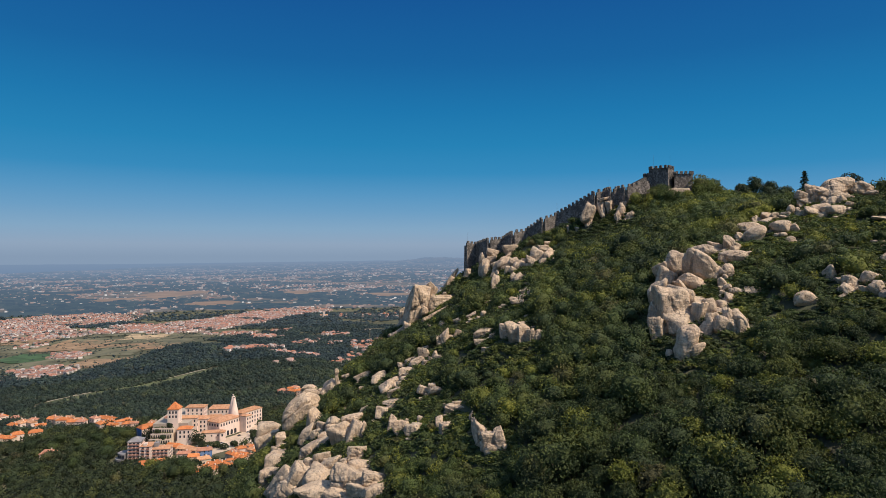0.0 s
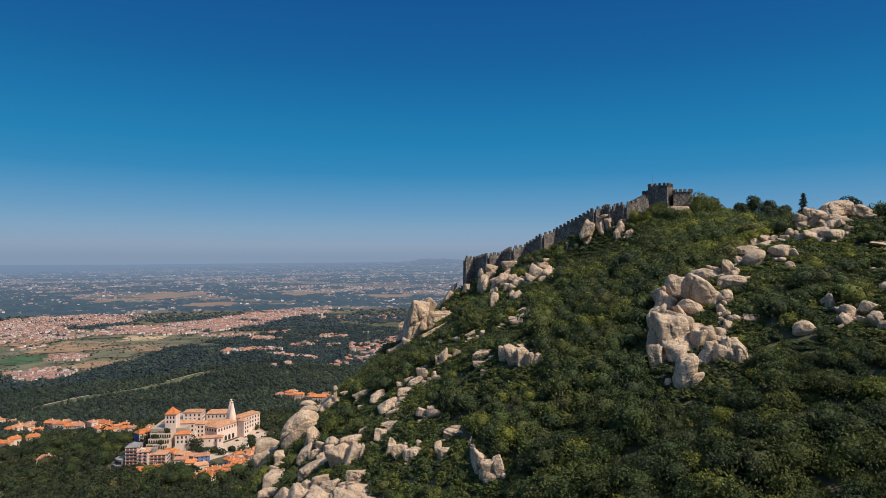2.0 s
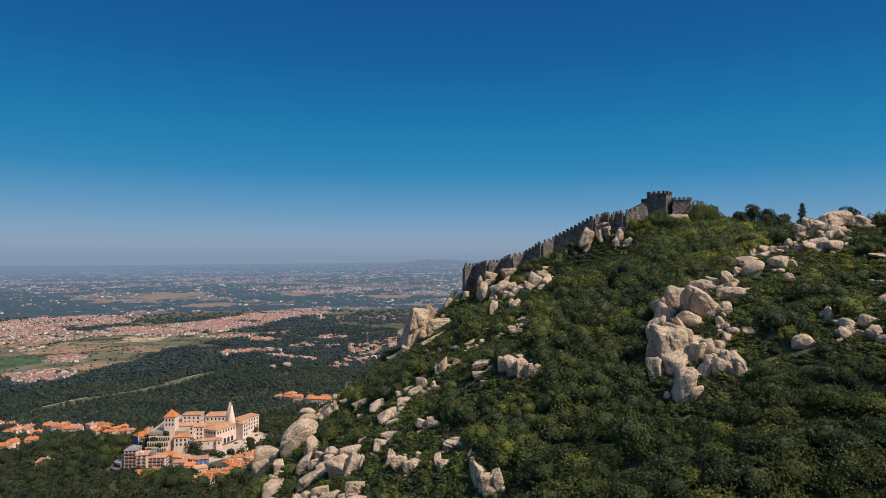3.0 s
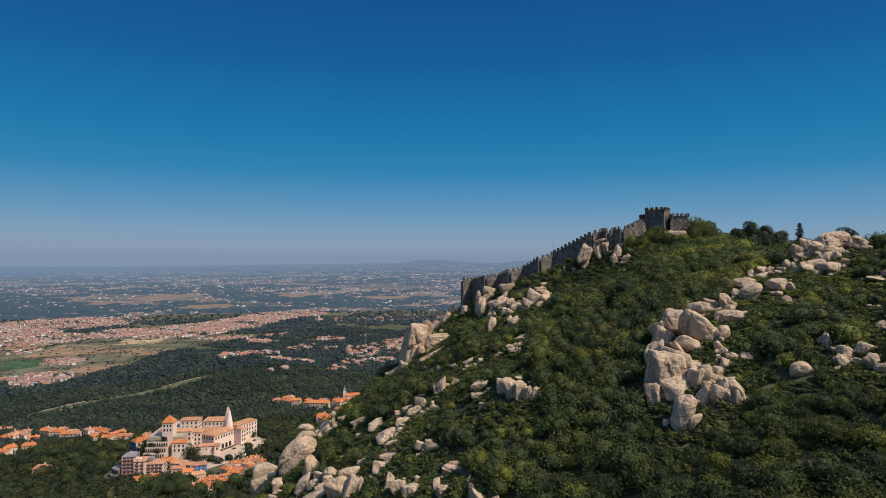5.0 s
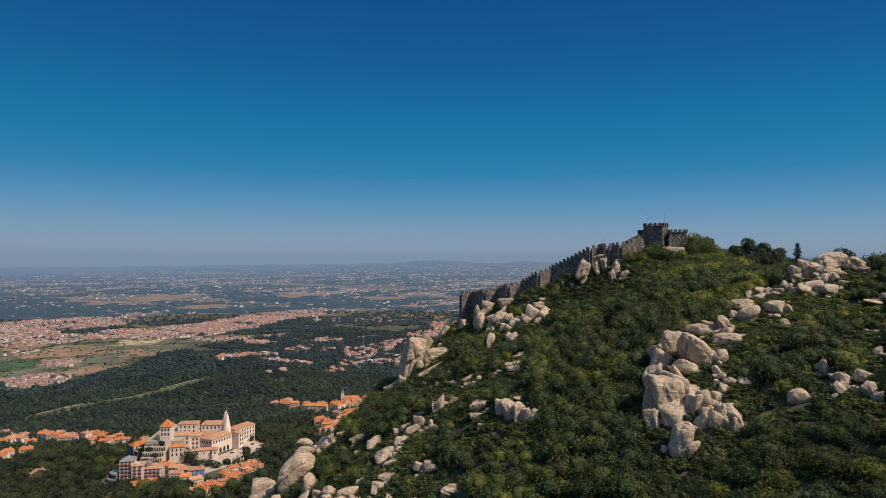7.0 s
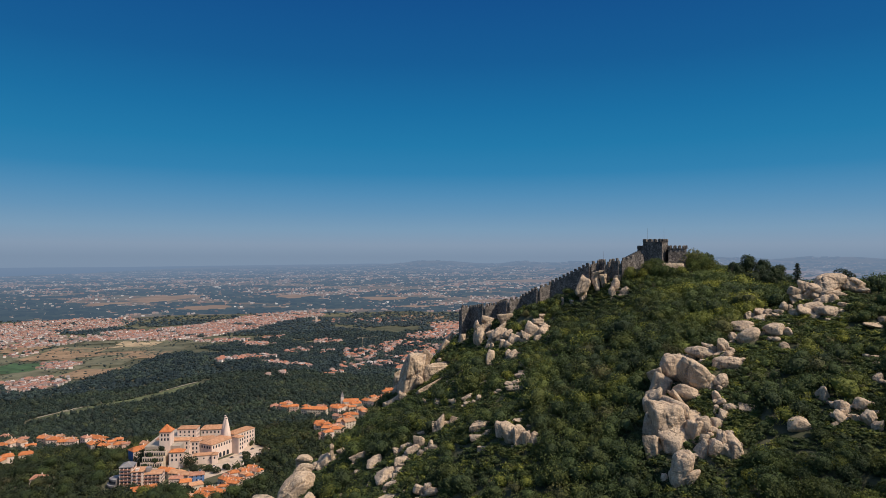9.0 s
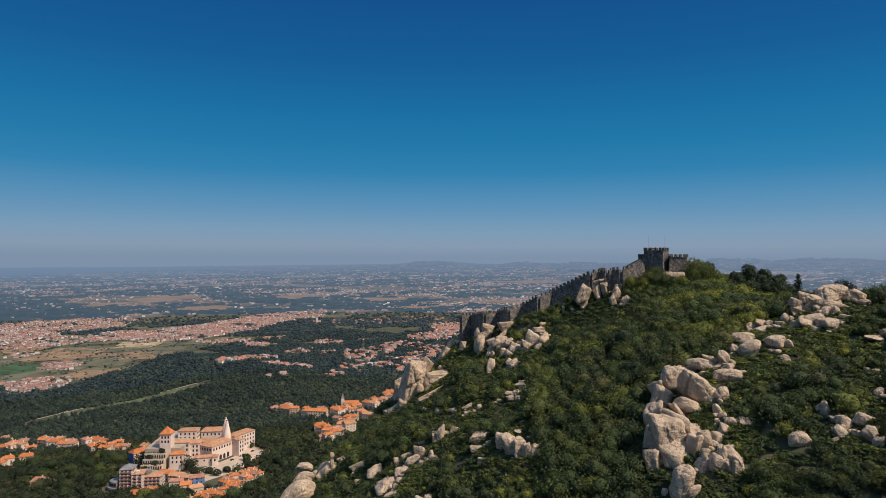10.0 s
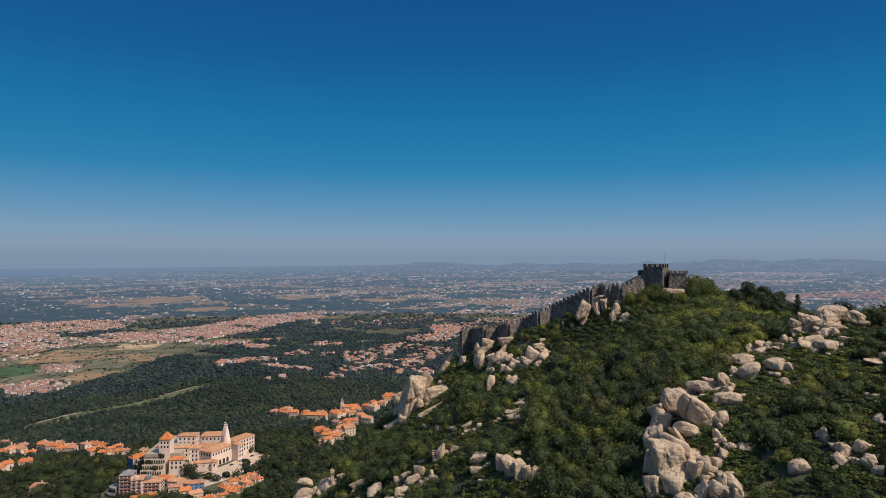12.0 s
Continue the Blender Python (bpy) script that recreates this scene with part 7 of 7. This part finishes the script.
def woods(name, near, far, gap, size, clouds, label, gate=0.0, leaf=None, flat=1.0):
    xs, ys = np.meshgrid(np.arange(-0.86 * far, 0.35 * far, gap), np.arange(near * 0.75, far, gap))
    xs = (xs + crowd.uniform(-gap * 0.5, gap * 0.5, xs.shape)).ravel()
    ys = (ys + crowd.uniform(-gap * 0.5, gap * 0.5, ys.shape)).ravel()
    r = np.hypot(xs, ys)
    ok = (r > near) & (r < far) & (np.abs(xs + 20) < 0.80 * ys) & (xs < np.where(r < 820, -0.08 * ys + 10, 0.12 * ys + 20))
    for cx, cy, cr in CLEAR:
        ok &= np.hypot(xs - cx, ys - cy) > cr
    for hx, hy in ((o.matrix_basis.translation.x, o.matrix_basis.translation.y) for o in scene.objects if o.name.startswith("house") and o.parent is None):
        ok &= np.hypot(xs - hx, ys - hy - 4 + 8) > 9.5
    ok &= np.abs(line_distance(xs, ys, np.array(((-575, 905), (-495, 1020), (-432, 1122)), float)) - 9) > 17
    open_land = (xs < np.interp(ys, [1100, 1200, 1480, 1800, 1950, 2150, 2250], [-760, -690, -690, -665, -634, -507, -2000]) + 30 * ripple(xs, ys, 40.0, 4)) & (ys > 1150)
    ok &= ~open_land | (crowd.uniform(0, 1, len(xs)) < 0.10) | (ripple(xs, ys, 60.0, 9) + 0.3 * ripple(xs, ys, 13.0, 2) > 0.72) | (np.abs(ripple(xs, ys, 75.0, 5)) < 0.05)
    ok &= ~((np.hypot(xs, ys) > 2700) & (crowd.uniform(0, 1, len(xs)) < (np.hypot(xs, ys) - 2700) / 620))
    ok &= ~((np.hypot(xs, ys) > 1700) & (ripple(xs, ys, 150.0, 7) + 0.5 * ripple(xs, ys, 45.0, 1) < gate))
    for hx, hy in NEAR_TOWN:
        if near * 0.9 < math.hypot(hx, hy) < far:
            ok &= ~((np.abs(xs - hx) < 8) & (ys - hy < 6) & (ys - hy > -15))
    in_town = np.zeros(len(xs), bool)
    for cx, cy, ra, rb, _ in TOWNS:
        in_town |= ((xs - cx) / ra) ** 2 + ((ys - cy) / rb) ** 2 < 1
    between = built_up(xs, ys) < -0.45
    ok |= in_town & between & (np.hypot(xs, ys) > near) & (np.hypot(xs, ys) < far)
    ok &= ~in_town | between | (crowd.uniform(0, 1, len(xs)) < 0.16)
    s_town = np.where(in_town, np.where(between, 0.75, 0.42), np.where(open_land, 0.5, 1.0))[ok]
    xs, ys = xs[ok], ys[ok]
    z = ground_height(xs, ys)
    s = size * crowd.uniform(0.6, 1.4, len(xs)) * s_town
    clouds = [(v * np.array((1, 1, flat)), f) for v, f in clouds]
    v, f, tone = join_clouds(clouds, np.stack((xs, ys, z - 0.5), 1), crowd.uniform(0, 6.28, len(xs)), s, crowd.uniform(0, 1, len(xs)))
    return tagged(new(name, mesh_from(name, v, f, leaf or WOODS, True, tint=tone)), label, "woods", kind="stuff")


woods("lower_woods", 235, 430, 9.0, 6.4, GREAT_BLOBS, "dark woods on the lower slope")
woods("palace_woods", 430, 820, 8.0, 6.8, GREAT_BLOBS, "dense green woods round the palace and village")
woods("valley_woods", 820, 1250, 6.8, 5.4, FINE_BLOBS, "dense dark green woods in the valley", 0.0, HAZED_VALLEY_WOODS, 1.1)
woods("plain_woods", 1250, 2300, 11.0, 8.4, SMALL_BLOBS, "dark woods and groves on the plain", -0.5, HAZED_PLAIN_WOODS, 0.8)
woods("far_woods", 2300, 3300, 16.0, 11.5, SMALL_BLOBS, "dark woods and groves on the far plain", -0.35, HAZED_FAR_WOODS, 0.6)
